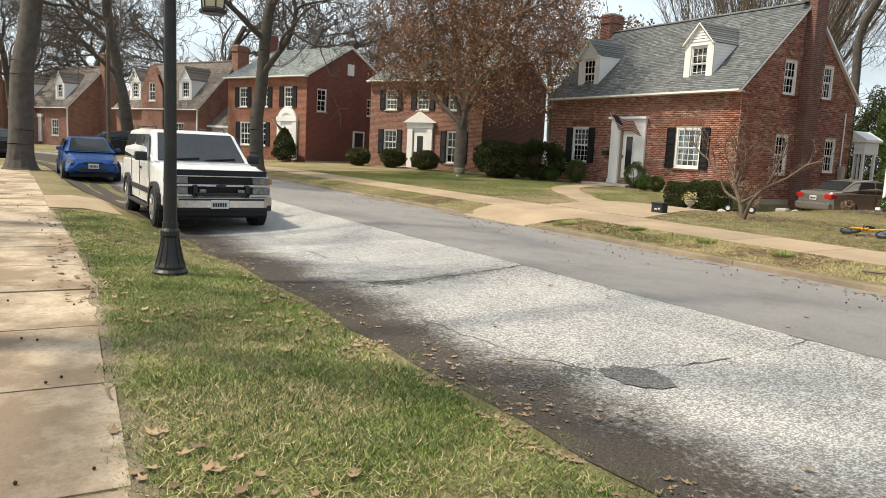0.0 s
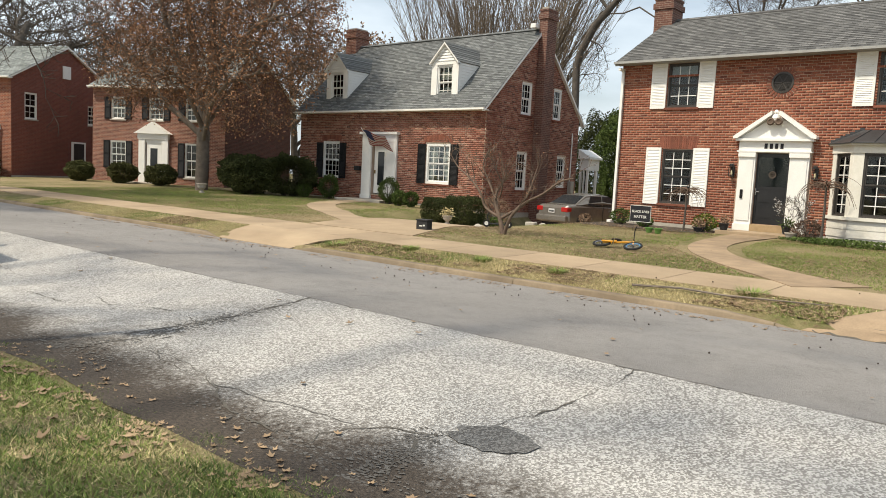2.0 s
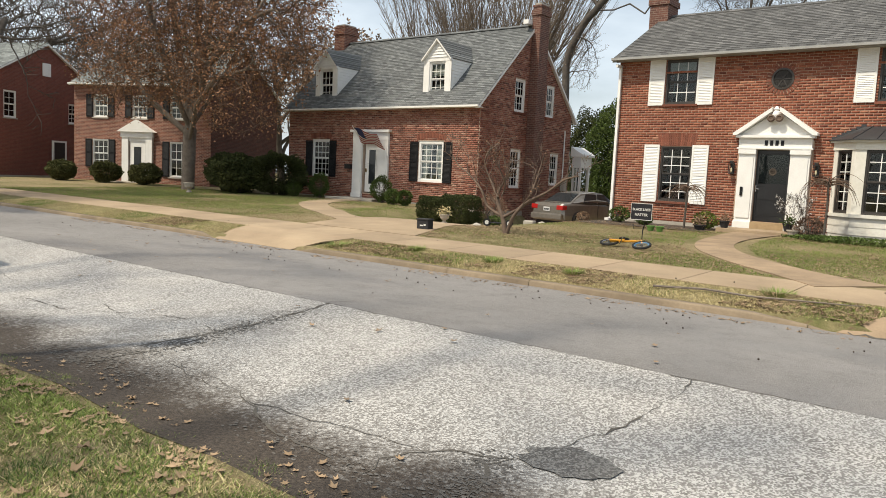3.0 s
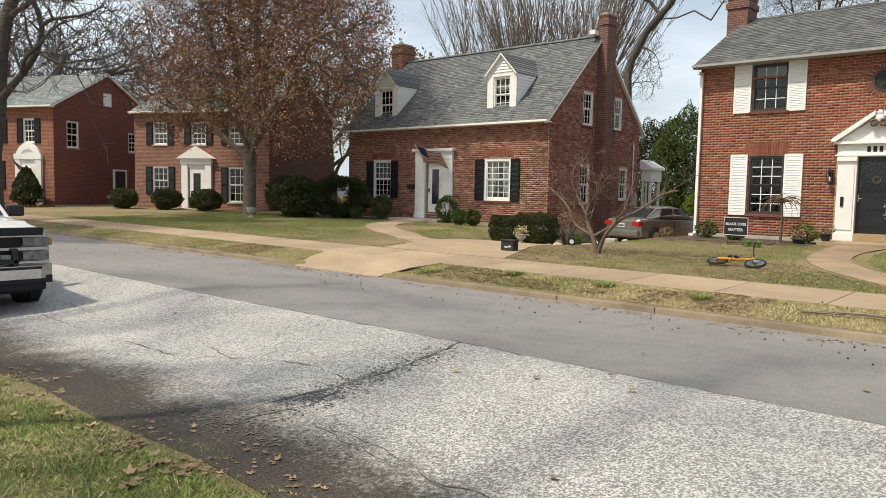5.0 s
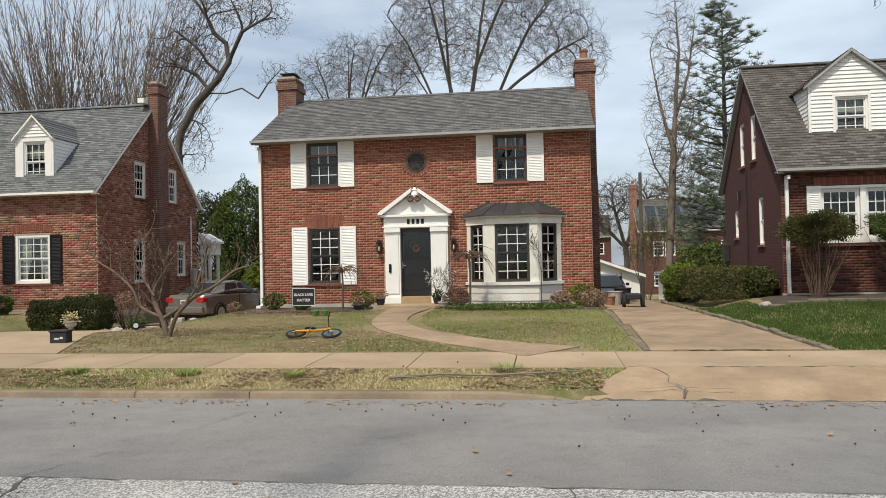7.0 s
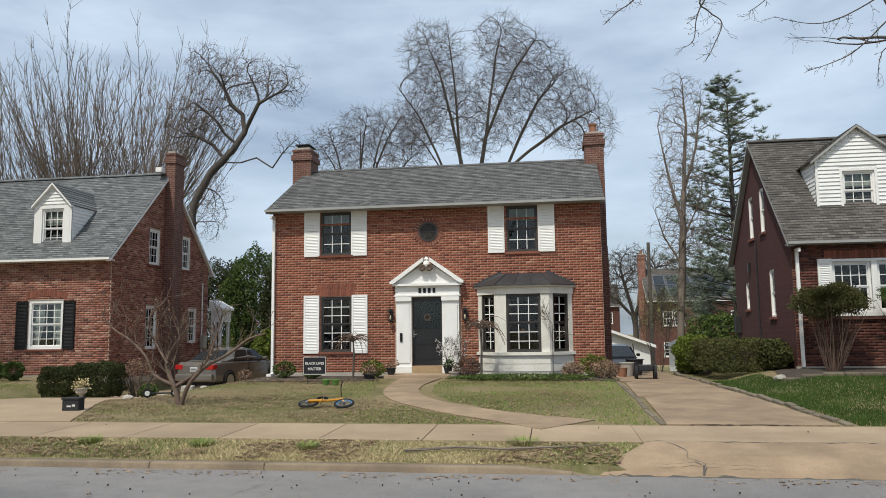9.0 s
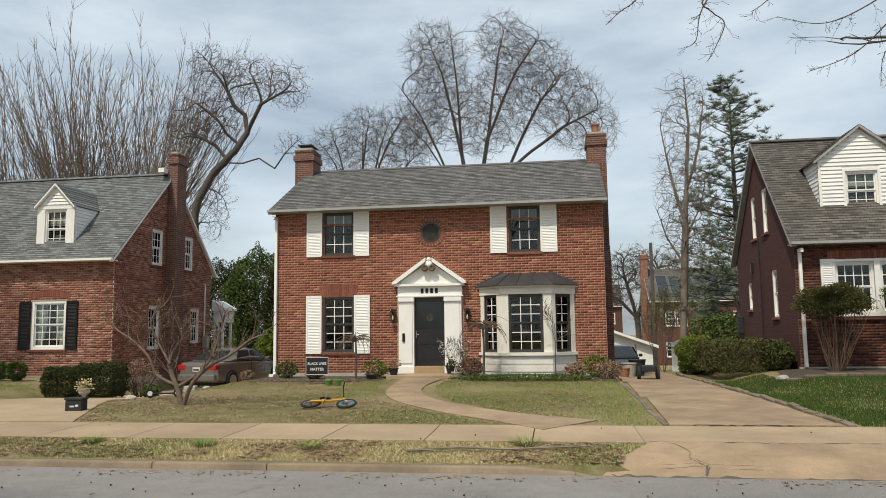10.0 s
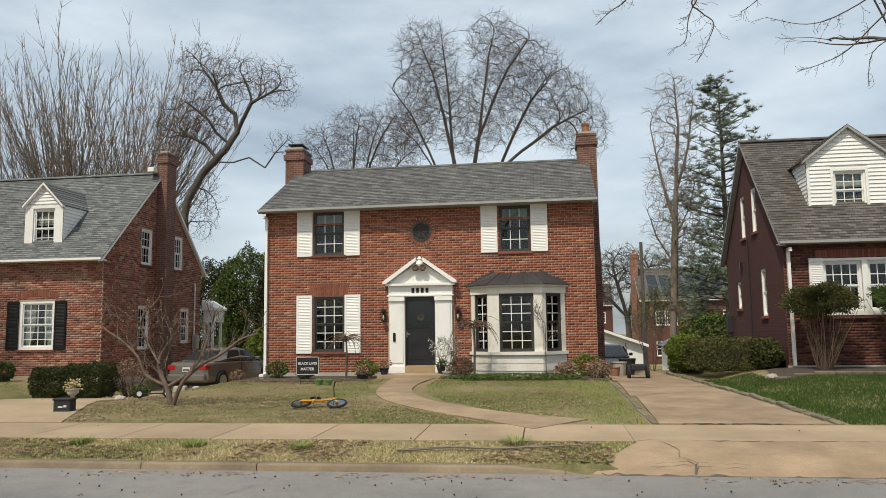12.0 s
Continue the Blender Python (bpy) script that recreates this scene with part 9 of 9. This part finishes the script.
part("branch", tube([(-1.4, -0.1, 0.0), (-0.7, 0.05, 0.03), (-0.1, 0.0, 0.02), (0.5, 0.12, 0.03), (1.2, 0.3, 0.04)], [0.02, 0.018, 0.015, 0.012, 0.006], 6), "bark_pale", br_)


def flag(m, w, hgt, label, droop=0.3, seed=1):
    f = thing("flag", label, "flag", m)
    part("flag_pole", tube([(0, 0, 0), (0, -0.9, 0.75)], 0.014, 8), "white", f)
    n = 16

    def pt(u, v):
        x = u * w * 0.75
        y = -0.8 + v * 0.62 + 0.06 * math.sin(u * 9 + v * 3 + seed)
        z = 0.68 - (1 - v) * 0.02 - v * 0.55 - u * droop + 0.05 * math.sin(u * 7 + v * 4)
        return (x, y, z)
    for s in range(13):
        va, vb = s / 13, (s + 1) / 13
        u0 = 0.4 if s < 7 else 0.0
        v_, f_ = [], []
        for i in range(n + 1):
            u = u0 + (1 - u0) * i / n
            v_ += [pt(u, va), pt(u, vb)]
        for i in range(n):
            f_.append((2 * i, 2 * i + 1, 2 * i + 3, 2 * i + 2))
        part("stripe", quadmesh("stripe", v_, f_), "flag_red" if s % 2 == 0 else "flag_white", f)
    v_, f_ = [], []
    for i in range(9):
        v_ += [pt(0.4 * i / 8, 0), pt(0.4 * i / 8, 7 / 26), pt(0.4 * i / 8, 7 / 13)]
    for i in range(8):
        for j in range(2):
            f_.append((3 * i + j, 3 * i + j + 1, 3 * i + j + 4, 3 * i + j + 3))
    part("canton", quadmesh("canton", v_, f_), "flag_blue", f, "dark blue starred corner")


flag(pose(-16.7, 0.3, 2.8, 0, 0, 10), 1.6, 0.8, "striped red and white flag on a short pole by the door", 0.28, 1)
flag(pose(-40.3, -7.15, 2.3, 0, 0, 25), 1.4, 0.9, "striped red and white flag hanging from the brick house", 0.5, 2)

# clutter by the drive behind the colonial's corner
for x, y, k, mt in ((5.95, 0.9, 0.42, "stone"), (6.25, 1.5, 0.5, "plastic"), (5.75, 0.2, 0.3, "terracotta")):
    b = thing("garden_tub", "garden tub standing beside the drive", "tub", at(x, y))
    part("tub", lathe([(k * 0.4, 0), (k * 0.52, k), (k * 0.56, k), (k * 0.56, k * 1.05), (k * 0.48, k * 1.05)], 16), mt, b)
cr_ = thing("hand_cart", "black two-wheeled hand cart at the drive's edge", "cart", at(6.35, -0.4))
part("cart_bed", boxes((-0.2, 0.2, -0.2, 0.25, 0.25, 0.42), bev=0.03), "plastic", cr_)
for s in (-1, 1):
    part("wheel", lathe([(0.08, -0.04), (0.2, -0.04), (0.2, 0.04), (0.08, 0.04)], 18, pose(s * 0.26, 0, 0.2, 0, 90)), "tyre", cr_)
    part("handle", tube([(s * 0.25, 0.3, 0.6), (s * 0.25, 0.75, 1.0)], 0.015, 6), "iron", cr_)
pp = thing("utility_pole", "thin wooden utility pole far down the street", "pole", at(-44, -17.2))
part("pole", lathe([(0.13, -0.2), (0.1, 8.5)], 10), "bark", pp)
pp = thing("rear_utility_pole", "dark wooden utility pole behind the yards", "pole", at(10.9, 34))
part("pole", lathe([(0.16, -0.2), (0.12, 9.5)], 10), "bark", pp)


# ---------- grass, dead leaves and seed balls ----------
def blades(name, label, n, box, hgt, wid, material, seed, keep=None, lean=0.5):
    """Blades of grass over a stretch of ground, thinned by patches of noise."""
    g = np.random.RandomState(seed)
    x, y = g.uniform(box[0], box[1], n), g.uniform(box[2], box[3], n)
    ok = np.array([keep(a, b) for a, b in zip(x, y)]) if keep else np.ones(n, bool)
    x, y = x[ok], y[ok]
    z = np.array([gz(a, b) for a, b in zip(x, y)])
    n = len(x)
    a = g.uniform(0, 2 * np.pi, n)
    h = hgt * g.uniform(0.45, 1.25, n)
    w = wid * g.uniform(0.6, 1.3, n)
    t = g.uniform(0, 2 * np.pi, n)
    ln = h * lean * g.uniform(0.2, 1.4, n)
    P = np.stack([x, y, z], 1)
    side = np.stack([np.cos(a), np.sin(a), np.zeros(n)], 1) * w[:, None]
    tip = P + np.stack([np.cos(t) * ln, np.sin(t) * ln, h], 1)
    V = np.stack([P - side, P + side, tip], 1).reshape(-1, 3)
    ob = part(name, quadmesh(name, V, np.arange(3 * n).reshape(n, 3)), material)
    return tagged(ob, label, "grass", kind="stuff")


def patchy(x, y, s=0.5, o=0.0):
    return noise.noise(Vector((x * s + o, y * s, 2.5))) + 0.5 * noise.noise(Vector((x * s * 3 + o, y * s * 3, 8.5)))


pick = random.Random(14)


def verge(x, y):
    return y > -22.13 - 0.07 * max(0, min(x, 7) + 0.5) + 0.12 * noise.noise(Vector((x * 3.5, 0, 1))) + 0.08 * noise.noise(Vector((x * 11, 0, 4))) + pick.gauss(0, 0.05) and y < road_edge(x) + 0.1 + 0.2 * noise.noise(Vector((x * 2.2, 4, 1))) + 0.1 * noise.noise(Vector((x * 7, 4, 1))) + pick.gauss(0, 0.04) and not (-12 < x < -8.2)


def road_edge(x):
    return -20.42 - 0.95 * sstep(5, 19, -x) + 0.12 * noise.noise(Vector((x * 0.8, 3.1, 0)))


_dv, _df = [], []
_dx = np.arange(-9.5, 8.4, 0.08)
for i, x in enumerate(_dx):
    e = -22.16 - 0.07 * max(0, min(x, 7) + 0.5)
    lo = e - 0.01 - 0.1 * abs(noise.noise(Vector((x * 1.1, 9, 1)))) - 0.03 * noise.noise(Vector((x * 9, 9, 1)))
    hi = e + 0.13 + 0.2 * noise.noise(Vector((x * 1.7, 5, 1))) + 0.07 * noise.noise(Vector((x * 8, 5, 1)))
    for k in range(5):
        y = lo + (max(hi, lo + 0.03) - lo) * k / 4
        _dv.append((x, y, gz(x, y) + (0.006 if 0 < k < 4 else -0.004) + (0.012 if y < e else 0)))
    if i:
        _df += [(5 * i - 5 + k, 5 * i + k, 5 * i + k + 1, 5 * i - 4 + k) for k in range(4)]
tagged(part("bare_soil", quadmesh("bare_soil", _dv, _df), "dirt"), "bare brown soil along the sidewalk edge", "soil", kind="stuff")
blades("verge_grass", "green spring grass on the near verge", 330000, (-9.5, 8.3, -22.6, -20.2), 0.03, 0.0036, "blade_green", 1, lambda x, y: verge(x, y) and 0.6 * patchy(x, y, 1.3) + pick.gauss(0, 0.35) > -0.1, lean=1.3)
blades("verge_lush", "lush green tufts on the near verge", 120000, (-9.5, 8.3, -22.6, -20.2), 0.042, 0.0034, "blade_lush", 12, lambda x, y: verge(x, y) and patchy(x, y, 1.1, 40) + pick.gauss(0, 0.12) > 0.22, lean=1.0)
blades("verge_straw", "dry straw-coloured blades among the verge grass", 210000, (-9.5, 8.3, -22.6, -20.2), 0.024, 0.0034, "blade_dry", 2, lambda x, y: verge(x, y) and 0.7 * patchy(x, y, 1.3) + pick.gauss(0, 0.5) < 0.0, lean=2.6)


def on_path(x, y):
    if y > -10.3 and (5.35 < x < 8.35 - 0.05 * (y + 10.3)):
        return True
    if -10.3 < y < -1:
        cx = float(np.interp(-y, (1.1, 3.2, 5.2, 6.9, 8.4, 9.5, 10.3), (0, 0, 0.25, 0.9, 2.0, 3.1, 4.0)))
        if abs(x - cx) < 0.72 + 0.25 * sstep(-8.5, -10.3, y):
            return True
        lx0, lx1 = -8.2 - 0.33 * (y + 10.3), -4.6 - 0.47 * (y + 10.3)
        if y < -6:
            if max(lx0, -9.7) < x < lx1:
                return True
        elif -10.1 < x < -6.6:
            return True
        if x < -7.5:
            cy = float(np.interp(-x, (7.9, 10.2, 13.0, 15.2, 16.3), (-8.6, -7.2, -5.6, -3.6, -0.9)))
            if abs(y - cy) < 0.75:
                return True
    return False


def lawn(x, y):
    return not on_path(x, y) and not (abs(x) < 1.2 and y > -1.3)


blades("lawn_grass", "short green grass on the front lawns", 250000, (-27, 5.4, -10.2, -1.6), 0.034, 0.006, "blade_green", 3, lambda x, y: lawn(x, y) and patchy(x, y, 0.45, 3) + 0.10 * (1.5 * x if x > 0 else x if x > -6 else -6 - 0.7 * (x + 6)) + pick.gauss(0, 0.25) > 0.02)
blades("lawn_straw", "brown winter grass on the front lawns", 160000, (-27, 5.4, -10.2, -1.6), 0.026, 0.006, "blade_tan", 4, lambda x, y: lawn(x, y) and patchy(x, y, 0.35, 3) + 0.06 * max(x, -8) + pick.gauss(0, 0.4) < 0.1, lean=1.2)
blades("green_lawn", "lush green lawn of the neighbouring house, tree shade put into its colour", 150000, (7.8, 17, -10.2, -1.3), 0.055, 0.007, "blade_shaded", 5, lambda x, y: (y < -3.45 or x < 9.2) and x > 8.35 - 0.05 * (y + 10.3))
tl = lambda x: not (5.0 < x < 9.4 or -8.2 < x < -5.0)
blades("strip_straw", "dry straw grass on the strip by the kerb", 125000, (-20, 5.0, -12.9, -11.88), 0.028, 0.006, "blade_dry", 6, lambda x, y: tl(x) and not x > 4.35 + 0.56 * (y + 13.1) and patchy(x, y, 0.7, 9) + pick.gauss(0, 0.3) < 0.35, lean=1.2)
blades("strip_grass", "green tufts on the strip by the kerb", 50000, (-20, 5.0, -12.9, -11.88), 0.036, 0.006, "blade_green", 7, lambda x, y: tl(x) and not x > 4.35 + 0.56 * (y + 13.1) and patchy(x, y, 0.7, 9) + pick.gauss(0, 0.25) > 0.2)
for i, (x, y, r) in enumerate(((3.35, -11.95, 0.22), (-4.6, -12.6, 0.25), (-3.0, -12.1, 0.16), (0.4, -12.3, 0.14), (-1.2, -12.2, 0.16))):
    g = np.random.RandomState(90 + i)
    n = 260
    a, q = g.uniform(0, 6.28, n), r * np.sqrt(g.rand(n))
    px, py = x + q * np.cos(a), y + q * np.sin(a)
    P = np.stack([px, py, np.array([gz(u, v) for u, v in zip(px, py)])], 1)
    side = np.stack([np.cos(a + 1.57), np.sin(a + 1.57), 0 * a], 1) * 0.005
    tip = P + np.stack([np.cos(a) * 0.08, np.sin(a) * 0.08, g.uniform(0.04, 0.11, n)], 1)
    ob = part("grass_tuft", quadmesh("grass_tuft", np.stack([P - side, P + side, tip], 1).reshape(-1, 3), np.arange(3 * n).reshape(n, 3)), "blade_green")
    tagged(ob, "tall green tuft of grass on the verge strip", "grass", kind="stuff")


def litter(name, label, n, size, seed, where, material="litter"):
    """Curled lobed leaves lying on the ground."""
    g = np.random.RandomState(seed)
    pts = []
    k = 0
    while len(pts) < n and k < n * 60:
        k += 1
        p = where(g)
        if p is not None:
            pts.append(p)
    n = len(pts)
    ang = np.linspace(0, 2 * np.pi, 11)[:-1]
    rad = np.array([1.0, 0.5, 0.85, 0.42, 0.7, 0.35, 0.7, 0.42, 0.85, 0.5])
    V = np.zeros((n, 10, 3))
    for i, (x, y) in enumerate(pts):
        s = size * g.uniform(0.55, 1.3)
        a0 = g.uniform(0, 6.28)
        curl = g.uniform(0.3, 1.3)
        lx, ly = rad * np.cos(ang) * s, rad * np.sin(ang) * s * 0.66
        lz = curl * (ly ** 2 + 0.4 * lx ** 2) / s + g.normal(0, 0.05) * lx
        V[i, :, 0] = x + lx * np.cos(a0) - ly * np.sin(a0)
        V[i, :, 1] = y + lx * np.sin(a0) + ly * np.cos(a0)
        V[i, :, 2] = gz(x, y) + 0.012 + lz + g.uniform(0, 0.008)
    ob = part(name, quadmesh(name, V.reshape(-1, 3), np.arange(10 * n).reshape(n, 10)), material)
    return tagged(ob, label, "leaves", kind="stuff")


def near_edge(g):
    x = g.uniform(-7, 8)
    if noise.noise(Vector((x * 0.7, 12, 0))) < -0.15 and g.rand() < 0.8:
        return None
    y = road_edge(x) + abs(g.normal(0, 0.26)) - 0.2
    return (x, y) if noise.noise(Vector((x * 2.6, y * 2.6, 3))) > -0.05 else None


def on_verge(g):
    x, y = g.uniform(-7, 8), g.uniform(-22.5, -20.5)
    return (x, y) if patchy(x, y, 0.8, 4) > 0.0 else None


def at_kerb(g):
    x = g.uniform(-14, 14)
    return (x, -13.12 - abs(g.normal(0, 0.14))) if noise.noise(Vector((x * 0.9, 6, 0))) > -0.1 else None


def on_strip(g):
    x, y = g.uniform(-12, 4.6), g.uniform(-12.85, -11.9)
    return (x, y) if patchy(x, y, 0.55, 20) > 0.15 and not -8.2 < x < -5 else None


def on_lawn(g):
    x, y = g.uniform(-7, 5), g.uniform(-10.1, -1.0)
    near = math.hypot((x + 4.2) / 2.4, (y + 7.2) / 1.2) + g.normal(0, 0.3)
    return (x, y) if lawn(x, y) and (near < 1 or patchy(x, y, 0.4, 30) > 0.12 or y > -3) else None


litter("edge_leaves", "dead oak leaves along the muddy road edge", 1100, 0.04, 1, near_edge)
litter("verge_leaves", "dead oak leaves scattered on the verge", 520, 0.06, 2, on_verge)
litter("gutter_leaves", "brown leaves gathered in the far gutter", 2200, 0.045, 3, at_kerb)
litter("strip_leaves", "brown leaves on the strip by the kerb", 3600, 0.045, 4, on_strip)
litter("lawn_leaves", "brown leaves strewn over the front lawn", 7000, 0.045, 5, on_lawn)
litter("road_leaves", "a few dry leaves blown over the road", 70, 0.05, 6, lambda g: (g.uniform(-10, 12), g.uniform(-20, -13.2)))


def seed_balls(n, seed, where):
    g = np.random.RandomState(seed)
    ico = bmesh.new()
    bmesh.ops.create_icosphere(ico, subdivisions=1, radius=1.0)
    ico.verts.ensure_lookup_table()
    base = [v.co.copy() for v in ico.verts]
    tris = [[v.index for v in f.verts] for f in ico.faces]
    ico.free()
    V, F = [], []
    for i in range(n):
        x, y = where(g)
        r = g.uniform(0.008, 0.013)
        z = gz(x, y) + r * 0.9 + 0.012
        b = len(V)
        V += [(x + r * c.x, y + r * c.y, z + r * c.z) for c in base]
        F += [tuple(b + q for q in t) for t in tris]
    ob = part("seed_balls", quadmesh("seed_balls", V, F), "cone")
    tagged(ob, "dark round seed balls lying on road and walks", "seeds", kind="stuff")


seed_balls(190, 1, lambda g: (g.uniform(-14, 13), -13.2 - abs(g.normal(0, 1.3))) if g.rand() < 0.6 else (g.uniform(-10, 12), g.uniform(-11.8, -3)) if g.rand() < 0.5 else (g.uniform(-12, 6), g.uniform(-23.6, -22.1)))
